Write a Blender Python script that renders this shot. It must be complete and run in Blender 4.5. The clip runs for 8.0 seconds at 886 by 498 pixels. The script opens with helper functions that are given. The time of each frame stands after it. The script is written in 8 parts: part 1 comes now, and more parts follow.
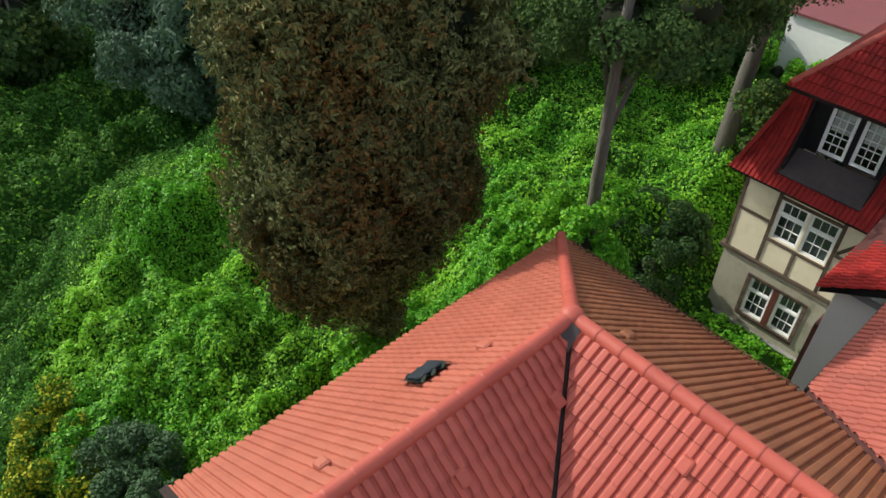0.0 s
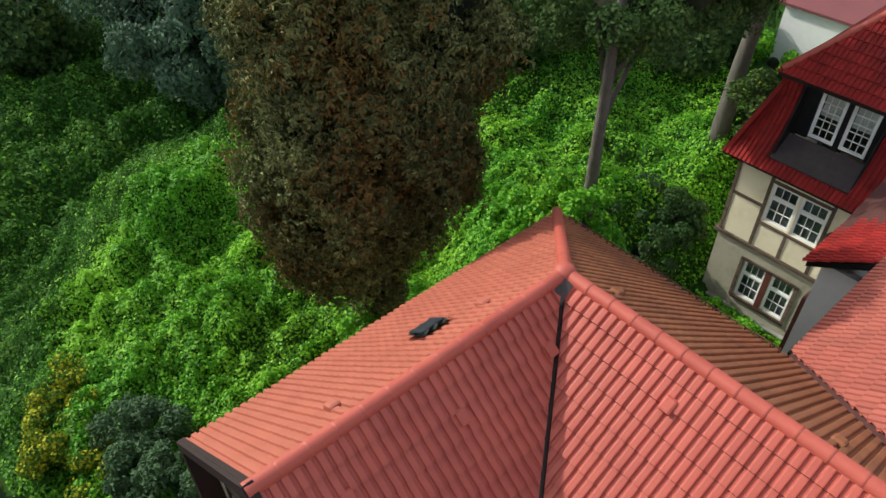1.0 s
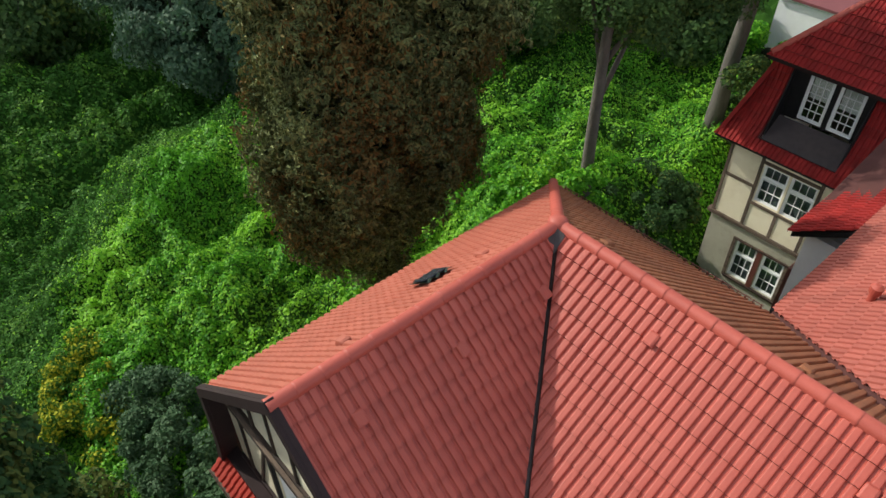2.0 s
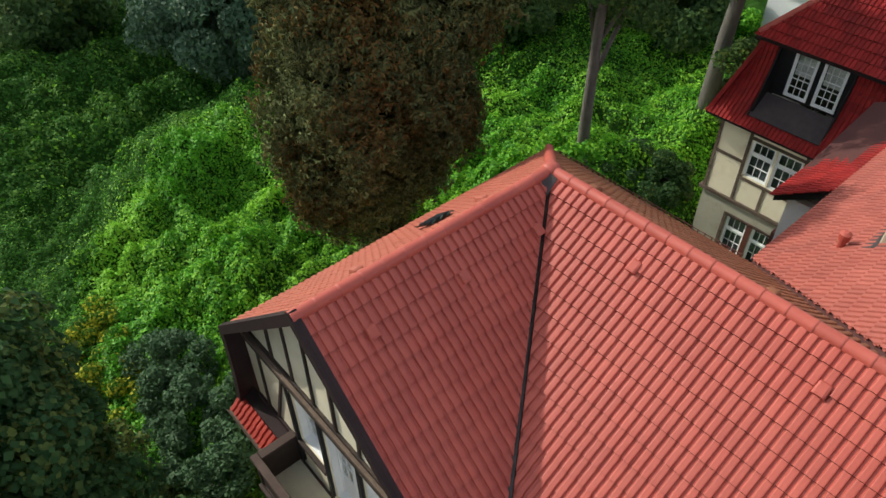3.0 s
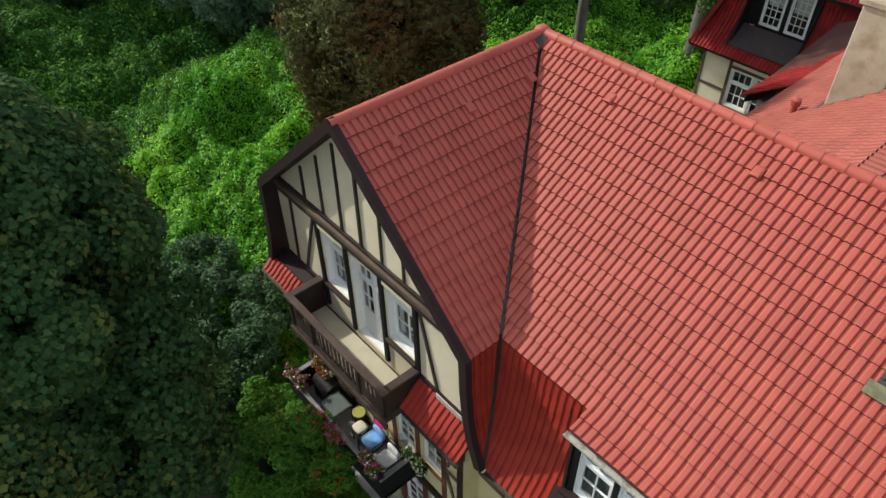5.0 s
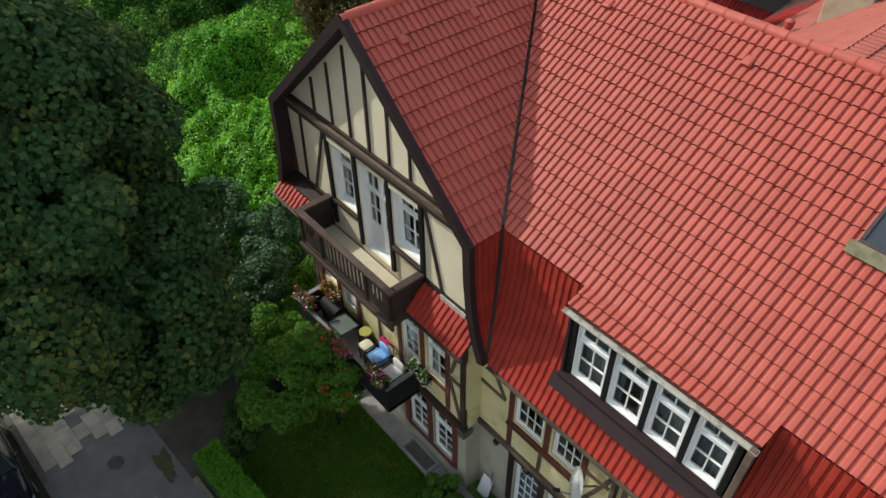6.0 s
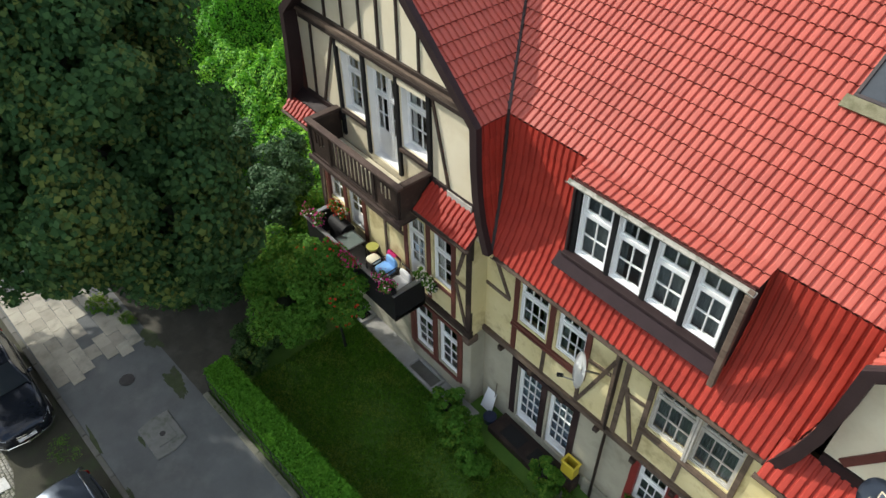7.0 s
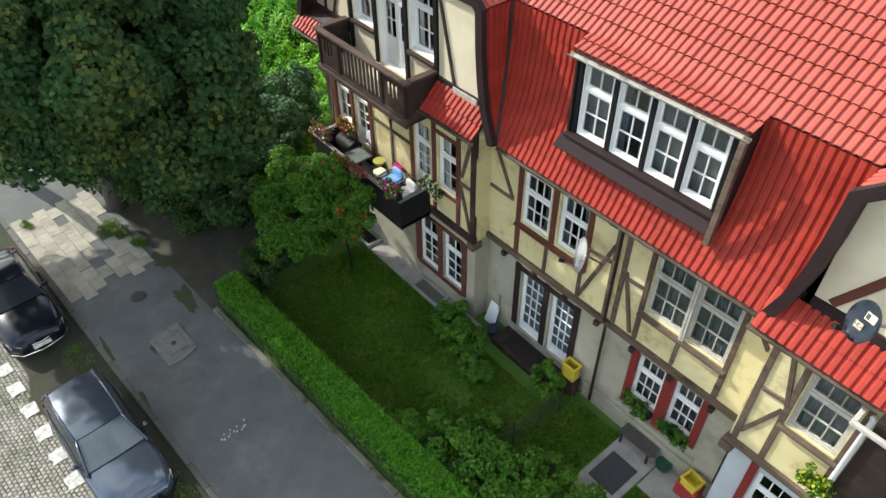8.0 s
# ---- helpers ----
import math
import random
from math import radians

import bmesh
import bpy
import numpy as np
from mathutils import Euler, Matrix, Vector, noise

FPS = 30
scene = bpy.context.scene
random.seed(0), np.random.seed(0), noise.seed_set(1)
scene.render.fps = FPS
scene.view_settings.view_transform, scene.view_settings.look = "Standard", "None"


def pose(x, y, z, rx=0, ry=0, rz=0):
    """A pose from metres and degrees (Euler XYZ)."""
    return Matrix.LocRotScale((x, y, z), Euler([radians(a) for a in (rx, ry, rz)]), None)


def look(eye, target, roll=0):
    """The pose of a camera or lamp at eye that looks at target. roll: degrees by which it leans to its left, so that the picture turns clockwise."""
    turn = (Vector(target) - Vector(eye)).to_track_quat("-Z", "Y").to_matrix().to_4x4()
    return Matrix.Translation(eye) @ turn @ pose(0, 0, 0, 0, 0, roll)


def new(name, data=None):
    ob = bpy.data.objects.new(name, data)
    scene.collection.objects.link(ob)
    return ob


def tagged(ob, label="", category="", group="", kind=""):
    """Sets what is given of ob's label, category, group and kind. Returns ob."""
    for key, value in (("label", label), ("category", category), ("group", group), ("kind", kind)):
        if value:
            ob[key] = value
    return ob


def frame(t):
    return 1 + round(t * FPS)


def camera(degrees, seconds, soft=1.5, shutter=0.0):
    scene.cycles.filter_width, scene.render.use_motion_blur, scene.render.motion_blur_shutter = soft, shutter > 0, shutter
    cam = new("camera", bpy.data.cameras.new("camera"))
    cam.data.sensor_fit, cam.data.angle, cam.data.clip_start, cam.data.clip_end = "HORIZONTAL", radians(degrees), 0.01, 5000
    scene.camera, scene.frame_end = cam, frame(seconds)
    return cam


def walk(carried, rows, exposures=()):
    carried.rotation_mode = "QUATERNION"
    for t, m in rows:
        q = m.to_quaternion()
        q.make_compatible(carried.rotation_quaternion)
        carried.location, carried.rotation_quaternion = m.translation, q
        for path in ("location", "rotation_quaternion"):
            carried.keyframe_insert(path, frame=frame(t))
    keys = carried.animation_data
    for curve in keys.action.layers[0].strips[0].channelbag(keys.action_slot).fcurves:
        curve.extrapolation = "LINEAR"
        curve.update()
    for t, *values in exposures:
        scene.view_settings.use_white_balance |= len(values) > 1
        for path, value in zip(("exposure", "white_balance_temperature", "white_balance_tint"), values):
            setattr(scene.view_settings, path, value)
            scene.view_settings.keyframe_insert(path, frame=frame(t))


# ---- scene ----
# ---- camera and walk ----
cam = camera(64.0, 8.0)
PATH = [
    (0, (4.302, -6.22, 21.965), (3.169, -5.254, 20.629), -0.85),
    (0.5, (4.637, -6.509, 21.985), (3.504, -5.546, 20.648), -0.85),
    (1, (5.02, -6.856, 22.011), (3.888, -5.894, 20.673), -0.85),
    (1.5, (5.444, -7.236, 22.012), (4.311, -6.275, 20.673), -0.85),
    (3, (7.133, -8.771, 22.045), (6.0, -7.814, 20.703), -0.85),
    (3.5, (7.833, -9.424, 22.038), (6.702, -8.468, 20.693), -0.85),
    (4, (8.575, -10.109, 21.988), (7.446, -9.154, 20.642), -0.85),
    (5.5, (10.838, -12.296, 20.702), (9.711, -11.344, 19.353), -0.85),
    (6, (11.522, -12.893, 20.134), (10.394, -11.949, 18.779), -0.85),
    (6.5, (12.21, -13.543, 19.393), (11.082, -12.605, 18.033), -0.85),
    (7, (12.898, -14.259, 18.668), (11.773, -13.322, 17.305), -0.8),
    (7.5, (13.649, -14.942, 17.915), (12.523, -14.011, 16.549), -0.8),
    (8, (14.458, -15.664, 17.143), (13.331, -14.737, 15.775), -0.75),
]
walk(cam, [(t, look(eye, target, roll)) for t, eye, target, roll in PATH],
     exposures=[(0, 0.62, 6600, 5), (4, 0.48, 6550, 5), (6, 0.48, 6550, 5), (7, 0.92, 6500, 6), (8, 1.2, 6450, 6)])

# ---- world and sun ----
SUN_TO = Vector((-1.0, -0.35, 0.78)).normalized()
world = bpy.data.worlds.new("sky")
scene.world = world
world.use_nodes = True
wn = world.node_tree
sky = wn.nodes.new("ShaderNodeTexSky")
sky.sky_type = "NISHITA"
sky.sun_disc = False
sky.sun_elevation = math.asin(SUN_TO.z)
sky.sun_rotation = math.atan2(SUN_TO.x, SUN_TO.y)
sky.air_density, sky.dust_density, sky.ozone_density = 1.0, 1.5, 1.0
wn.nodes["Background"].inputs["Strength"].default_value = 0.15
# scattered fair-weather clouds all round the sky
sky_co = wn.nodes.new("ShaderNodeTexCoord")
cloud = wn.nodes.new("ShaderNodeTexNoise")
cloud.inputs["Scale"].default_value, cloud.inputs["Detail"].default_value, cloud.inputs["Roughness"].default_value = 3.2, 6.0, 0.6
cloud_edge = wn.nodes.new("ShaderNodeMapRange")
cloud_edge.inputs["From Min"].default_value, cloud_edge.inputs["From Max"].default_value = 0.43, 0.60
cloud_edge.inputs["To Max"].default_value = 0.92
cloud_mix = wn.nodes.new("ShaderNodeMix")
cloud_mix.data_type = "RGBA"
cloud_mix.inputs["B"].default_value = (5.4, 5.15, 4.8, 1)
wn.links.new(sky_co.outputs["Generated"], cloud.inputs["Vector"])
wn.links.new(cloud.outputs[0], cloud_edge.inputs["Value"])
wn.links.new(cloud_edge.outputs[0], cloud_mix.inputs["Factor"])
wn.links.new(sky.outputs[0], cloud_mix.inputs["A"])
wn.links.new(cloud_mix.outputs["Result"], wn.nodes["Background"].inputs["Color"])
sun_data = bpy.data.lights.new("sun", "SUN")
sun_data.energy, sun_data.angle, sun_data.color = 2.6, radians(0.6), (1.0, 0.95, 0.87)
sun = new("sun", sun_data)
sun.matrix_world = look(SUN_TO * 60, (0, 0, 0))


# ---- materials ----
def node(nt, kind, **values):
    n = nt.nodes.new(kind)
    for key, value in values.items():
        n.inputs[key].default_value = value
    return n


def material(name, low, high, rough=0.7, scale=6.0, fine=60.0, bump=0.2, spread=0.0, metal=0.0, spec=0.4,
             stain=None, stain_scale=0.7, stain_amount=0.0, stretch=(1, 1, 1), translucent=0.0, dist=0.02):
    """A procedural surface: two colours mixed by coarse and fine noise, stains, grain relief, and a spread from piece to piece."""
    m = bpy.data.materials.new(name)
    m.use_nodes = True
    nt = m.node_tree
    b = nt.nodes["Principled BSDF"]
    b.inputs["Metallic"].default_value = metal
    b.inputs["Specular IOR Level"].default_value = spec
    co = nt.nodes.new("ShaderNodeTexCoord")
    mp = nt.nodes.new("ShaderNodeMapping")
    mp.inputs["Scale"].default_value = stretch
    geo = nt.nodes.new("ShaderNodeNewGeometry")
    nt.links.new(geo.outputs["Position"], mp.inputs["Vector"])
    n1 = node(nt, "ShaderNodeTexNoise", Scale=scale, Detail=4.0, Roughness=0.6)
    n2 = node(nt, "ShaderNodeTexNoise", Scale=fine, Detail=2.0)
    nt.links.new(mp.outputs[0], n1.inputs["Vector"])
    nt.links.new(mp.outputs[0], n2.inputs["Vector"])
    add = nt.nodes.new("ShaderNodeMath")
    add.operation = "MULTIPLY_ADD"
    add.inputs[1].default_value = 0.45
    nt.links.new(n2.outputs[0], add.inputs[0])
    half = nt.nodes.new("ShaderNodeMath")
    half.operation = "MULTIPLY_ADD"
    half.inputs[1].default_value, half.inputs[2].default_value = 1.3, -0.38
    nt.links.new(n1.outputs[0], half.inputs[0])
    nt.links.new(half.outputs[0], add.inputs[2])
    ramp = nt.nodes.new("ShaderNodeMix")
    ramp.data_type = "RGBA"
    ramp.inputs["A"].default_value, ramp.inputs["B"].default_value = (*low, 1), (*high, 1)
    nt.links.new(add.outputs[0], ramp.inputs["Factor"])
    colour = ramp.outputs["Result"]
    if stain:
        n3 = node(nt, "ShaderNodeTexNoise", Scale=stain_scale, Detail=5.0, Roughness=0.65)
        nt.links.new(mp.outputs[0], n3.inputs["Vector"])
        edge = nt.nodes.new("ShaderNodeMapRange")
        edge.inputs["From Min"].default_value, edge.inputs["From Max"].default_value = 0.5, 0.68
        edge.inputs["To Max"].default_value = stain_amount
        nt.links.new(n3.outputs[0], edge.inputs["Value"])
        mix = nt.nodes.new("ShaderNodeMix")
        mix.data_type = "RGBA"
        mix.inputs["B"].default_value = (*stain, 1)
        nt.links.new(edge.outputs[0], mix.inputs["Factor"])
        nt.links.new(colour, mix.inputs["A"])
        colour = mix.outputs["Result"]
    if spread:
        info = nt.nodes.new("ShaderNodeObjectInfo")
        both = nt.nodes.new("ShaderNodeMath")
        both.operation = "ADD"
        nt.links.new(info.outputs["Random"], both.inputs[0])
        nt.links.new(geo.outputs["Random Per Island"], both.inputs[1])
        fr = nt.nodes.new("ShaderNodeMath")
        fr.operation = "FRACT"
        nt.links.new(both.outputs[0], fr.inputs[0])
        rng = nt.nodes.new("ShaderNodeMapRange")
        rng.inputs["To Min"].default_value, rng.inputs["To Max"].default_value = 1 - spread, 1 + spread
        nt.links.new(fr.outputs[0], rng.inputs["Value"])
        hsv = nt.nodes.new("ShaderNodeHueSaturation")
        nt.links.new(rng.outputs[0], hsv.inputs["Value"])
        nt.links.new(colour, hsv.inputs["Color"])
        colour = hsv.outputs[0]
    nt.links.new(colour, b.inputs["Base Color"])
    rr = nt.nodes.new("ShaderNodeMapRange")
    rr.inputs["To Min"].default_value, rr.inputs["To Max"].default_value = max(0.02, rough - 0.12), min(1, rough + 0.12)
    nt.links.new(n1.outputs[0], rr.inputs["Value"])
    nt.links.new(rr.outputs[0], b.inputs["Roughness"])
    if bump:
        bp = nt.nodes.new("ShaderNodeBump")
        bp.inputs["Strength"].default_value, bp.inputs["Distance"].default_value = bump, dist
        nt.links.new(n2.outputs[0], bp.inputs["Height"])
        nt.links.new(bp.outputs[0], b.inputs["Normal"])
    if translucent:
        tr = nt.nodes.new("ShaderNodeBsdfTranslucent")
        nt.links.new(colour, tr.inputs["Color"])
        ms = nt.nodes.new("ShaderNodeMixShader")
        ms.inputs[0].default_value = translucent
        nt.links.new(b.outputs[0], ms.inputs[1])
        nt.links.new(tr.outputs[0], ms.inputs[2])
        nt.links.new(ms.outputs[0], nt.nodes["Material Output"].inputs[0])
    return m


def glass_material(name, tint, rough=0.03):
    m = bpy.data.materials.new(name)
    m.use_nodes = True
    b = m.node_tree.nodes["Principled BSDF"]
    b.inputs["Base Color"].default_value = (*tint, 1)
    b.inputs["Roughness"].default_value = rough
    b.inputs["IOR"].default_value = 1.5
    b.inputs["Transmission Weight"].default_value = 1.0
    return m


M_TILE = material("red_roof_tile", (0.365, 0.061, 0.041), (0.445, 0.097, 0.068), rough=0.58, scale=1.3, fine=45, bump=0.12, spread=0.06,
                  stain=(0.31, 0.048, 0.033), stain_scale=0.9, stain_amount=0.4, spec=0.5)
# browner, darker tile for the rear slope
M_TILE_BROWN = material("brown_roof_tile", (0.22, 0.075, 0.030), (0.30, 0.115, 0.052), rough=0.6, scale=1.3, fine=45, bump=0.15, spread=0.10,
                        stain=(0.13, 0.045, 0.026), stain_scale=0.9, stain_amount=0.45)
M_TILE_ORANGE = material("orange_roof_tile", (0.34, 0.088, 0.056), (0.41, 0.125, 0.083), rough=0.55, scale=1.3, fine=45, bump=0.12, spread=0.05,
                         stain=(0.28, 0.07, 0.044), stain_scale=0.9, stain_amount=0.3)
M_TILE_OLD = material("dark_red_roof_tile", (0.21, 0.012, 0.012), (0.33, 0.026, 0.022), rough=0.7, scale=1.6, fine=45, bump=0.12, spread=0.14, spec=0.2,
                      stain=(0.10, 0.012, 0.01), stain_scale=1.1, stain_amount=0.5)
M_TILE_LOW = material("deep_red_roof_tile", (0.30, 0.022, 0.013), (0.375, 0.046, 0.029), rough=0.6, scale=1.5, fine=45, bump=0.12, spread=0.10,
                      stain=(0.22, 0.018, 0.012), stain_scale=1.0, stain_amount=0.35, spec=0.3)
M_TILE_PALE = material("pale_red_roof_tile", (0.32, 0.078, 0.058), (0.41, 0.118, 0.088), rough=0.6, scale=1.4, fine=45, bump=0.12, spread=0.08,
                       stain=(0.25, 0.07, 0.052), stain_scale=1.0, stain_amount=0.4)
# dark butts: the gap shade under each course, with dirt, put into colour
M_BUTT = material("shade_and_dirt_tile_butt", (0.11, 0.022, 0.016), (0.19, 0.042, 0.03), rough=0.9, scale=3, fine=60, spread=0.2)
M_DECK = material("roof_underlay", (0.06, 0.02, 0.018), (0.1, 0.035, 0.03), rough=0.9)
M_LEAD = material("dark_lead_sheet", (0.028, 0.022, 0.022), (0.07, 0.055, 0.055), rough=0.65, scale=5)
M_TIMBER = material("dark_brown_timber", (0.016, 0.010, 0.008), (0.045, 0.027, 0.020), rough=0.7, scale=3, fine=35, bump=0.4, spread=0.25,
                    stain=(0.14, 0.09, 0.065), stain_scale=1.6, stain_amount=0.4)
M_TIMBER_GREY = material("weathered_timber", (0.070, 0.046, 0.034), (0.165, 0.122, 0.09), rough=0.85, scale=3, fine=40, bump=0.5, spread=0.2,
                         stain=(0.04, 0.025, 0.018), stain_scale=2.4, stain_amount=0.8, stretch=(0.5, 0.5, 2.2))
M_BALCONY = material("dark_balcony_timber", (0.034, 0.020, 0.016), (0.092, 0.060, 0.049), rough=0.8, scale=3, fine=40, bump=0.5, spread=0.2,
                     stain=(0.14, 0.10, 0.08), stain_scale=2.2, stain_amount=0.4, stretch=(0.5, 0.5, 2.2))
M_BARGE = material("brown_painted_board", (0.019, 0.012, 0.012), (0.042, 0.026, 0.027), rough=0.65, scale=2, fine=30, bump=0.2, spread=0.1, spec=0.2)
M_CREAM = material("cream_render", (0.70, 0.62, 0.44), (0.80, 0.74, 0.57), rough=0.9, scale=1.2, fine=70, bump=0.25,
                   stain=(0.56, 0.47, 0.31), stain_scale=0.8, stain_amount=0.4)
M_YELLOW = material("yellow_render", (0.60, 0.52, 0.26), (0.74, 0.66, 0.40), rough=0.9, scale=1.2, fine=70, bump=0.25,
                    stain=(0.36, 0.28, 0.13), stain_scale=1.5, stain_amount=0.75)
M_GREY = material("grey_render", (0.31, 0.295, 0.225), (0.46, 0.435, 0.345), rough=0.95, scale=1.4, fine=80, bump=0.35,
                  stain=(0.17, 0.16, 0.115), stain_scale=0.7, stain_amount=0.75)
M_PALEBLUE = material("pale_blue_grey_paint", (0.42, 0.46, 0.51), (0.52, 0.56, 0.61), rough=0.85, scale=1.4, fine=70, bump=0.25, stain=(0.36, 0.38, 0.40), stain_scale=0.9, stain_amount=0.5)
M_WHITE = material("white_window_paint", (0.78, 0.79, 0.79), (0.87, 0.88, 0.88), rough=0.4, scale=3, fine=40, bump=0.05)
M_WORN = material("worn_grey_paint", (0.36, 0.34, 0.30), (0.60, 0.58, 0.54), rough=0.7, scale=7, fine=50, bump=0.3,
                  stain=(0.25, 0.22, 0.18), stain_scale=3.0, stain_amount=0.5)
M_RED = material("dark_red_paint", (0.16, 0.02, 0.018), (0.25, 0.04, 0.035), rough=0.5, scale=4, bump=0.1)
M_REDBROWN = material("red_brown_paint", (0.09, 0.028, 0.02), (0.15, 0.05, 0.038), rough=0.6, scale=4, bump=0.15)
M_PANE = glass_material("window_glass", (0.93, 0.97, 0.96))
M_CURTAIN = material("white_curtain", (0.6, 0.6, 0.58), (0.75, 0.75, 0.73), rough=0.95, scale=8, stretch=(6, 6, 0.4), bump=0.1)
M_NET = material("grey_net_curtain", (0.085, 0.105, 0.115), (0.14, 0.165, 0.175), rough=0.95, scale=8, fine=120, stretch=(5, 5, 0.5), bump=0.1)
M_CURTAIN_BLUE = material("pale_blue_curtain", (0.17, 0.23, 0.30), (0.26, 0.33, 0.41), rough=0.95, scale=8, stretch=(6, 6, 0.4), bump=0.1)
M_APRON = material("dark_purple_brown_sheet", (0.024, 0.016, 0.018), (0.044, 0.03, 0.033), rough=0.75, scale=3, bump=0.1, spec=0.12)
# room surfaces whose dimness is put into a dark base colour
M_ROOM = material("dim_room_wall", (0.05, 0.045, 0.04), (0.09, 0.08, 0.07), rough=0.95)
M_CONCRETE = material("concrete", (0.24, 0.235, 0.22), (0.38, 0.375, 0.355), rough=0.9, scale=2.2, fine=60, bump=0.4,
                      stain=(0.15, 0.15, 0.13), stain_scale=1.2, stain_amount=0.6)
M_FLOOR = material("pale_balcony_floor", (0.50, 0.45, 0.32), (0.62, 0.57, 0.43), rough=0.9, scale=2, bump=0.2,
                   stain=(0.33, 0.29, 0.21), stain_scale=2.0, stain_amount=0.4)
M_ZINC = material("grey_zinc", (0.22, 0.22, 0.22), (0.34, 0.34, 0.34), rough=0.4, metal=0.7, scale=5, bump=0.05)
M_GUTTER = material("dirty_pale_gutter", (0.30, 0.29, 0.25), (0.48, 0.47, 0.42), rough=0.7, scale=8, fine=60, bump=0.4, stain=(0.07, 0.08, 0.045), stain_scale=5.0, stain_amount=0.85)
M_MOSSY = material("mossy_mortar_strip", (0.14, 0.13, 0.075), (0.26, 0.245, 0.16), rough=0.95, scale=5, fine=50, bump=0.5, stain=(0.07, 0.075, 0.03), stain_scale=4.0, stain_amount=0.7)
M_STONE = material("stucco_chimney", (0.38, 0.32, 0.22), (0.56, 0.50, 0.38), rough=0.95, scale=2.2, fine=60, bump=0.5,
                   stain=(0.30, 0.22, 0.13), stain_scale=1.5, stain_amount=0.7)
M_BLACK = material("black_plastic", (0.007, 0.007, 0.008), (0.018, 0.018, 0.019), rough=0.6, bump=0.05, spec=0.2)


# ---- helpers for building ----
def box(bm, x0, x1, y0, y1, z0, z1):
    vs = [bm.verts.new((x, y, z)) for x in (x0, x1) for y in (y0, y1) for z in (z0, z1)]
    for f in ((0, 1, 3, 2), (4, 6, 7, 5), (0, 4, 5, 1), (2, 3, 7, 6), (0, 2, 6, 4), (1, 5, 7, 3)):
        bm.faces.new([vs[i] for i in f])
    return vs


def prism(bm, loop, offset):
    """A solid from a planar loop of points, pushed by offset."""
    a = [bm.verts.new(p) for p in loop]
    b = [bm.verts.new(Vector(p) + Vector(offset)) for p in loop]
    bm.faces.new(a)
    bm.faces.new(b[::-1])
    for i in range(len(a)):
        j = (i + 1) % len(a)
        bm.faces.new((a[j], a[i], b[i], b[j]))


def tube(bm, points, radii, sides=8, closed=True):
    """A round bar through points with a radius at each."""
    rings = []
    up = Vector((0.13, 0.21, 0.97))
    for i, p in enumerate(points):
        p = Vector(p)
        ahead = Vector(points[min(i + 1, len(points) - 1)]) - Vector(points[max(i - 1, 0)])
        ahead.normalize()
        side = ahead.cross(up)
        if side.length < 0.05:
            side = ahead.cross(Vector((1, 0, 0)))
        side.normalize()
        over = side.cross(ahead)
        rings.append([bm.verts.new(p + (side * math.cos(k * math.tau / sides) + over * math.sin(k * math.tau / sides)) * radii[i]) for k in range(sides)])
    for a, b in zip(rings, rings[1:]):
        for k in range(sides):
            j = (k + 1) % sides
            bm.faces.new((a[k], a[j], b[j], b[k]))
    if closed:
        bm.faces.new(rings[0][::-1])
        bm.faces.new(rings[-1])


def finish(bm, name, mat, smooth=False, bevel=0.0):
    bmesh.ops.recalc_face_normals(bm, faces=bm.faces)
    if bevel:
        bmesh.ops.bevel(bm, geom=list(bm.edges), offset=bevel, segments=1, affect="EDGES", profile=0.5)
    me = bpy.data.meshes.new(name)
    bm.to_mesh(me)
    bm.free()
    for one in (mat if isinstance(mat, (list, tuple)) else [mat]):
        me.materials.append(one)
    if smooth:
        me.polygons.foreach_set("use_smooth", [True] * len(me.polygons))
    return me


def part(name, bm, mat, parent=None, label="", smooth=False, bevel=0.0):
    ob = new(name, finish(bm, name, mat, smooth, bevel))
    ob.parent = parent
    if parent and parent.type == "EMPTY":
        ob.matrix_parent_inverse = Matrix.Translation(-parent.location)
    if label:
        ob["label"] = label
    return ob


def empty(name, at=(0, 0, 0), label="", category="", group="", kind=""):
    ob = new(name)
    ob.location = at
    ob.empty_display_size = 0.2
    return tagged(ob, label, category, group, kind)


def slab(name, x0, x1, y0, y1, z0, z1, mat, parent=None, label="", bevel=0.0):
    bm = bmesh.new()
    box(bm, x0, x1, y0, y1, z0, z1)
    return part(name, bm, mat, parent, label, bevel=bevel)


def raw_mesh(name, verts, faces_n, corner, mat, smooth=False):
    """A mesh from arrays: verts (n,3), faces_n corners each, corner the vertex numbers."""
    me = bpy.data.meshes.new(name)
    verts = np.asarray(verts, np.float32)
    corner = np.asarray(corner, np.int32).ravel()
    count = len(corner) // faces_n
    me.vertices.add(len(verts))
    me.vertices.foreach_set("co", verts.ravel())
    me.loops.add(len(corner))
    me.loops.foreach_set("vertex_index", corner)
    me.polygons.add(count)
    me.polygons.foreach_set("loop_start", np.arange(count, dtype=np.int32) * faces_n)
    if smooth:
        me.polygons.foreach_set("use_smooth", np.ones(count, bool))
    me.update(calc_edges=True)
    me.materials.append(mat)
    return me

# ---- the villa: walls ----
ZR, ZB, ZE = 14.0, 10.5, 7.32            # ridge, break of the roof, eave
WX, MY, RY = 3.82, 4.82, 4.5             # half widths at the break: wing, front, rear
X2 = 15.9                                # ridge of the second wing
GY = -5.45                               # gable wall
WF, WG = -5.55, -5.40                    # wing front: upper floor, ground floor
MF, MG = -5.02, -4.86                    # main front: upper floor, ground floor
ZJ = 3.45                                # floor of the upper storey

villa = empty("villa", (0, 0, 0), "half-timbered villa with red tiled roofs and a balconied gable", "house")


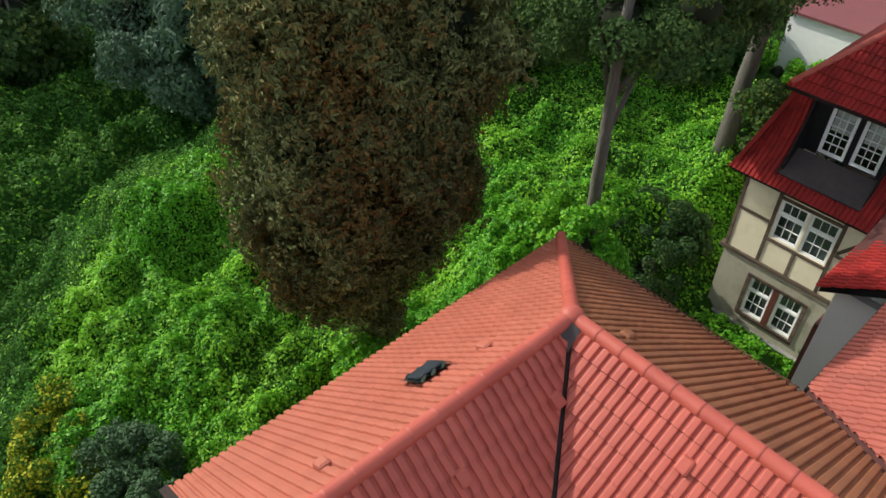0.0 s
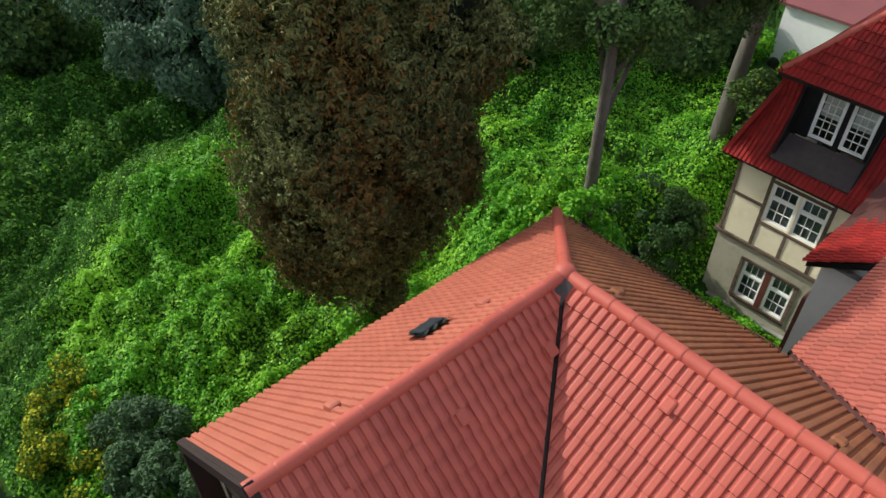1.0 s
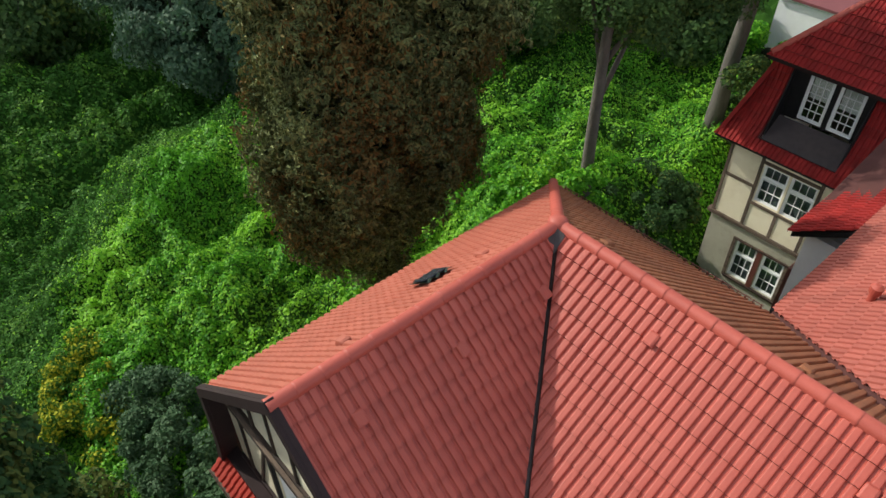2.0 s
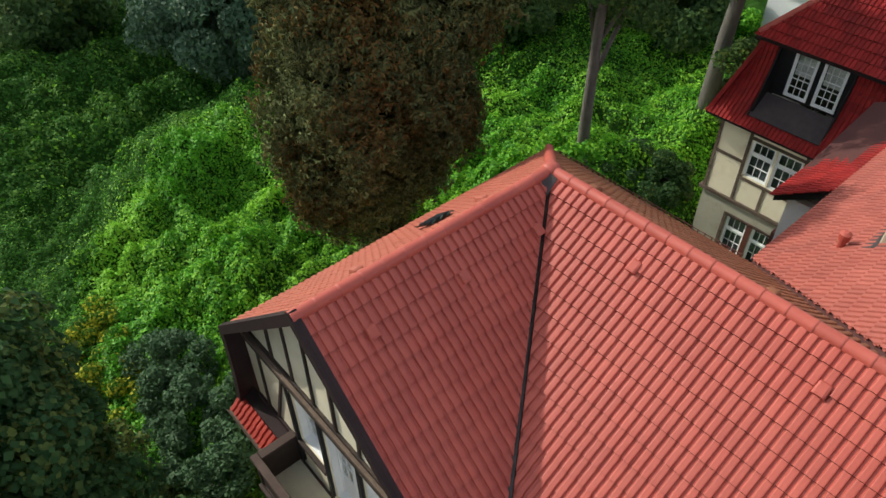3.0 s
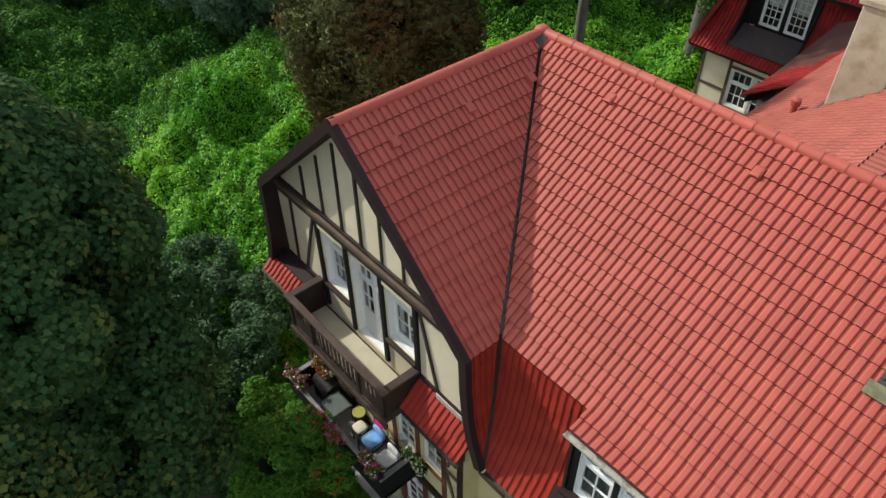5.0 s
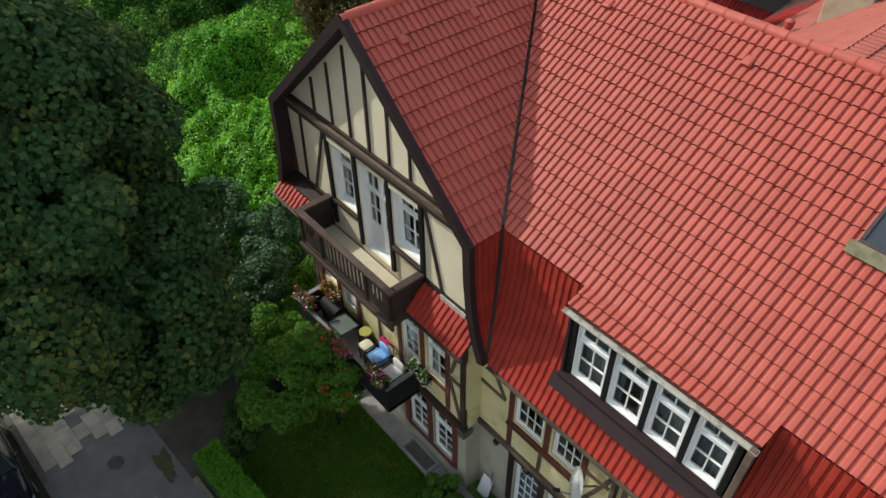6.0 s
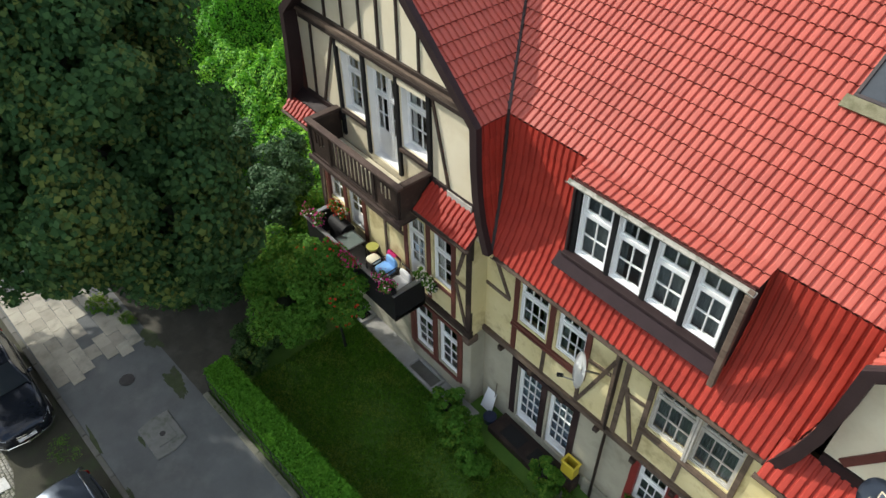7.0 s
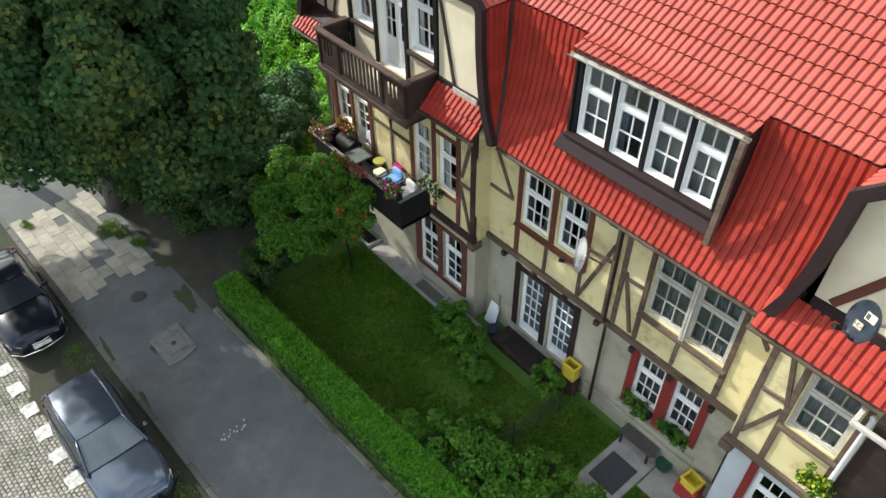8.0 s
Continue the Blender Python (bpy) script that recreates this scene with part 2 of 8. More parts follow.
def wall_boxes(bm, x0, x1, z0, z1, y0, y1, holes=()):
    """One closed slab in the x-z plane with rectangular holes cut through it."""
    xs = sorted({x0, x1, *[min(max(h[k], x0), x1) for h in holes for k in (0, 1)]})
    zs = sorted({z0, z1, *[min(max(h[k], z0), z1) for h in holes for k in (2, 3)]})
    solid = {(i, k) for i in range(len(xs) - 1) for k in range(len(zs) - 1)
             if not any(h[0] < (xs[i] + xs[i + 1]) / 2 < h[1] and h[2] < (zs[k] + zs[k + 1]) / 2 < h[3] for h in holes)}
    made = {}

    def at(i, side, k):
        if (i, side, k) not in made:
            made[i, side, k] = bm.verts.new((xs[i], (y0, y1)[side], zs[k]))
        return made[i, side, k]

    for i, k in solid:
        bm.faces.new((at(i, 0, k), at(i + 1, 0, k), at(i + 1, 0, k + 1), at(i, 0, k + 1)))
        bm.faces.new((at(i, 1, k), at(i, 1, k + 1), at(i + 1, 1, k + 1), at(i + 1, 1, k)))
        for near, a, b in (((i - 1, k), (i, k), (i, k + 1)), ((i + 1, k), (i + 1, k), (i + 1, k + 1)), ((i, k - 1), (i, k), (i + 1, k)), ((i, k + 1), (i, k + 1), (i + 1, k + 1))):
            if near not in solid:
                bm.faces.new((at(a[0], 0, a[1]), at(b[0], 0, b[1]), at(b[0], 1, b[1]), at(a[0], 1, a[1])))


def wall(name, x0, x1, z0, z1, y0, y1, mat, holes=(), parent=villa, label=""):
    bm = bmesh.new()
    wall_boxes(bm, x0, x1, z0, z1, y0, y1, holes)
    return part(name, bm, mat, parent, label)


def window(parent, x0, x1, z0, z1, y, cols=2, rows=2, top=0.36, mat=None, curtain=0.0, leaf=0.05, tops=1, name="window", panel=0.0, reveal=0.0, jamb=True, cloth=None):
    """A wooden window facing -y: outer frame, lower casement and fanlight above the transom, glazing bars, panes. panel: height of a solid foot, for doors."""
    mat = mat or M_WHITE
    face = y
    y = y + reveal
    bm = bmesh.new()
    f = 0.05
    zt = z1 - (z1 - z0) * top if top else None
    openings = [(x0 + f, x1 - f, z0 + f, (zt - 0.045) if zt else z1 - f)]
    if zt:
        openings.append((x0 + f, x1 - f, zt + 0.045, z1 - f))
    wall_boxes(bm, x0, x1, z0, z1, y - 0.012, y + 0.09, openings)
    frame_ob = part(name, bm, mat, parent, bevel=0.004)
    if reveal and jamb:
        bm = bmesh.new()
        wall_boxes(bm, x0 + 0.002, x1 - 0.002, z0 + 0.002, z1 - 0.002, face - 0.015, y - 0.014, [(x0 + 0.03, x1 - 0.03, z0 + 0.03, z1 - 0.03)])
        part("reveal", bm, mat, frame_ob)
    fields = [(z0 + f, (zt - 0.045) if zt else z1 - f, rows)]
    if zt:
        fields.append((zt + 0.045, z1 - f, tops))
    for k, (lo, hi, n) in enumerate(fields):
        a, b = x0 + f, x1 - f
        bm = bmesh.new()
        foot = lo + leaf + (panel if k == 0 and panel else 0)
        ga, gb, gl, gh = a + leaf, b - leaf, foot, hi - leaf
        t = 0.012
        lights = []
        for i in range(cols):
            for j in range(n):
                lights.append((ga + (gb - ga) * i / cols + (t if i else 0), ga + (gb - ga) * (i + 1) / cols - (t if i < cols - 1 else 0),
                               gl + (gh - gl) * j / n + (t if j else 0), gl + (gh - gl) * (j + 1) / n - (t if j < n - 1 else 0)))
        wall_boxes(bm, a, b, lo, hi, y + 0.018, y + 0.062, lights)
        part("casement" if k == 0 else "fanlight", bm, mat, frame_ob)
        for i in range(cols):
            for j in range(n):
                bm = bmesh.new()
                pa, pb = ga + (gb - ga) * i / cols, ga + (gb - ga) * (i + 1) / cols
                qa, qb = gl + (gh - gl) * j / n, gl + (gh - gl) * (j + 1) / n
                tilt = random.uniform(-0.004, 0.004)
                loop = [(pa, y + 0.038 + tilt, qa), (pb, y + 0.038, qa), (pb, y + 0.038 - tilt, qb), (pa, y + 0.038, qb)]
                prism(bm, loop, (0, 0.005, 0))
                pane = part("pane", bm, M_PANE, frame_ob)
                pane.visible_shadow = False
    if curtain:
        bm = bmesh.new()
        n = 24
        for s in ((x0 + f, x0 + f + (x1 - x0) * curtain * 0.5), (x1 - f - (x1 - x0) * curtain * 0.5, x1 - f)):
            row = [(s[0] + (s[1] - s[0]) * i / n, y + 0.13 + 0.02 * math.sin(i * 1.9)) for i in range(n + 1)]
            lo = [bm.verts.new((x, yy, z0 + 0.05)) for x, yy in row]
            hi = [bm.verts.new((x, yy, z1 - 0.04)) for x, yy in row]
            for i in range(n):
                bm.faces.new((lo[i], lo[i + 1], hi[i + 1], hi[i]))
        part("curtain", bm, cloth or M_CURTAIN, frame_ob, "net curtain", smooth=True)
    return frame_ob


def beam(x0, z0, x1, z1, y, w=0.16, mat=None, proud=0.035, parent=villa, name="beam", back=0.06):
    """A timber in a wall that faces -y, from (x0, z0) to (x1, z1)."""
    d = Vector((x1 - x0, 0, z1 - z0)).normalized()
    s = Vector((-d.z, 0, d.x)) * (w / 2)
    proud += random.uniform(0.0, 0.016)
    a, b = Vector((x0, y - proud, z0)), Vector((x1, y - proud, z1))
    mid = (a + b) / 2 + Vector((0, 0, 0)) + s * random.uniform(-0.12, 0.12)
    bm = bmesh.new()
    prism(bm, [a - s, mid - s, b - s, b + s, mid + s, a + s], (0, proud + back, 0))
    return part(name, bm, mat or M_TIMBER, parent, bevel=0.006)


# ground floor and upper floor of the main front
H_DOORS = [(4.86, 5.76, 0.40, 2.84), (6.02, 6.88, 0.44, 2.9)]
H_RED = [(9.01, 9.83, 1.46, 3.10), (10.11, 10.92, 1.48, 3.14)]
H_FW = [(4.80, 5.74, 4.80, 6.46), (6.06, 6.96, 4.86, 6.50), (8.90, 9.93, 4.72, 6.60), (9.99, 11.02, 4.70, 6.62)]
wall("ground_wall", 3.40, 11.8, -0.8, ZJ, MG, MG + 0.35, M_GREY, [*H_DOORS, *H_RED])
wall("upper_wall", 3.44, 11.8, ZJ, 7.5, MF, MF + 0.3, M_YELLOW, H_FW)
# the wing
H_WG = [(0.85, 1.72, 0.78, 2.78), (2.02, 2.90, 0.80, 2.86), (-2.6, -1.8, 0.78, 2.7)]
H_WF = [(0.92, 1.66, 4.0, 6.34), (2.02, 2.80, 4.58, 6.36), (-3.10, -2.30, 4.5, 6.25), (-2.08, -1.28, 4.0, 6.25)]
wall("ground_wall", -3.5, 3.46, -0.8, ZJ, WG, WG + 0.35, M_GREY, H_WG)
wall("upper_wall", -3.6, 3.58, ZJ, 7.13, WF, WF + 0.3, M_YELLOW, H_WF)
H_GW = [(-1.78, -0.74, 8.28, 10.02), (-0.60, 0.62, 7.36, 10.08), (0.78, 1.84, 8.34, 10.08)]
wall("gable_wall", -3.72, 3.72, 7.0, 10.2, GY, GY + 0.3, M_CREAM, H_GW)
bm = bmesh.new()
prism(bm, [(-3.72, GY, 10.2), (3.72, GY, 10.2), (3.72, GY, 10.45), (0, GY, 13.82), (-3.72, GY, 10.45)], (0, 0.3, 0))
part("gable_wall", bm, M_CREAM, villa)
# returns, side, rear and inner floors
slab("side_wall", 3.28, 3.58, WF + 0.3, MF, ZJ, 7.5, M_YELLOW, villa)
slab("side_wall", 3.16, 3.46, WG + 0.35, MG, -0.8, ZJ, M_GREY, villa)
slab("side_wall", -3.6, -3.25, WF + 0.3, 4.6, -0.8, 10.3, M_YELLOW, villa)
slab("rear_wall", -3.25, 19.6, 4.25, 4.6, -0.8, 10.4, M_GREY, villa)
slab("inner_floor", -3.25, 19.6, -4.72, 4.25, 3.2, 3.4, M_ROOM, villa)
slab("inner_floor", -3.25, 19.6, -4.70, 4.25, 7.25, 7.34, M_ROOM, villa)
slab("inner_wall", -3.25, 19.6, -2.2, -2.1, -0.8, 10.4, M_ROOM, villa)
# second wing
H_W2F = [(12.72, 13.70, 5.02, 6.72), (15.2, 16.6, 4.6, 6.6)]
H_W2G = [(12.7, 13.6, 1.3, 3.0)]
wall("upper_wall", 11.86, 19.9, ZJ, 7.5, WF, WF + 0.3, M_YELLOW, H_W2F)
wall("ground_wall", 11.98, 19.9, -0.8, ZJ, WG, WG + 0.35, M_PALEBLUE, H_W2G, label="pale blue-grey painted wall")
slab("side_wall", 11.86, 12.16, WF + 0.3, MF, ZJ, 7.5, M_YELLOW, villa)
slab("side_wall", 11.98, 12.28, WG + 0.35, MG, -0.8, ZJ, M_GREY, villa)
slab("side_wall", 19.6, 19.95, -5.2, 4.6, -0.8, 10.4, M_YELLOW, villa)
bm = bmesh.new()
prism(bm, [(12.1, GY, 7.3), (19.6, GY, 7.3), (19.6, GY, 10.45), (X2, GY, 13.82), (12.1, GY, 10.45)], (0, 0.3, 0))
part("gable_wall", bm, M_CREAM, villa)

# windows and doors
window(villa, *H_DOORS[0], MG + 0.1, cols=3, rows=5, top=0, panel=0.2, curtain=0.9, leaf=0.06, cloth=M_CURTAIN_BLUE, name="glazed_door")
window(villa, *H_DOORS[1], MG + 0.1, cols=3, rows=5, top=0, panel=0.2, curtain=0.9, leaf=0.06, cloth=M_CURTAIN_BLUE, name="glazed_door")
for h in H_RED:
    window(villa, *h, MG + 0.08, cols=3, rows=2, top=0.36, curtain=0.98, cloth=M_NET)
for h in H_FW[:2]:
    window(villa, *h, MF + 0.06, cols=3, rows=2, top=0.38, curtain=0.5, cloth=M_NET)
for h in H_FW[2:]:
    window(villa, *h, MF + 0.06, cols=3, rows=2, top=0.36, mat=M_WORN, curtain=0.98, cloth=M_NET)
for h in H_WG:
    window(villa, *h, WG + 0.08, cols=2, rows=3, top=0.34, curtain=0.7, cloth=M_NET)
window(villa, *H_WF[0], WF + 0.07, cols=2, rows=3, top=0.28, curtain=0.8, name="glazed_door", panel=0.5)
window(villa, *H_WF[1], WF + 0.07, cols=2, rows=2, top=0.36, curtain=0.5)
window(villa, *H_WF[2], WF + 0.07, cols=2, rows=2, top=0.36, curtain=0.4)
window(villa, *H_WF[3], WF + 0.07, cols=2, rows=3, top=0.28, name="glazed_door", panel=0.5)
window(villa, *H_GW[0], GY + 0.05, reveal=0.16, cols=2, rows=2, top=0.34, leaf=0.045, curtain=0.2)
bm = bmesh.new()
wall_boxes(bm, H_GW[1][0] + 0.002, H_GW[1][1] - 0.002, H_GW[1][2] + 0.002, H_GW[1][3] - 0.002, GY + 0.035, GY + 0.195, [(H_GW[1][0] + 0.03, H_GW[1][1] - 0.03, H_GW[1][2] + 0.03, H_GW[1][3] - 0.03)])
part("reveal", bm, M_WHITE, villa)
window(villa, H_GW[1][0], 0.0, *H_GW[1][2:], GY + 0.05, reveal=0.16, jamb=False, cols=2, rows=2, top=0.3, leaf=0.045, name="glazed_door", panel=0.75)
window(villa, 0.02, H_GW[1][1], *H_GW[1][2:], GY + 0.05, reveal=0.16, jamb=False, cols=2, rows=2, top=0.3, leaf=0.045, name="glazed_door", panel=0.75)
window(villa, *H_GW[2], GY + 0.05, reveal=0.16, cols=2, rows=2, top=0.34, leaf=0.045, curtain=0.3)
window(villa, *H_W2F[0], WF + 0.07, cols=3, rows=2, top=0.36, mat=M_WORN, curtain=0.98, cloth=M_NET)
window(villa, *H_W2F[1], WF + 0.07, cols=3, rows=2, top=0.36, mat=M_WORN)
window(villa, *H_W2G[0], WG + 0.08, cols=3, rows=2, top=0.36)

# ---- the villa: roof tiles ----
TW = 0.344
ROLL = [(0.0, 0.0), (0.14, 0.0), (0.23, 0.90), (0.32, 1.0), (0.72, 1.0), (0.81, 0.90), (0.90, 0.0)]
TILE_U = [(TW / 2 * (k + f), h) for k in (0, 1) for f, h in ROLL] + [(TW + 0.002, 0.0)]


def tile_points(course, step=0.038, rib=1.0):
    """One double-wave tile: (u, v, height) rows of its top edge, lower edge and butt."""
    rows = []
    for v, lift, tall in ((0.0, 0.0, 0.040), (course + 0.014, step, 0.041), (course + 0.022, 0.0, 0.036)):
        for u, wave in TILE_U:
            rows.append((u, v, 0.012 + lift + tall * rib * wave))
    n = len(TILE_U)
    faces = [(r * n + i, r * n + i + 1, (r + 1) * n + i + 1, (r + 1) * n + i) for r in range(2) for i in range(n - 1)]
    return rows, faces


def tile_field(parent, surf, count_u, count_v, course, mat, clips=(), singles=0, near=None, u0=0.0, v0=0.0, matrix=None, step=0.038, rib=1.0):
    """Lays tiles over surf(u, v) -> (point, normal), keeps what lies on the right side of every clip (point, normal).
    With matrix (a plane) the singles nearest to the point near become objects that share one mesh; the rest is one mesh."""
    rows, faces = tile_points(course, step, rib)
    shared = None
    if matrix is not None:
        me = bpy.data.meshes.new("tile")
        me.from_pydata(rows, [], faces)
        me.materials.append(mat)
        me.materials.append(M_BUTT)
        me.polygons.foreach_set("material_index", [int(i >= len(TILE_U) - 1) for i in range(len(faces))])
        shared = me
    whole, cut = [], []
    for j in range(count_v):
        for i in range(count_u):
            pts = []
            for u, v, hgt in rows:
                p, nrm = surf(u0 + i * TW + u, v0 + j * course + v)
                pts.append(p + nrm * hgt)
            out = part_in = False
            for co, no in clips:
                ds = [(p - co).dot(no) for p in pts]
                if max(ds) <= 0:
                    out = True
                    break
                if min(ds) < 0:
                    part_in = True
            if out:
                continue
            (cut if part_in else whole).append((i, j, pts))
    verts, corners, butts = [], [], []
    if singles and shared:
        whole.sort(key=lambda w: (w[2][0] - near).length)
        for i, j, _ in whole[:singles]:
            ob = new("tile", shared)
            ob.parent = parent
            ob.matrix_basis = matrix @ pose(u0 + i * TW, v0 + j * course, random.uniform(-0.003, 0.004), random.uniform(-0.5, 0.5), 0, random.uniform(-0.25, 0.25))
        whole = whole[singles:]
    for _, _, pts in whole:
        base = len(verts)
        verts += [tuple(p) for p in pts]
        corners += [tuple(base + k for k in f) for f in faces]
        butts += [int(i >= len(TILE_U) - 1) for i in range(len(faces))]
    rest = bpy.data.meshes.new("tile_rest")
    bm = bmesh.new()
    for _, _, pts in cut:
        one = bmesh.new()
        vs = [one.verts.new(p) for p in pts]
        for i, f in enumerate(faces):
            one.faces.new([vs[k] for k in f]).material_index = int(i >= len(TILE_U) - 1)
        for co, no in clips:
            bmesh.ops.bisect_plane(one, geom=list(one.verts) + list(one.edges) + list(one.faces), plane_co=co, plane_no=no, clear_inner=True)
        base = len(verts)
        one.verts.index_update()
        verts += [tuple(v.co) for v in one.verts]
        corners += [tuple(base + v.index for v in f.verts) for f in one.faces]
        butts += [f.material_index for f in one.faces]
        one.free()
    bm.free()
    rest.from_pydata(verts, [], corners)
    rest.materials.append(mat)
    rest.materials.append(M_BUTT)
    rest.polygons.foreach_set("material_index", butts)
    ob = new("tile_rest", rest)
    ob.parent = parent
    tagged(ob, kind="stuff")
    return ob


def plane(o, u, v):
    """surf and matrix of a plane through o, with unit u along the courses and v down the slope."""
    o, u, v = Vector(o), Vector(u).normalized(), Vector(v).normalized()
    n = u.cross(v)
    if n.z < 0:
        n = -n
    m = Matrix.Translation(o) @ Matrix((u, v, n)).transposed().to_4x4()
    return (lambda a, b: (o + u * a + v * b, n)), m


FLARE = [(0.0, 0.0), (0.3, 0.08), (0.55, 0.24), (0.75, 0.48), (0.9, 0.78), (1.0, 1.0)]


def flare(t):
    for (a, fa), (b, fb) in zip(FLARE, FLARE[1:]):
        if t <= b:
            return fa + (fb - fa) * (t - a) / (b - a)
    return 1.0 + (t - 1) * 2.2


def curved(o, u, out, reach):
    """surf of the steep flared skirt: from o at the break down to the eave, courses along u, flaring by reach along out."""
    o, u, out = Vector(o), Vector(u), Vector(out)
    steps, length = [(0.0, 0.0)], 0.0
    for k in range(1, 41):
        a, b = (k - 1) / 40, k / 40
        length += math.hypot((ZB - ZE) / 40, reach * (flare(b) - flare(a)))
        steps.append((length, b))

    def surf(a, b):
        t = b / length
        for (l0, t0), (l1, t1) in zip(steps, steps[1:]):
            if b <= l1:
                t = t0 + (t1 - t0) * (b - l0) / (l1 - l0)
                break
        slope = (flare(t + 0.02) - flare(t - 0.02 if t > 0.02 else 0)) / (0.04 if t > 0.02 else 0.02 + t)
        down = Vector((0, 0, -(ZB - ZE))) + out * (reach * slope)
        n = u.cross(down).normalized()
        if n.dot(out) < 0:
            n = -n
        return o + u * a + out * (reach * flare(t)) - Vector((0, 0, (ZB - ZE) * t)), n
    return surf, length


def deck(name, loop, mat, parent, down=0.10):
    bm = bmesh.new()
    prism(bm, loop, (0, 0, -down))
    return part(name, bm, mat, parent)


def skirt_deck(surf, length, u0, u1, parent, mat, trim=None, start=0.0):
    """The boards under a flared skirt. trim(point) gives the reach along u at each height, else the whole width."""
    bm = bmesh.new()
    rows = []
    for k in range(13):
        b = length * (start + (1 - start) * k / 12)
        row = []
        for a in ((u0, u1) if trim is None else trim(b)):
            p, n = surf(a, b)
            row.append((bm.verts.new(p), bm.verts.new(p - n * 0.09)))
        rows.append(row)
    for r, s in zip(rows, rows[1:]):
        (a, a2), (b, b2) = r
        (c, c2), (d, d2) = s
        for f in ((a, b, d, c), (a2, c2, d2, b2), (a, c, c2, a2), (b, b2, d2, d)):
            bm.faces.new(f)
    return part("skirt_deck", bm, mat, parent)


up = Vector((0, 0, 1))
VAL1 = Vector((1 / WX, 1 / MY, 0)).normalized()       # positive on the main side of the first valley
VAL2 = Vector((-1 / WX, 1 / MY, 0)).normalized()      # positive on the main side of the second valley
HIP = Vector((RY / WX, 1, 0)).normalized()            # positive on the rear side of the hip
O0 = Vector((0, 0, 0))
O2 = Vector((X2, 0, 0))
RWV = Vector((0.78, 0.778, 0)).normalized()           # rear wing valley, positive towards the rear wing
RWO = Vector((2.48, 4.755, 0))

roof_front = deck("roof_front", [(0, 0, ZR), (X2, 0, ZR), (X2 - WX, -MY, ZB), (WX, -MY, ZB)], M_DECK, villa)
sf, mf = plane((0, 0, ZR), (1, 0, 0), (0, -MY, ZB - ZR))
tile_field(roof_front, sf, 47, 16, 0.3723, M_TILE, [(VAL1 * 0.04, VAL1), (O2 + VAL2 * 0.04, VAL2)], singles=300, near=Vector((4.5, -2.0, 12.4)), matrix=mf)
roof_wing = deck("roof_wing", [(0, 0, ZR), (0, -5.77, ZR), (WX, -5.77, ZB), (WX, -MY, ZB)], M_DECK, villa)
sw, mw = plane((0, -5.79, ZR), (0, 1, 0), (WX, 0, ZB - ZR))
tile_field(roof_wing, sw, 18, 14, 0.370, M_TILE, [(-VAL1 * 0.03, -VAL1)], singles=300, near=Vector((1.8, -4, 12.3)), matrix=mw, step=0.044)
roof_left = deck("roof_left", [(0, 0, ZR), (0, -5.77, ZR), (-WX, -5.77, ZB), (-WX, RY, ZB)], M_DECK, villa)
sl, ml = plane((0, -5.79, ZR), (0, 1, 0), (-WX, 0, ZB - ZR))
tile_field(roof_left, sl, 32, 14, 0.370, M_TILE_ORANGE, [(-HIP * 0.03, -HIP)], singles=300, near=Vector((-1.5, -2.5, 12.6)), matrix=ml, step=0.026)
roof_rear = deck("roof_rear", [(0, 0, ZR), (-WX, RY, ZB), (2.8, RY, ZB), (7.2, 0, ZR)], M_DECK, villa)
sr, mr = plane((-WX, 0, ZR), (1, 0, 0), (0, RY, ZB - ZR))
tile_field(roof_rear, sr, 34, 15, 0.380, M_TILE_BROWN, [(HIP * 0.03, HIP), (RWO - RWV * 0.08, -RWV)], singles=300, near=Vector((3.5, 2.0, 12.4)), matrix=mr, step=0.010, rib=1.3)
# rear wing
rear_wing = deck("roof_rear_wing", [(7.2, 0.02, 13.98), (2.48, 4.755, 10.3), (2.48, 13.5, 10.3), (7.2, 13.5, 13.98)], M_DECK, villa)
sq, mq = plane((7.2, 0.0, 13.98), (0, 1, 0), (-4.72, 0, -3.68))
tile_field(rear_wing, sq, 40, 17, 0.352, M_TILE_PALE, [(RWO + RWV * 0.08, RWV)], singles=300, near=Vector((3.6, 7.5, 11.3)), matrix=mq)
rear_flat = deck("roof_rear_wing_east", [(7.2, 0.02, 13.98), (7.2, 13.5, 13.98), (13.0, 13.5, 13.6), (13.0, 0.02, 13.6)], M_DECK, villa)
sx, mx = plane((7.2, 0.0, 13.98), (0, 1, 0), (5.8, 0, -0.38))
tile_field(rear_flat, sx, 39, 16, 0.36, M_TILE_PALE, [])
slab("rear_wall", 2.75, 13.0, 13.15, 13.4, -0.8, 10.2, M_GREY, villa)
bm = bmesh.new()
prism(bm, [(2.75, 13.15, 10.2), (13.0, 13.15, 10.2), (13.0, 13.15, 13.4), (7.2, 13.15, 13.8)], (0, 0.25, 0))
part("rear_wall", bm, M_GREY, villa)
slab("side_wall", 12.75, 13.0, 4.6, 13.15, -0.8, 13.4, M_GREY, villa)
slab("side_wall", 2.75, 3.0, 4.6, 13.2, -0.8, 10.45, M_GREY, villa)
deck("roof_rear_east", [(7.2, 0, ZR), (2.8, RY, ZB), (X2, RY, ZB), (X2, 0, ZR)], M_TILE, villa)
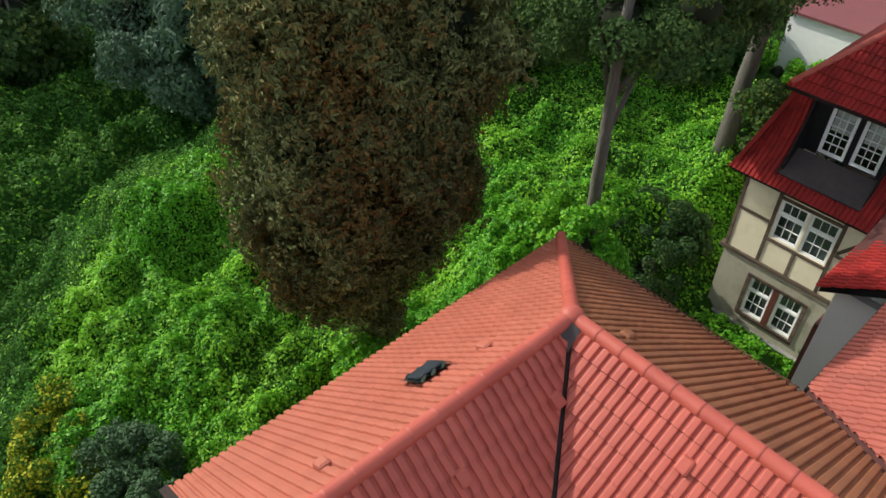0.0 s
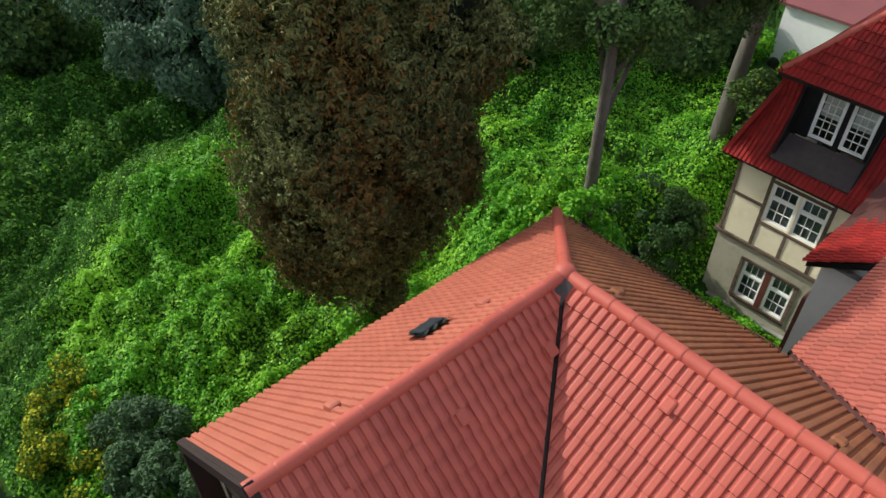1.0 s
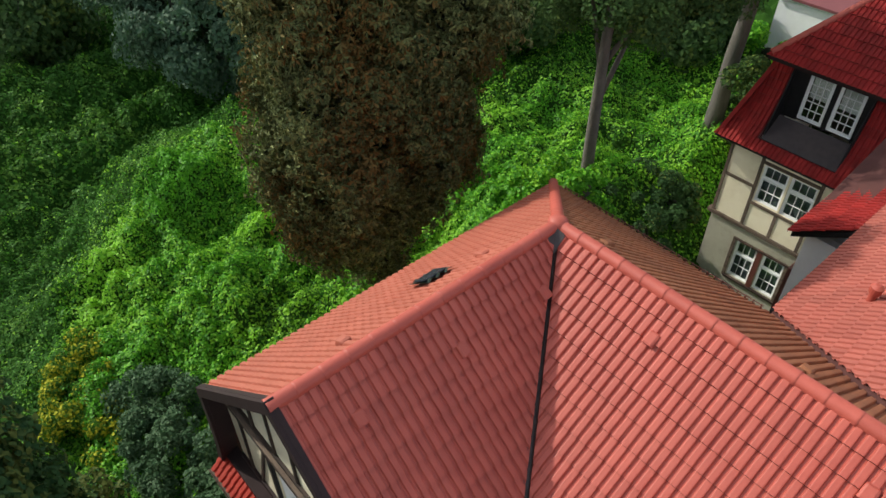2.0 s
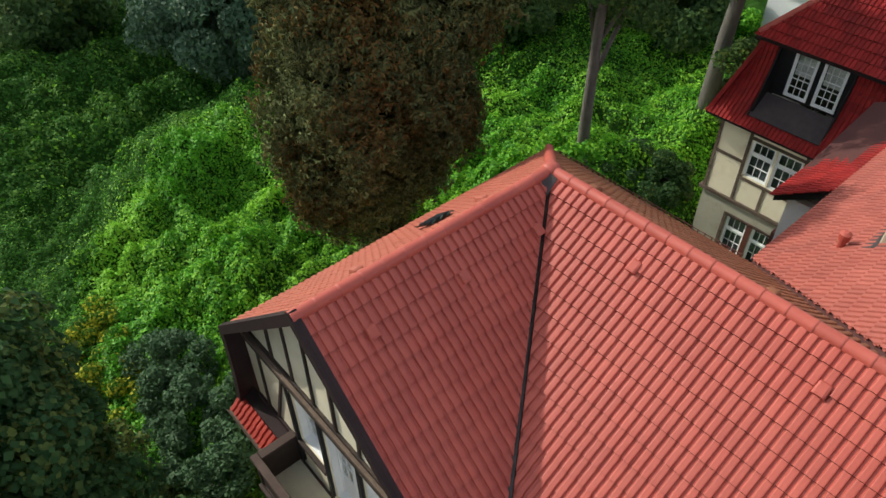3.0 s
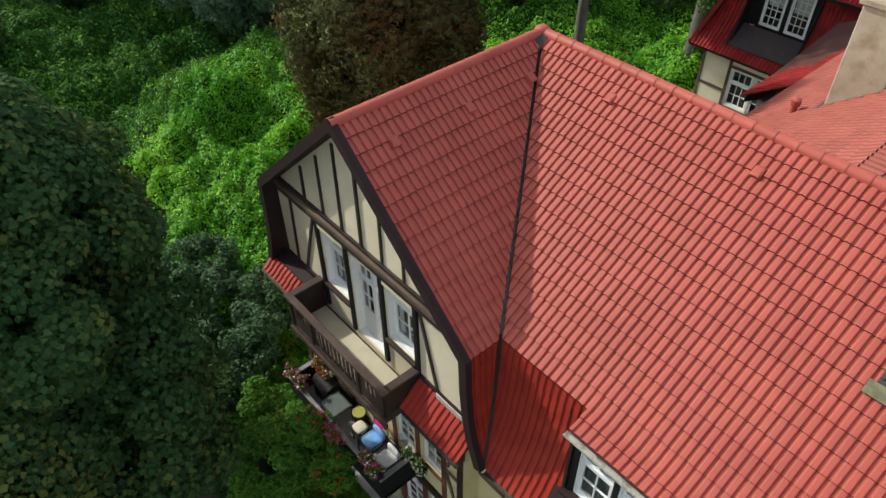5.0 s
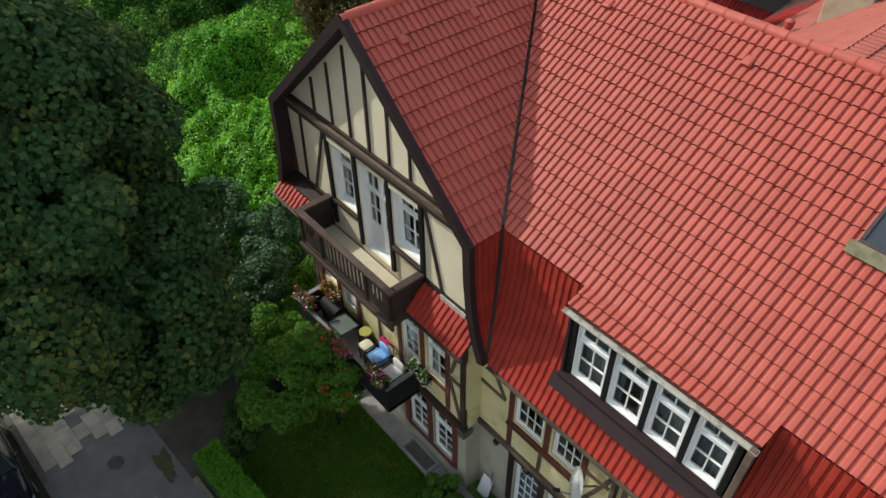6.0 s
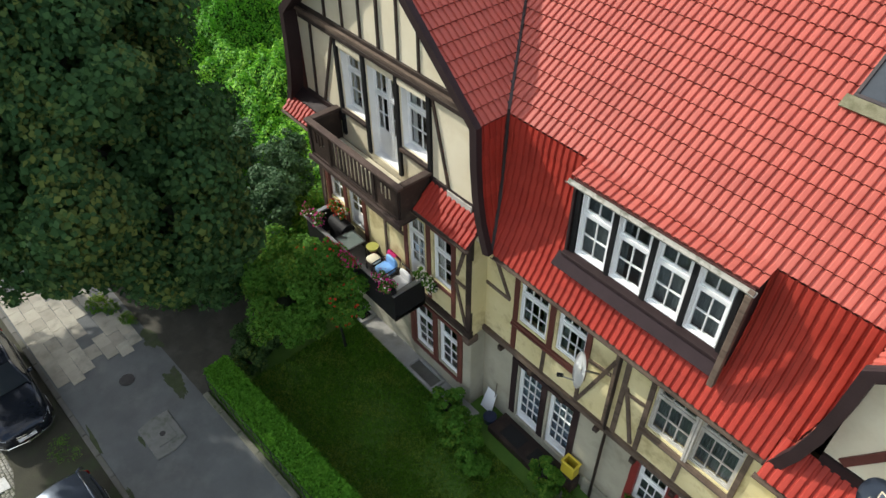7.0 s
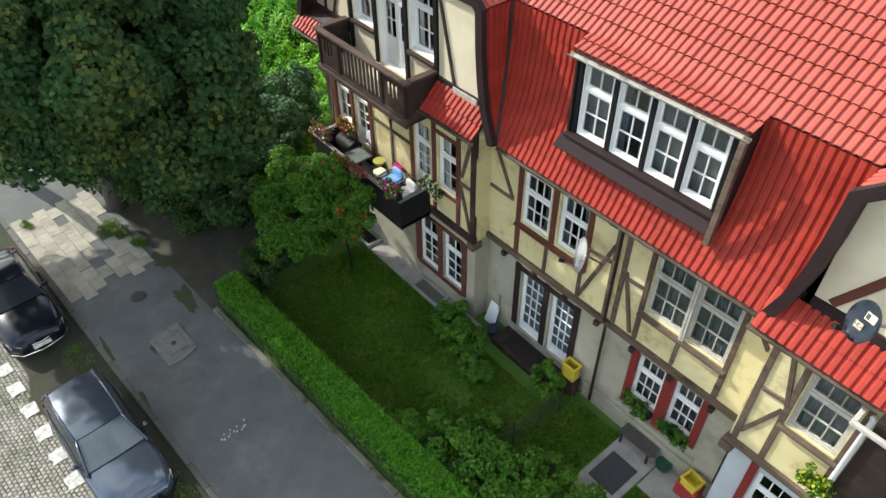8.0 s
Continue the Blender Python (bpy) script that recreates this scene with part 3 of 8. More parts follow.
# flared skirts
sk, lk = curved((3.4, -MY, ZB), (1, 0, 0), (0, -1, 0), 0.83)
LV1, LV2 = Vector((0.83, 0.53, 0)).normalized(), Vector((-0.83, 0.53, 0)).normalized()
P1, P2 = Vector((WX, -MY, 0)), Vector((X2 - WX, -MY, 0))
ck = lk / 9
DX0, DX1 = 6.14, 10.06
skirt_front = skirt_deck(sk, lk, 0.42, 8.68, villa, M_DECK,
                         lambda b: ((sk(0, b)[0].y + MY) / -0.83 * 0.53 + 0.42, DX0 - 3.4))
skirt_deck(sk, lk, DX0 - 3.4, DX1 - 3.4, villa, M_DECK, None, 0.69)
skirt_deck(sk, lk, DX1 - 3.4, 8.68, villa, M_DECK, lambda b: (DX1 - 3.4, 8.68 - (sk(0, b)[0].y + MY) / -0.83 * 0.53))
X = Vector((1, 0, 0))
tile_field(skirt_front, sk, 8, 9, ck, M_TILE_LOW, [(P1 + LV1 * 0.04, LV1), (Vector((DX0, 0, 0)), -X)], step=0.030)
tile_field(skirt_front, sk, 21, 9, ck, M_TILE_LOW, [(Vector((DX0, 0, 0)), X), (Vector((DX1, 0, 0)), -X), (Vector((0, 0, 8.26)), -up)], step=0.030)
tile_field(skirt_front, sk, 27, 9, ck, M_TILE_LOW, [(Vector((DX1, 0, 0)), X), (P2 + LV2 * 0.04, LV2)], step=0.030)
s3k, l3k = curved((WX, -5.79, ZB), (0, 1, 0), (1, 0, 0), 0.53)
skirt_wing = skirt_deck(s3k, l3k, 0, 0.97, villa, M_DECK, lambda b: (0.0, 0.97 - (s3k(0, b)[0].x - WX) / 0.53 * 0.83))
tile_field(skirt_wing, s3k, 4, 9, l3k / 9, M_TILE_LOW, [(P1 - LV1 * 0.03, -LV1)], step=0.030)
s4k, l4k = curved((-WX, -5.79, ZB), (0, 1, 0), (-1, 0, 0), 0.53)
skirt_left = skirt_deck(s4k, l4k, 0, 10.4, villa, M_DECK)
tile_field(skirt_left, s4k, 30, 9, l4k / 9, M_TILE_LOW, step=0.030)
s5k, l5k = curved((-WX, RY, ZB), (1, 0, 0), (0, 1, 0), 0.6)
skirt_rear = skirt_deck(s5k, l5k, 0, 6.3, villa, M_DECK)
tile_field(skirt_rear, s5k, 18, 9, l5k / 9, M_TILE_LOW, step=0.030)
# second wing roof
roof_two = deck("roof_wing_two", [(X2, 0, ZR), (X2, -5.77, ZR), (X2 - WX, -5.77, ZB), (X2 - WX, -MY, ZB)], M_DECK, villa)
deck("roof_wing_two_east", [(X2, 4, ZR), (X2, -5.77, ZR), (X2 + WX, -5.77, ZB), (X2 + WX, 4, ZB)], M_TILE, villa)
s6k, l6k = curved((X2 - WX, -5.79, ZB), (0, 1, 0), (-1, 0, 0), 0.53)
skirt_two = skirt_deck(s6k, l6k, 0, 0.97, villa, M_DECK, lambda b: (0.0, 0.97 - (X2 - WX - s6k(0, b)[0].x) / 0.53 * 0.83))
tile_field(skirt_two, s6k, 4, 9, l6k / 9, M_TILE_ORANGE, [(P2 - LV2 * 0.03, -LV2)], step=0.030)
s8, m8 = plane((X2, -5.79, ZR), (0, 1, 0), (-WX, 0, ZB - ZR))
tile_field(roof_two, s8, 18, 14, 0.370, M_TILE, [(O2 - VAL2 * 0.05, -VAL2)])
s7k, l7k = curved((X2 + WX, -5.79, ZB), (0, 1, 0), (1, 0, 0), 0.53)
skirt_deck(s7k, l7k, 0, 10.0, villa, M_TILE_LOW)
# dormer roof: the front slope run on past the break
sd, md = plane((17 * TW, -MY + 0.06, ZB + 0.05), (1, 0, 0), (0, -0.56, -0.22))
dormer_roof = deck("dormer_roof", [(DX0, -MY + 0.06, ZB + 0.04), (DX1, -MY + 0.06, ZB + 0.04), (DX1, -5.33, 10.33), (DX0, -5.33, 10.33)], M_DECK, villa, 0.07)
tile_field(dormer_roof, sd, 13, 2, 0.29, M_TILE, [(Vector((DX1 + 0.05, 0, 0)), -X), (Vector((DX0 - 0.05, 0, 0)), X)])


def pent(x0, x1, top, eave, mat=M_TILE_LOW):
    """A little tiled pent roof between two heights (y, z)."""
    d = deck("pent_roof", [(x0, top[0], top[1]), (x1, top[0], top[1]), (x1, eave[0], eave[1]), (x0, eave[0], eave[1])], M_DECK, villa, 0.06)
    s, m = plane((x0, *top), (1, 0, 0), (0, eave[0] - top[0], eave[1] - top[1]))
    ln = math.hypot(eave[0] - top[0], eave[1] - top[1])
    tile_field(d, s, int((x1 - x0) / TW) + 1, 2, ln / 2, mat, [(Vector((x1, 0, 0)), -X)], singles=40, near=Vector((x0, *eave)), matrix=m)


pent(-4.3, -2.12, (-5.72, 7.66), (-6.06, 7.34))
deck("flashing", [(-4.2, GY - 0.01, 7.96), (-2.14, GY - 0.01, 7.96), (-2.14, -5.74, 7.72), (-4.2, -5.74, 7.72)], M_BARGE, villa, 0.05)
pent(1.95, 3.95, (GY - 0.02, 7.92), (-6.06, 7.34))
pent(11.5, 13.95, (GY - 0.02, 7.92), (-6.0, 7.30))


# ridge and hip caps
def caps(start, end, parent, radius=0.125, step=0.437):
    """Half-round caps laid from end up to start, each overlapping the one below it."""
    start, end = Vector(start), Vector(end)
    run = end - start
    n = max(1, round(run.length / step))
    step = run.length / n
    d = run.normalized()
    side = d.cross(up).normalized()
    over = side.cross(d)
    bm = bmesh.new()
    rings = []
    for v, r in ((-0.03, radius * 0.985), (step - 0.05, radius * 1.0), (step - 0.035, radius * 1.018), (step + 0.004, radius * 1.022), (step + 0.006, radius * 0.99)):
        rings.append([bm.verts.new((r * math.cos(a), v, r * math.sin(a))) for a in [radians(-12 + 204 * k / 12) for k in range(13)]])
    for a, b in zip(rings, rings[1:]):
        for k in range(12):
            bm.faces.new((a[k], b[k], b[k + 1], a[k + 1]))
    me = finish(bm, "ridge_cap", M_TILE, smooth=True)
    m = Matrix((side, d, over)).transposed().to_4x4()
    for k in range(n):
        ob = new("ridge_cap", me)
        ob.parent = parent
        ob.matrix_basis = Matrix.Translation(start + d * (step * k) + over * random.uniform(0, 0.002)) @ m @ pose(0, 0, 0, random.uniform(-0.2, 0.2), 0, random.uniform(-0.3, 0.3))


caps((0, -0.1, ZR + 0.0), (0, -5.83, ZR + 0.0), roof_wing)
caps((0.1, 0, ZR), (X2, 0, ZR), roof_front)
caps((-0.08, 0.094, ZR - 0.02), (-WX, RY, ZB + 0.05), roof_left)
bm = bmesh.new()
bmesh.ops.create_icosphere(bm, subdivisions=3, radius=0.185)
for v in bm.verts:
    v.co.z *= 0.72
    v.co += Vector((0.0, 0.0, ZR + 0.04))
part("ridge_hub", bm, M_TILE, roof_front, "rounded clay cap where the ridges meet", smooth=True)

# lead in the valleys
bm = bmesh.new()
for a, b in (((0, -0.06, ZR - 0.03), (WX, -MY - 0.02, ZB)), ):
    a, b = Vector(a), Vector(b)
    s = Vector((MY, WX, 0)).normalized() * 0.045
    lift = Vector((0, 0, 0.035))
    prism(bm, [a + lift - s + up * 0.07, a + lift, a + lift + s + up * 0.07, b + lift + s + up * 0.07, b + lift, b + lift - s + up * 0.05], (0, 0, -0.02))
part("valley_lead", bm, M_LEAD, villa, "dark lead valley strip")
bm = bmesh.new()
prev = None
for k in range(13):
    t = k / 12
    p = Vector((WX + 0.53 * flare(t), -MY - 0.83 * flare(t), ZB - (ZB - ZE) * t)) + Vector((0.02, -0.02, 0.02))
    ring = [bm.verts.new(p + Vector(o)) for o in ((-0.05, -0.045, 0.03), (0.05, 0.04, 0.03), (0.02, 0.05, -0.05), (-0.05, -0.02, -0.05))]
    if prev:
        for i in range(4):
            j = (i + 1) % 4
            bm.faces.new((prev[i], prev[j], ring[j], ring[i]))
    prev = ring
part("valley_lead", bm, M_LEAD, villa)
# dark flashing at the head of the valley
bm = bmesh.new()
prism(bm, [(0.07, -0.15, ZR + 0.07), (0.28, -0.12, ZR + 0.01), (0.33, -0.44, ZR - 0.20), (0.08, -0.38, ZR + 0.02)], (0, 0, -0.05))
part("flashing", bm, M_LEAD, villa)


# bargeboards along the gable profile
def bargeboards(xc, sides=(-1, 1), y=-5.86):
    """One mitred board each side from the peak down the flare, and the soffit behind it."""
    for s in sides:
        prof = [Vector((0, 0, ZR))] + [Vector((WX + 0.53 * flare(t), 0, ZB - (ZB - ZE) * t)) for t in (0, 0.3, 0.55, 0.75, 0.9, 1.0)]

        def offset(dist):
            out = []
            for i, p in enumerate(prof):
                ns = []
                for a, b in ((i - 1, i), (i, i + 1)):
                    if a >= 0 and b < len(prof):
                        d = (prof[b] - prof[a]).normalized()
                        ns.append(Vector((-d.z, 0, d.x)))
                if i == 0:
                    out.append(Vector((0, 0, p.z + dist / ns[0].z)))
                    continue
                m = sum(ns, Vector()).normalized()
                out.append(p + m * (dist / m.dot(ns[0])))
            return out

        for name, hi, lo, y0, y1 in (("bargeboard", 0.105, -0.11, y, y + 0.07), ("verge_board", 0.107, 0.075, y + 0.072, y + 0.16), ("soffit", -0.075, -0.11, y + 0.072, GY - 0.003)):
            top, low = offset(hi), offset(lo)
            bm = bmesh.new()
            rings = [[bm.verts.new((xc + s * p.x, yy, p.z)) for p, yy in ((a, y0), (a, y1), (b, y1), (b, y0))] for a, b in zip(top, low)]
            for r, q in zip(rings, rings[1:]):
                for i in range(4):
                    j = (i + 1) % 4
                    bm.faces.new((r[i], r[j], q[j], q[i]))
            bm.faces.new(rings[0])
            bm.faces.new(rings[-1])
            part(name, bm, M_BARGE, villa)


bargeboards(0.0)
bargeboards(X2)

# ---- the villa: timber ----
def beams(y, rows, w=0.15, mat=None, proud=0.035):
    for r in rows:
        beam(*r, y, w, mat, proud)


# gable: studs over the tie, the double tie, braces and window posts
beams(GY, [(-2.2, 11.7, -2.24, 10.75), (-1.41, 12.4, -1.44, 10.75), (-0.64, 13.1, -0.68, 10.75), (0.10, 13.5, 0.07, 10.75), (0.84, 12.8, 0.82, 10.75), (1.58, 12.1, 1.58, 10.75)], 0.085)
beam(-3.6, 10.68, 3.6, 10.68, GY, 0.11, M_TIMBER, 0.06)
beam(-3.6, 10.57, 3.6, 10.57, GY, 0.09, M_TIMBER_GREY, 0.13)
beam(-3.55, 10.485, 3.55, 10.485, GY, 0.06, M_TIMBER_GREY, 0.10)
beam(-3.5, 10.40, 3.5, 10.40, GY, 0.12, M_TIMBER, 0.11)
beam(-1.95, 10.19, -0.66, 10.19, GY, 0.15, M_CREAM, 0.05)
beam(0.70, 10.19, 1.98, 10.19, GY, 0.15, M_CREAM, 0.05)
beams(GY, [(-3.07, 10.34, -3.22, 7.95), (-2.02, 10.3, -2.84, 7.95), (2.03, 10.3, 2.62, 7.95)], 0.085)
beams(GY, [(-1.87, 10.36, -1.87, 7.4), (-0.67, 10.36, -0.67, 7.38), (0.70, 10.36, 0.70, 7.38), (1.92, 10.36, 1.92, 7.4)], 0.13, M_BLACK, 0.06)
beams(GY, [(-1.82, 8.22, -0.72, 8.22), (0.76, 8.27, 1.88, 8.27)], 0.10, M_TIMBER, 0.09)
beams(GY, [(-3.7, 7.93, -2.0, 7.93), (2.0, 7.93, 3.7, 7.93)], 0.3, M_BARGE, 0.05)
slab("flashing", 2.62, 3.5, GY - 0.10, GY - 0.075, 7.86, 8.06, M_WORN, villa)
# wing, upper floor
beams(WF, [(2.88, 7.3, 2.88, 3.7), (1.84, 7.2, 1.84, 3.7), (0.84, 7.2, 0.84, 3.7), (-1.2, 7.2, -1.2, 3.7), (-2.19, 7.2, -2.19, 3.7), (-3.17, 7.2, -3.17, 3.7)], 0.16, M_REDBROWN)
beams(WF, [(3.49, 7.3, 3.49, 3.5), (-3.5, 7.3, -3.5, 3.5)], 0.19)
beams(WF, [(3.40, 6.9, 3.02, 5.5), (2.96, 5.26, 3.42, 5.26), (2.98, 5.15, 3.40, 3.75), (-3.25, 6.3, -3.45, 4.2), (-0.15, 7.1, -0.15, 3.7), (-1.1, 5.4, 0.78, 5.4)], 0.10, M_TIMBER_GREY)
beams(WF, [(1.92, 4.5, 2.8, 4.5), (1.92, 6.44, 2.8, 6.44)], 0.12, M_REDBROWN)
beam(-3.62, 3.55, 3.62, 3.55, WF, 0.24, M_TIMBER, 0.09)
# wing, ground floor: red-brown window posts
beams(WG, [(0.76, 2.95, 0.76, 0.7), (1.87, 2.95, 1.87, 0.7), (3.0, 2.95, 3.0, 0.7)], 0.2, M_REDBROWN, 0.04)
beams(WG, [(0.8, 2.88, 2.96, 2.92), (0.8, 0.72, 2.96, 0.72)], 0.1, M_REDBROWN, 0.06)
# main front, upper floor
beams(MF, [(3.72, 6.75, 4.46, 5.36), (3.60, 5.35, 4.48, 5.34)], 0.10, M_TIMBER_GREY)
beams(MF, [(4.70, 7.3, 4.70, 3.65), (5.90, 7.3, 5.90, 4.55), (7.02, 7.3, 7.02, 4.6)], 0.16, M_REDBROWN)
beams(MF, [(4.62, 4.70, 7.1, 4.72), (4.62, 6.56, 7.1, 6.60)], 0.10, M_REDBROWN, 0.05)
beams(MF, [(5.78, 4.62, 5.76, 3.66), (6.95, 4.62, 6.95, 3.66)], 0.10, M_TIMBER_GREY)
beams(MF, [(6.98, 3.72, 7.8, 6.0), (7.1, 5.42, 7.76, 5.48), (8.22, 5.5, 8.66, 3.75), (8.12, 5.30, 8.78, 5.36)], 0.10, M_TIMBER_GREY)
beams(MF, [(7.86, 7.2, 7.86, 3.6), (8.14, 7.2, 8.14, 3.6)], 0.13, M_TIMBER_GREY)
beams(MF, [(8.82, 7.2, 8.82, 3.7), (11.10, 7.2, 11.10, 3.7)], 0.12, M_TIMBER_GREY, 0.045)
beams(MF, [(9.93, 6.7, 9.93, 4.65), (9.99, 6.7, 9.99, 4.65)], 0.055, M_WORN, 0.06)
beams(MF, [(8.8, 4.63, 11.15, 4.60), (8.8, 6.70, 11.15, 6.72)], 0.10, M_TIMBER_GREY, 0.06)
beams(MF, [(9.92, 4.55, 9.9, 3.7), (11.08, 4.5, 11.06, 3.7), (11.72, 5.9, 11.2, 6.6)], 0.10, M_TIMBER_GREY)
beam(3.5, 3.55, 11.9, 3.58, MF, 0.18, M_TIMBER_GREY, 0.08)
# ground floor surrounds
beams(MG, [(4.72, 3.1, 4.72, 0.55), (5.85, 3.1, 5.85, 0.55), (6.97, 3.1, 6.97, 0.55)], 0.2, M_BARGE, 0.03)
beams(MG, [(4.62, 2.98, 7.07, 3.0)], 0.14, M_BARGE, 0.05)
beams(MG, [(8.91, 3.22, 8.91, 1.02), (9.97, 3.2, 9.97, 1.0), (10.98, 3.25, 10.98, 1.3)], 0.2, M_RED, 0.05)
beams(MG, [(9.97, 3.2, 9.97, 1.0)], 0.29, M_RED, 0.045)
# second wing
beams(WF, [(11.97, 7.3, 11.97, 3.5), (12.62, 7.2, 12.62, 3.7), (13.80, 7.2, 13.80, 3.7)], 0.13, M_TIMBER_GREY)
beams(WF, [(12.05, 5.52, 12.55, 5.57), (12.03, 4.0, 12.55, 5.3), (12.25, 7.0, 12.58, 5.5), (12.62, 4.9, 13.8, 4.9)], 0.10, M_TIMBER_GREY)
beam(11.82, 3.58, 20, 3.58, WF, 0.18, M_TIMBER_GREY, 0.09)
beams(WG, [(12.58, 3.2, 12.58, 1.1), (13.72, 3.2, 13.72, 1.1)], 0.18, M_RED, 0.05)
beams(GY, [(12.4, 8.2, 13.9, 10.8), (14.9, 8.0, 14.9, 12.4)], 0.16, M_REDBROWN)
beam(12.1, 8.0, 19.7, 8.0, GY, 0.3, M_BARGE, 0.05)
# joist ends under the jetty
for k in range(7):
    slab("joist_end", 4.25 + k * 1.14, 4.39 + k * 1.14, MF - 0.14, MG, 3.26, 3.42, M_TIMBER, villa, bevel=0.01)
slab("corner_bracket", 3.36, 3.66, WF - 0.14, WG + 0.1, 3.2, 3.44, M_TIMBER_GREY, villa, bevel=0.03)
slab("corner_bracket", 11.76, 12.06, WF - 0.14, WG + 0.1, 3.2, 3.44, M_TIMBER_GREY, villa, bevel=0.03)
slab("window_sill", 4.62, 7.10, MF - 0.12, MF, 4.62, 4.68, M_REDBROWN, villa, bevel=0.008)
slab("window_sill", 8.78, 11.14, MF - 0.14, MF, 4.58, 4.65, M_TIMBER_GREY, villa, bevel=0.008)
slab("window_sill", 8.75, 11.2, MG - 0.13, MG, 0.92, 1.0, M_GREY, villa, bevel=0.01)
slab("window_sill", 12.6, 13.82, WF - 0.13, WF, 4.9, 4.98, M_TIMBER_GREY, villa, bevel=0.008)

# ---- dormer with four windows ----
DY = -5.21
for i, (a, b) in enumerate(((6.36, 7.14), (7.26, 8.04), (8.16, 8.92), (9.04, 9.76))):
    window(villa, a, b, 8.46, 10.18, DY, reveal=0.035, cols=2, rows=2, top=0.36, leaf=0.05, curtain=0.4 if i == 1 else 0.98, cloth=M_NET, name="dormer_window")
for xx in (6.28, 7.2, 8.1, 8.98, 9.84):
    slab("dormer_post", xx - 0.055, xx + 0.055, DY - 0.05, DY + 0.12, 8.4, 10.22, M_BLACK, villa, bevel=0.006)
slab("dormer_head", 6.2, 9.98, DY - 0.06, DY + 0.1, 10.18, 10.27, M_TIMBER_GREY, villa, bevel=0.008)
slab("dormer_sill", 6.14, 9.98, DY - 0.20, DY + 0.1, 8.36, 8.45, M_BARGE, villa, bevel=0.01)
bm = bmesh.new()
prism(bm, [(6.04, DY - 0.12, 8.38), (10.0, DY - 0.12, 8.38), (10.0, DY - 0.36, 8.14), (6.04, DY - 0.36, 8.14)], (0, 0.03, -0.04))
part("dormer_apron", bm, M_APRON, villa, "brown metal apron under the dormer")
for xa, xb in ((6.14, 6.2), (9.98, 10.04)):
    bm = bmesh.new()
    prism(bm, [(xa, -4.8, 10.48), (xa, -5.28, 10.30), (xa, DY - 0.1, 8.3), (xa, -4.9, 8.3)], (xb - xa, 0, 0))
    part("dormer_cheek", bm, M_BARGE, villa)
bm = bmesh.new()
prism(bm, [(9.98, -5.34, 10.3), (9.98, -5.46, 10.22), (9.98, -5.62, 7.95), (9.98, -5.48, 7.95)], (0.12, 0, 0))
part("dormer_board", bm, M_TIMBER_GREY, villa, bevel=0.01)


# dark panels stand in for the unlit room behind the dormer glass
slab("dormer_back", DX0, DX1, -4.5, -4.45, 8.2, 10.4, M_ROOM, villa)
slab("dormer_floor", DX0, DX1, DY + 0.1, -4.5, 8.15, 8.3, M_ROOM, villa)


# ---- gutters and pipes ----
def gutter(x0, x1, y, z, mat=M_ZINC):
    bm = bmesh.new()
    prof = [(math.cos(a) * 0.065, math.sin(a) * 0.065) for a in [math.pi + math.pi * k / 8 for k in range(9)]]
    inner = [(c * 0.88, s_ * 0.88) for c, s_ in reversed(prof)]
    prism(bm, [(x0, y + c, z + s_) for c, s_ in prof + inner], (x1 - x0, 0, 0))
    part("gutter", bm, mat, villa)


gutter(4.45, 11.5, -5.74, 7.30, M_TIMBER_GREY)
gutter(DX0 - 0.1, DX1 + 0.06, -5.40, 10.29, M_GUTTER)
gutter(1.9, 4.0, -6.12, 7.32, M_TIMBER_GREY)
gutter(-4.35, -2.1, -6.12, 7.32, M_TIMBER_GREY)
gutter(11.45, 13.9, -6.07, 7.28, M_TIMBER_GREY)
bm = bmesh.new()
tube(bm, [(8.0, -5.72, 7.22), (7.98, -5.45, 6.95), (7.97, MF - 0.12, 6.7), (7.97, MF - 0.12, 3.7), (7.95, MG - 0.12, 3.3), (7.95, MG - 0.12, 0.1)], [0.042] * 6, 10)
part("downpipe", bm, M_TIMBER, villa, "brown downpipe", smooth=True)
bm = bmesh.new()
tube(bm, [(13.88, -6.0, 6.98), (13.88, -5.8, 6.8), (13.88, WF - 0.1, 6.6), (13.88, WF - 0.1, 3.6), (13.88, WG - 0.1, 3.2), (13.88, WG - 0.1, 0.1)], [0.055] * 6, 10)
part("downpipe", bm, M_WHITE, villa, "white downpipe", smooth=True)


# ---- balcony of the gable ----
def slotted_panel(name, x0, x1, y, z0, z1, slots, parent):
    """A dark board panel with a row of short slots cut through it."""
    holes = [(x0 + (x1 - x0) * (0.25 + 0.19 * k), x0 + (x1 - x0) * (0.25 + 0.19 * k) + 0.095, z0 + 0.40 - 0.06 * (k % 2), z0 + 0.76) for k in range(slots)]
    bm = bmesh.new()
    wall_boxes(bm, x0, x1, z0, z1, y, y + 0.022, holes)
    return part(name, bm, M_TIMBER, parent)


balcony = part("balcony", (lambda b: (box(b, -2.12, 1.92, -6.50, GY, 7.0, 7.14), b)[1])(bmesh.new()), M_BALCONY, villa, "dark brown timber balcony with slotted front boards")
slab("balcony_floor", -2.02, 1.82, -6.40, GY - 0.08, 7.144, 7.22, M_FLOOR, balcony, "pale screeded floor")
slab("fascia", -2.2, 2.0, -6.58, -6.50, 6.92, 7.06, M_BALCONY, balcony, bevel=0.01)
for xa, xb in ((-2.12, -2.05), (1.85, 1.92)):
    slab("side_panel", xa, xb, -6.44, GY - 0.02, 7.14, 8.12, M_TIMBER, balcony)
slab("handrail", -2.2, 2.0, -6.57, -6.38, 8.12, 8.21, M_BALCONY, balcony, bevel=0.015)
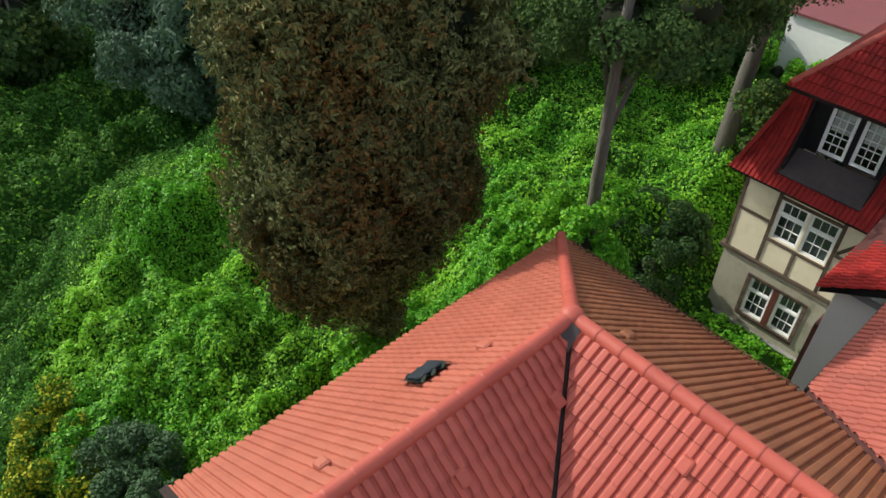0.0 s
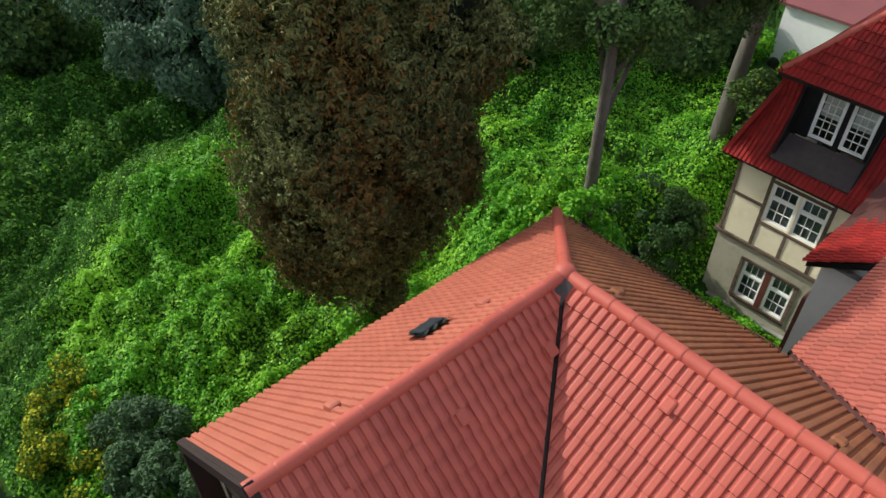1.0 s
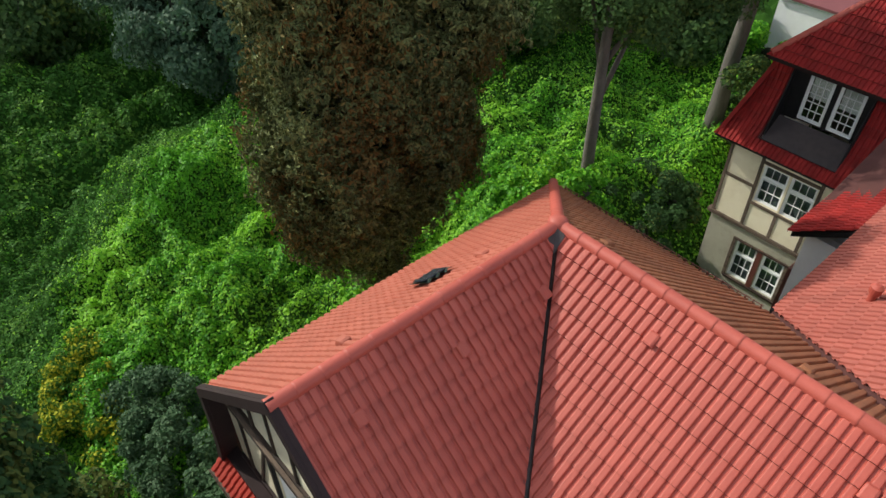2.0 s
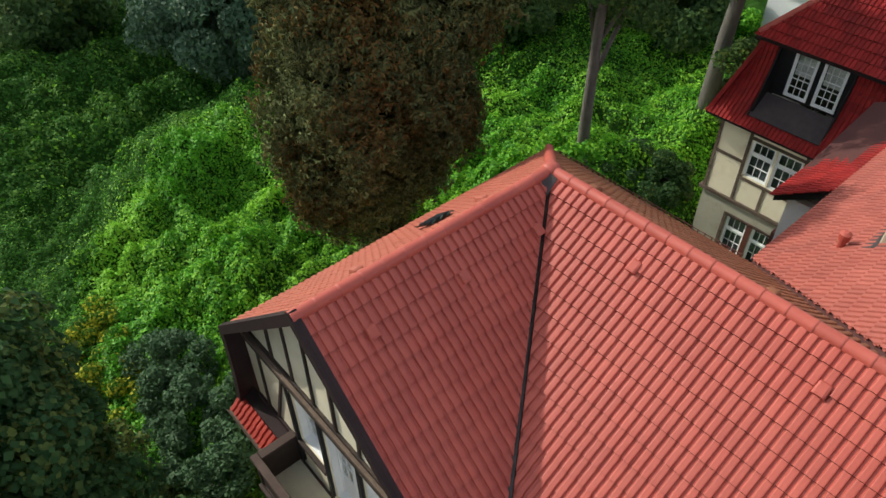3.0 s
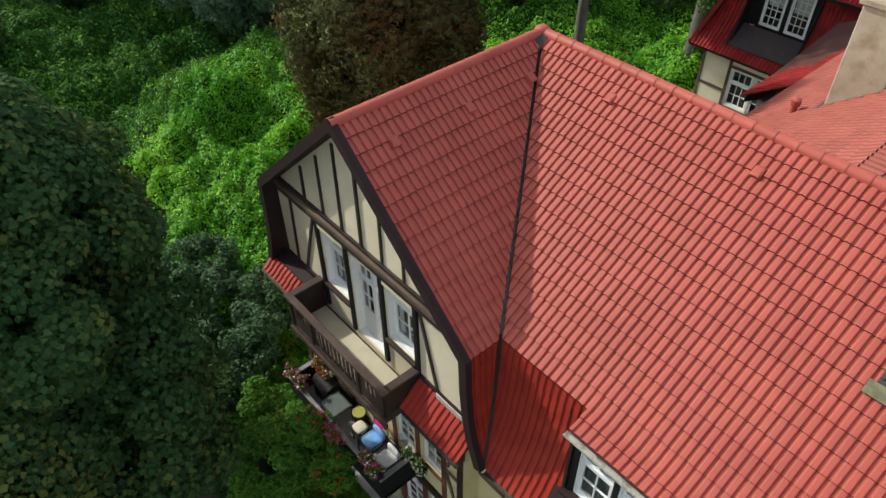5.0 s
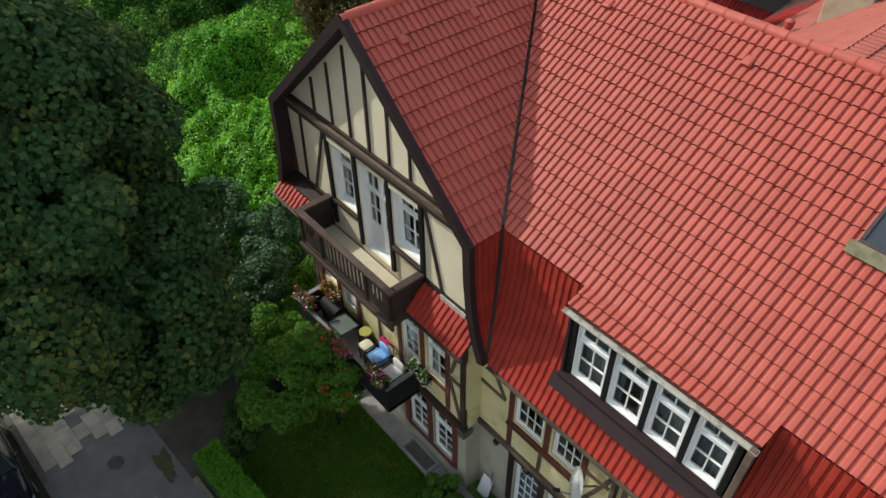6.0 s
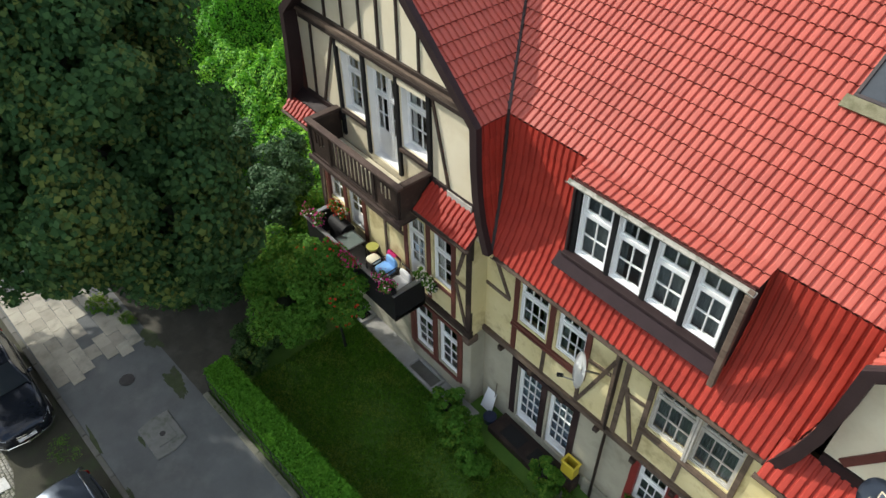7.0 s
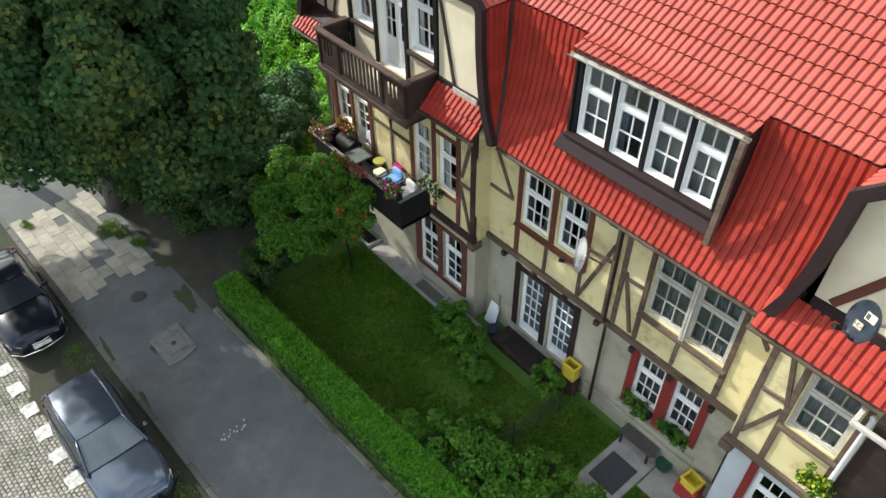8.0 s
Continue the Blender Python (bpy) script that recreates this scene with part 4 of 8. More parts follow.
for xa, xb in ((-2.2, -1.98), (1.78, 2.0)):
    slab("handrail", xa, xb, -6.375, GY - 0.02, 8.12, 8.21, M_BALCONY, balcony, bevel=0.015)
for xa in (-2.1, -1.16, 0.86, 1.82):
    slab("baluster_post", xa - 0.05, xa + 0.05, -6.51, -6.41, 7.14, 8.12, M_TIMBER, balcony, bevel=0.006)
slotted_panel("front_panel", -2.05, -1.21, -6.48, 7.16, 8.12, 3, balcony)
slotted_panel("front_panel", 0.91, 1.77, -6.48, 7.16, 8.12, 3, balcony)
for k in range(11):
    xa = -1.05 + k * 0.178
    slab("slat", xa, xa + 0.088, -6.475, -6.45, 7.2 if k % 2 else 7.16, 8.12, M_BALCONY if k % 3 == 1 else M_TIMBER, balcony, bevel=0.004)
slab("bottom_rail", -1.1, 0.81, -6.49, -6.43, 7.143, 7.2, M_TIMBER, balcony)
for xa in (-1.7, -0.4, 1.0, 1.75):
    slab("bracket", xa - 0.06, xa + 0.06, -6.42, WF - 0.1, 6.82, 6.998, M_TIMBER, balcony, bevel=0.01)

# ---- roof fittings ----
def vent_tile(at, down, side, mat=M_TILE):
    """A hooded vent tile: a rounded hood open down the slope."""
    down, side = Vector(down).normalized(), Vector(side).normalized()
    n = side.cross(down)
    if n.z < 0:
        n = -n
    bm = bmesh.new()
    rings = []
    for v, r, hgt in ((-0.13, 0.085, 0.05), (-0.10, 0.10, 0.085), (0.08, 0.105, 0.12), (0.11, 0.105, 0.115), (0.115, 0.09, 0.095)):
        shape = [(-1.0, 0.0), (-1.0, 0.55), (-0.9, 0.85), (-0.62, 1.0), (0.62, 1.0), (0.9, 0.85), (1.0, 0.55), (1.0, 0.0)]
        rings.append([bm.verts.new(Vector(at) + down * v + side * (r * p) + n * (0.03 + hgt * q)) for p, q in shape])
    bm.faces.new(rings[0][::-1])
    for a, b in zip(rings, rings[1:]):
        for k in range(7):
            bm.faces.new((a[k], a[k + 1], b[k + 1], b[k]))
    bm.faces.new(rings[-1])
    part("vent_tile", bm, mat, villa)


for at in ((2.54, -0.58, 13.58), (5.93, -0.60, 13.56), (9.3, -0.60, 13.56)):
    vent_tile(at, (0, -MY, ZB - ZR), (1, 0, 0))
for at in ((0.61, -4.8, 13.44), (0.63, -2.84, 13.42), (0.62, -1.0, 13.43)):
    vent_tile(at, (WX, 0, ZB - ZR), (0, 1, 0))
for at in ((-0.7, -4.11, 13.36), (-0.81, -0.98, 13.26)):
    vent_tile(at, (-WX, 0, ZB - ZR), (0, 1, 0), M_TILE_ORANGE)
for at in ((0.61, 0.63, 13.51), (4.4, 0.64, 13.5)):
    vent_tile(at, (0, RY, ZB - ZR), (1, 0, 0), M_TILE_BROWN)


def roof_window(o, u, v, w, l, glass, rim, name, label):
    """A framed window lying in a slope: o its upper corner, u along the courses, v down the slope."""
    o, u, v = Vector(o), Vector(u).normalized(), Vector(v).normalized()
    n = u.cross(v)
    if n.z < 0:
        n = -n
    at = lambda a, b, h: tuple(o + u * a + v * b + n * h)
    bm = bmesh.new()
    r = 0.07
    for a0, a1, b0, b1 in ((0, w, 0, r), (0, w, l - r, l), (0, r, r, l - r), (w - r, w, r, l - r)):
        prism(bm, [at(a0, b0, 0.14), at(a1, b0, 0.14), at(a1, b1, 0.14), at(a0, b1, 0.14)], -n * 0.14)
    ob = part(name, bm, rim, villa, label, bevel=0.01)
    bm = bmesh.new()
    prism(bm, [at(r, r, 0.11), at(w - r, r, 0.11), at(w - r, l - r, 0.11), at(r, l - r, 0.11)], -n * 0.03)
    part("pane", bm, glass, ob)
    bm = bmesh.new()
    prism(bm, [at(-0.1, l + 0.0, 0.13), at(w + 0.1, l, 0.13), at(w + 0.1, l + 0.24, 0.125), at(-0.1, l + 0.24, 0.125)], -n * 0.03)
    part("flashing", bm, M_MOSSY, ob)
    return ob


M_DARKGLASS = material("dark_roof_glass", (0.03, 0.04, 0.05), (0.05, 0.06, 0.075), rough=0.08, bump=0.0, spec=0.6)
roof_window((9.36, -1.30, 13.06), (1, 0, 0), (0, -MY, ZB - ZR), 1.0, 1.25, M_DARKGLASS, M_LEAD, "roof_window", "grey framed roof window in the tiles")
bm = bmesh.new()
M_HATCH = material("green_black_hatch", (0.02, 0.035, 0.03), (0.05, 0.07, 0.06), rough=0.35, spec=0.5, bump=0.1)
sl_u, sl_v = Vector((0, 1, 0)), Vector((-WX, 0, ZB - ZR)).normalized()
sl_n = Vector((-(ZR - ZB), 0, WX)).normalized()
o = Vector((-0.98, -2.2, 13.1))
front = [bm.verts.new(o + sl_u * (0.72 * k / 14) + sl_n * (0.12 + 0.03 * math.cos(k * 1.6))) for k in range(15)]
lower = [bm.verts.new(v.co + sl_v * 0.66 + sl_n * 0.03) for v in front]
for k in range(14):
    bm.faces.new((front[k], front[k + 1], lower[k + 1], lower[k]))
bmesh.ops.solidify(bm, geom=list(bm.faces), thickness=0.06)
hatch = part("roof_hatch", bm, M_HATCH, villa, "dark green roof hatch with a wavy edge", bevel=0)
bm = bmesh.new()
prism(bm, [o + sl_u * 0.1 + sl_v * 0.12 + sl_n * 0.155, o + sl_u * 0.62 + sl_v * 0.12 + sl_n * 0.155, o + sl_u * 0.62 + sl_v * 0.56 + sl_n * 0.175, o + sl_u * 0.1 + sl_v * 0.56 + sl_n * 0.175], -sl_n * 0.02)
part("pane", bm, M_DARKGLASS, hatch)

# snow guard along the rear edge
bm = bmesh.new()
tube(bm, [(-3.4, RY - 0.1, ZB + 0.24), (2.4, RY - 0.1, ZB + 0.24)], [0.012] * 2, 6)
tube(bm, [(-3.4, RY - 0.12, ZB + 0.16), (2.4, RY - 0.12, ZB + 0.16)], [0.012] * 2, 6)
guard = part("snow_guard", bm, M_REDBROWN, villa, "rusty snow guard rail")
for k in range(30):
    xx = -3.3 + k * 0.195
    slab("guard_bar", xx - 0.008, xx + 0.008, RY - 0.14, RY - 0.09, ZB + 0.05, ZB + 0.27, M_REDBROWN, guard)

# chimney and vent pipe of the rear wing
bm = bmesh.new()
prism(bm, [(4.62, 5.3, 11.2), (5.75, 5.3, 11.2), (5.75, 6.4, 11.2), (4.62, 6.4, 11.2)], (0, 0, 3.4))
chimney = part("chimney", bm, M_STONE, villa, "weathered stucco chimney", bevel=0.03)
slab("chimney_cap", 4.54, 5.83, 5.22, 6.48, 14.6, 14.74, M_STONE, chimney, bevel=0.02)
bm = bmesh.new()
prism(bm, [(4.42, 5.12, 11.90), (5.95, 5.12, 13.09), (5.95, 5.34, 13.09), (4.42, 5.34, 11.90)], (0, 0, -0.06))
prism(bm, [(4.40, 5.12, 11.89), (4.64, 5.12, 12.07), (4.64, 6.55, 12.07), (4.40, 6.55, 11.89)], (0, 0, -0.06))
part("flashing", bm, M_LEAD, chimney)
bm = bmesh.new()
tube(bm, [(3.98, 5.3, 11.3), (3.98, 5.3, 11.75), (3.98, 5.3, 11.76), (3.98, 5.3, 11.92), (3.98, 5.3, 11.97)], [0.08, 0.08, 0.12, 0.13, 0.05], 14)
part("vent_pipe", bm, M_TILE, villa, "red clay vent pipe with a hood", smooth=False)


# ---- dishes on the front ----
def dish(at, toward, radius, mat, arm_to, name_label):
    """A satellite dish: a shallow bowl, its arm with the receiver, and a wall bracket."""
    at, d = Vector(at), Vector(toward).normalized()
    side = up.cross(d).normalized()
    over = d.cross(side)
    thing = empty("satellite_dish", arm_to, name_label, "dish")
    bm = bmesh.new()
    rings = []
    for r in (0.0, 0.35, 0.7, 1.0):
        rings.append([bm.verts.new(at + (side * math.cos(a) + over * math.sin(a) * 1.08) * radius * max(r, 0.02) + d * (0.16 * radius * r * r)) for a in [math.tau * k / 28 for k in range(28)]])
    for a, b in zip(rings, rings[1:]):
        for k in range(28):
            bm.faces.new((a[k], a[(k + 1) % 28], b[(k + 1) % 28], b[k]))
    bmesh.ops.solidify(bm, geom=list(bm.faces), thickness=0.015)
    bowl = part("bowl", bm, mat, thing, smooth=True)
    bm = bmesh.new()
    tip = at - over * radius * 0.75 + d * radius * 1.05
    tube(bm, [at - over * radius, tip], [0.018, 0.018], 8)
    part("arm", bm, M_ZINC, thing)
    bm = bmesh.new()
    tube(bm, [tip - d * 0.08 + over * 0.02, tip + over * 0.03 + d * 0.06], [0.045, 0.05], 10)
    part("receiver", bm, M_BLACK, thing)
    bm = bmesh.new()
    tube(bm, [at - d * 0.03, at - d * 0.1, Vector(arm_to)], [0.03, 0.028, 0.028], 8)
    part("bracket", bm, M_ZINC, thing)
    return thing, bowl, d, side, over


M_DISHW = material("white_dish_metal", (0.66, 0.68, 0.7), (0.8, 0.82, 0.83), rough=0.45, scale=6, bump=0.03)
M_DISHB = material("dark_blue_dish_metal", (0.045, 0.06, 0.09), (0.075, 0.095, 0.135), rough=0.4, scale=5, bump=0.03)
M_LOGO = material("cream_print", (0.6, 0.52, 0.36), (0.66, 0.58, 0.42), rough=0.5, bump=0.0)
dish((7.34, -5.60, 5.74), (-0.64, -0.72, 0.22), 0.41, M_DISHW, (7.46, MF - 0.04, 5.25), "white satellite dish on the yellow half-timbered wall")
DISH = Vector((13.09, -6.28, 8.93))
thing, bowl, dd, ds, do = dish(DISH, (-0.6, -0.75, 0.35), 0.33, M_DISHB, (13.5, GY - 0.04, 8.5), "dark blue satellite dish above the pent roof")
tilt = radians(18)
ds, do = ds * math.cos(tilt) + do * math.sin(tilt), do * math.cos(tilt) - ds * math.sin(tilt)
for a0, a1, b0, b1, one in ((-0.02, 0.20, 0.05, 0.18, M_LOGO), (0.0, 0.075, 0.07, 0.16, M_DISHB), (-0.13, 0.04, -0.14, -0.035, M_LOGO)):
    bm = bmesh.new()
    c0 = DISH + dd * (0.035 if one is M_LOGO else 0.040)
    prism(bm, [c0 + ds * a0 + do * b0, c0 + ds * a1 + do * b0, c0 + ds * a1 + do * b1, c0 + ds * a0 + do * b1], dd * 0.006)
    part("print", bm, one, bowl)
text = bpy.data.curves.new("letters", "FONT")
text.body, text.size, text.extrude, text.align_x, text.align_y = "HD", 0.105, 0.003, "CENTER", "CENTER"
text.materials.append(M_DISHB)
letters = new("letters", text)
letters.parent = bowl
letters.matrix_basis = Matrix.Translation(DISH + dd * 0.046 - do * 0.088 - ds * 0.045) @ Matrix((ds, do, dd)).transposed().to_4x4()
# white box gutter and soffit beyond the pent roof; a flat dark panel paints the recess's shade
slab("box_gutter", 13.66, 20.0, -6.42, -6.33, 6.99, 7.08, M_WORN, villa, bevel=0.01)
slab("box_gutter", 13.66, 13.75, -6.328, WF - 0.2, 6.99, 7.08, M_WORN, villa, bevel=0.01)
slab("porch_roof", 13.97, 20.0, -6.30, GY, 7.2, 7.3, M_BARGE, villa)
slab("recess_panel", 13.95, 20.0, WF - 0.06, WF - 0.03, 3.7, 7.0, M_TIMBER, villa)

# ---- ground, street and garden ----
M_EARTH = material("dark_earth_under_plants", (0.018, 0.026, 0.009), (0.045, 0.045, 0.022), rough=0.95, scale=1.5, bump=0.5)
M_ASPHALT = material("worn_asphalt", (0.074, 0.079, 0.079), (0.142, 0.149, 0.148), rough=0.85, scale=1.1, fine=90, bump=0.4,
                     stain=(0.20, 0.20, 0.19), stain_scale=0.8, stain_amount=0.35)
M_KERB = material("kerb_stone", (0.085, 0.082, 0.072), (0.16, 0.155, 0.14), rough=0.9, scale=3, fine=60, bump=0.5, spread=0.15,
                  stain=(0.09, 0.10, 0.06), stain_scale=1.2, stain_amount=0.6)
M_EDGING = material("mossy_edging_stone", (0.10, 0.10, 0.075), (0.19, 0.185, 0.145), rough=0.95, scale=2.5, fine=50, bump=0.6, spread=0.2,
                    stain=(0.035, 0.055, 0.018), stain_scale=1.6, stain_amount=0.9)
M_SLAB = material("grey_manhole_concrete", (0.13, 0.132, 0.118), (0.22, 0.222, 0.205), rough=0.95, scale=3, fine=60, bump=0.5,
                  stain=(0.07, 0.08, 0.05), stain_scale=2.5, stain_amount=0.7)
M_PAVE = material("pale_paving", (0.27, 0.25, 0.20), (0.41, 0.385, 0.32), rough=0.9, scale=2, fine=70, bump=0.4, spread=0.14,
                  stain=(0.16, 0.16, 0.13), stain_scale=1.4, stain_amount=0.6)
M_COBBLE = material("granite_setts", (0.23, 0.22, 0.185), (0.37, 0.355, 0.31), rough=0.8, scale=4, fine=60, bump=0.4, spread=0.25, stain=(0.10, 0.105, 0.06), stain_scale=0.6, stain_amount=0.6)
M_JOINT = material("mossy_joint_sand", (0.042, 0.044, 0.025), (0.085, 0.08, 0.055), rough=0.95, scale=3, bump=0.4,
                   stain=(0.04, 0.07, 0.02), stain_scale=0.8, stain_amount=0.7)
M_MARK = material("worn_white_paint", (0.40, 0.40, 0.38), (0.62, 0.62, 0.60), rough=0.8, scale=9, fine=50, bump=0.3, stain=(0.22, 0.215, 0.19), stain_scale=7, stain_amount=0.8)
M_LAWN = material("lawn_soil", (0.05, 0.12, 0.015), (0.10, 0.19, 0.028), rough=0.95, scale=2.0, bump=0.5)
# path base colour lowered to carry the deep shade lying on it
M_PATH = material("shade_darkened_trodden_path", (0.035, 0.034, 0.025), (0.075, 0.07, 0.055), rough=0.95, scale=1.6, fine=60, bump=0.5, stain=(0.10, 0.095, 0.08), stain_scale=1.2, stain_amount=0.5)
M_IRON = material("cast_iron", (0.03, 0.03, 0.03), (0.07, 0.065, 0.06), rough=0.7, metal=0.3)

bm = bmesh.new()
s = 1500
bm.faces.new([bm.verts.new(p) for p in ((-s, -s, -0.32), (s, -s, -0.32), (s, s, -0.32), (-s, s, -0.32))])
tagged(part("ground", bm, M_EARTH), "dark earth ground around the houses", "ground", kind="structure")

SKEW = radians(3.8)
EU, EV = Vector((math.cos(SKEW), math.sin(SKEW), 0)), Vector((-math.sin(SKEW), math.cos(SKEW), 0))
SO = Vector((0, -11.3, 0))


def st(u, v, z=0.0):
    """A place in the street's frame: u along the kerb, v towards the house."""
    return SO + EU * u + EV * v + up * z


def street_slab(name, u0, u1, v0, v1, z0, z1, mat, parent=None, label="", bevel=0.0):
    bm = bmesh.new()
    prism(bm, [st(u0, v0, z1), st(u1, v0, z1), st(u1, v1, z1), st(u0, v1, z1)], (0, 0, z0 - z1))
    return part(name, bm, mat, parent, label, bevel=bevel)


pavement = tagged(street_slab("pavement", -40, 45, -3.4, -0.14, -0.3, -0.01, M_ASPHALT), "grey worn asphalt pavement beside the hedge", "pavement", kind="structure")
M_DIRT = material("dark_trodden_earth", (0.024, 0.024, 0.014), (0.058, 0.056, 0.038), rough=0.95, scale=2.2, fine=70, bump=0.6, stain=(0.035, 0.055, 0.018), stain_scale=1.1, stain_amount=0.8)
road = tagged(street_slab("road", -45, 45, -16, -3.56, -0.32, -0.13, M_JOINT), "cobbled road with mossy joints", "road", kind="structure")
path = tagged(street_slab("garden_path", -9.5, -2.32, -0.15, 3.4, -0.3, -0.015, M_PATH), "worn path of earth and broken concrete, darkened for shade", "path", kind="structure")
garden = tagged(street_slab("garden_ground", -2.3, 16, 0.0, 6.6, -0.3, -0.02, M_LAWN), "dark soil of the front garden", "garden", kind="structure")
kerb = tagged(street_slab("kerb", -40, 45, -3.555, -3.405, -0.3, -0.03, M_JOINT), "kerb of pale stones along the road", "kerb", kind="structure")
for k in range(40):
    u = -14 + k * 0.95
    street_slab("kerb_stone", u, u + 0.93, -3.56, -3.40, -0.29, random.uniform(-0.012, 0.006), M_KERB, kerb, bevel=0.015)
edging = tagged(street_slab("garden_edging", -2.3, 16, -0.13, -0.02, -0.3, 0.0, M_JOINT), "low concrete edging under the hedge", "kerb", kind="structure")
for k in range(18):
    u = -2.3 + k * 1.0
    street_slab("edging_stone", u, u + 0.985, -0.15, 0.03, -0.25, 0.09 + random.uniform(-0.025, 0.015), M_EDGING, edging, bevel=0.02)

earth = []
for k in range(61):
    u = -14 + k * 0.5
    earth.append((u, -5.55 + 0.25 * math.sin(u * 1.7) * math.sin(u * 0.6)))
bm = bmesh.new()
prism(bm, [st(u, v, -0.112) for u, v in earth] + [st(16, -3.565, -0.112), st(-14, -3.565, -0.112)], (0, 0, -0.05))
part("earth_strip", bm, M_DIRT, road, "dark trodden earth between setts and kerb")
# setts of the road, laid in rows; the nearest are single stones
bm = bmesh.new()
box(bm, 0.006, 0.134, 0.006, 0.104, -0.10, 0.0)
top_verts = [v for v in bm.verts if v.co.z > -0.01]
bmesh.ops.bevel(bm, geom=[e for e in bm.edges if all(v.co.z > -0.01 for v in e.verts)], offset=0.018, segments=1, affect="EDGES")
sett = finish(bm, "sett", M_COBBLE)
sett_co = np.array([v.co[:] for v in sett.vertices])
sett_faces = [tuple(p.vertices) for p in sett.polygons]
turn = Matrix((EU, EV, up)).transposed()
verts, faces = [], []
count = 0
for r in range(70):
    for c in range(215):
        u, v = -14 + c * 0.14 + (r % 2) * 0.07, -3.72 - r * 0.11
        if u > 16 or v < -11.3 or v > -5.62 + 0.25 * math.sin(u * 1.7) * math.sin(u * 0.6):
            continue
        z = -0.115 + random.uniform(-0.008, 0.008)
        if -1.5 < u < 0.8 and -7.6 < v < -5.7 and count < 260:
            count += 1
            ob = new("sett", sett)
            ob.parent = road
            ob.matrix_basis = Matrix.Translation(st(u, v, z)) @ turn.to_4x4() @ pose(0, 0, 0, random.uniform(-3, 3), random.uniform(-3, 3), random.uniform(-5, 5))
            continue
        a = random.uniform(-0.09, 0.09)
        rot = np.array(turn) @ np.array([[math.cos(a), -math.sin(a), 0], [math.sin(a), math.cos(a), 0], [0, 0, 1]])
        pts = sett_co @ rot.T + np.array(st(u, v, z))
        base = len(verts)
        verts += pts.tolist()
        faces += [tuple(base + k for k in f) for f in sett_faces]
me = bpy.data.meshes.new("sett_rows")
me.from_pydata(verts, [], faces)
me.materials.append(M_COBBLE)
ob = new("sett_rows", me)
ob.parent = road
tagged(ob, kind="stuff")
# painted dashes along the parking bay
for k in range(12):
    u = -6.75 + k * 1.02 + random.uniform(-0.03, 0.03)
    bm = bmesh.new()
    loop = []
    for du, dv in ((-.24, -.2), (-.1, -.22), (.08, -.19), (.24, -.21), (.23, -.05), (.25, .18), (.1, .21), (-.06, .19), (-.23, .2), (-.25, .02)):
        loop.append(st(u + du + random.uniform(-0.03, 0.03), -5.92 + dv + random.uniform(-0.03, 0.03), -0.095))
    prism(bm, loop, (0, 0, -0.012))
    part("road_mark", bm, M_MARK, road, "worn white painted dash")
# broken paving where the pavement meets the garden path
for r in range(7):
    for c in range(9):
        if random.random() < 0.07:
            continue
        u, v = -11.4 + c * 0.62 + (r % 2) * 0.25, -3.35 + r * 0.42
        if u > -6.0 + 0.5 * math.sin(r * 1.7):
            continue
        bm = bmesh.new()
        j = lambda: random.uniform(-0.012, 0.012)
        z = random.uniform(0.002, 0.014)
        prism(bm, [st(u + j(), v + j(), z + j() * 0.3), st(u + 0.61 + j(), v + j(), z), st(u + 0.61 + j(), v + 0.41 + j(), z + j() * 0.3), st(u + j(), v + 0.41 + j(), z)], (0, 0, -0.06))
        part("paving_slab", bm, M_PAVE, pavement)
# moss creeping over the asphalt beside the hedge and round the slabs
M_MOSS = material("dark_moss", (0.026, 0.040, 0.014), (0.07, 0.085, 0.036), rough=1.0, scale=5, fine=80, bump=0.7, stain=(0.06, 0.06, 0.045), stain_scale=3.0, stain_amount=0.8)
for cx, cy, rx, ry in ((-3.3, -12.0, 0.85, 0.28), (-5.6, -11.9, 0.6, 0.3), (-6.9, -12.5, 0.5, 0.25), (-2.9, -14.85, 0.7, 0.07), (-0.4, -14.7, 0.5, 0.06), (-2.0, -13.75, 0.22, 0.09)):
    bm = bmesh.new()
    loop = []
    for k in range(60):
        a = math.tau * k / 60
        q = Vector((math.cos(a), math.sin(a), 0))
        r = 0.9 + 0.6 * noise.noise(q * 1.3 + Vector((cx, cy, 0.3))) + 0.22 * noise.noise(q * 5 + Vector((cy, cx, 1.3))) + random.uniform(-0.06, 0.06)
        loop.append(Vector((cx + rx * r * math.cos(a), cy + ry * r * math.sin(a), -0.004)))
    prism(bm, loop, (0, 0, -0.02))
    part("moss_patch", bm, M_MOSS, pavement, "dark green moss patch")
# concrete manhole slab and lids
manhole = empty("manhole", st(-1.95, -1.75), "square concrete manhole slab with a round iron lid", "manhole")
bm = bmesh.new()
loop = [st(u, v, 0.03) for u, v in ((-2.55, -2.25), (-1.2, -2.28), (-1.15, -1.75), (-1.3, -1.28), (-2.62, -1.22), (-2.66, -1.8))]
prism(bm, loop, (0, 0, -0.05))
part("slab", bm, M_SLAB, manhole, bevel=0.015)
bm = bmesh.new()
prism(bm, [st(-2.25 + a, -2.05 + b, 0.055) for a, b in ((0, 0), (0.72, 0), (0.72, 0.6), (0, 0.6))], (0, 0, -0.03))
part("frame", bm, M_SLAB, manhole, bevel=0.01)
bm = bmesh.new()
tube(bm, [st(-1.9, -1.75, 0.03), st(-1.9, -1.75, 0.065)], [0.09, 0.09], 18)
part("lid", bm, M_IRON, manhole)
bm = bmesh.new()
tube(bm, [st(-4.6, -1.6, -0.02), st(-4.6, -1.6, 0.012)], [0.24, 0.24], 22)
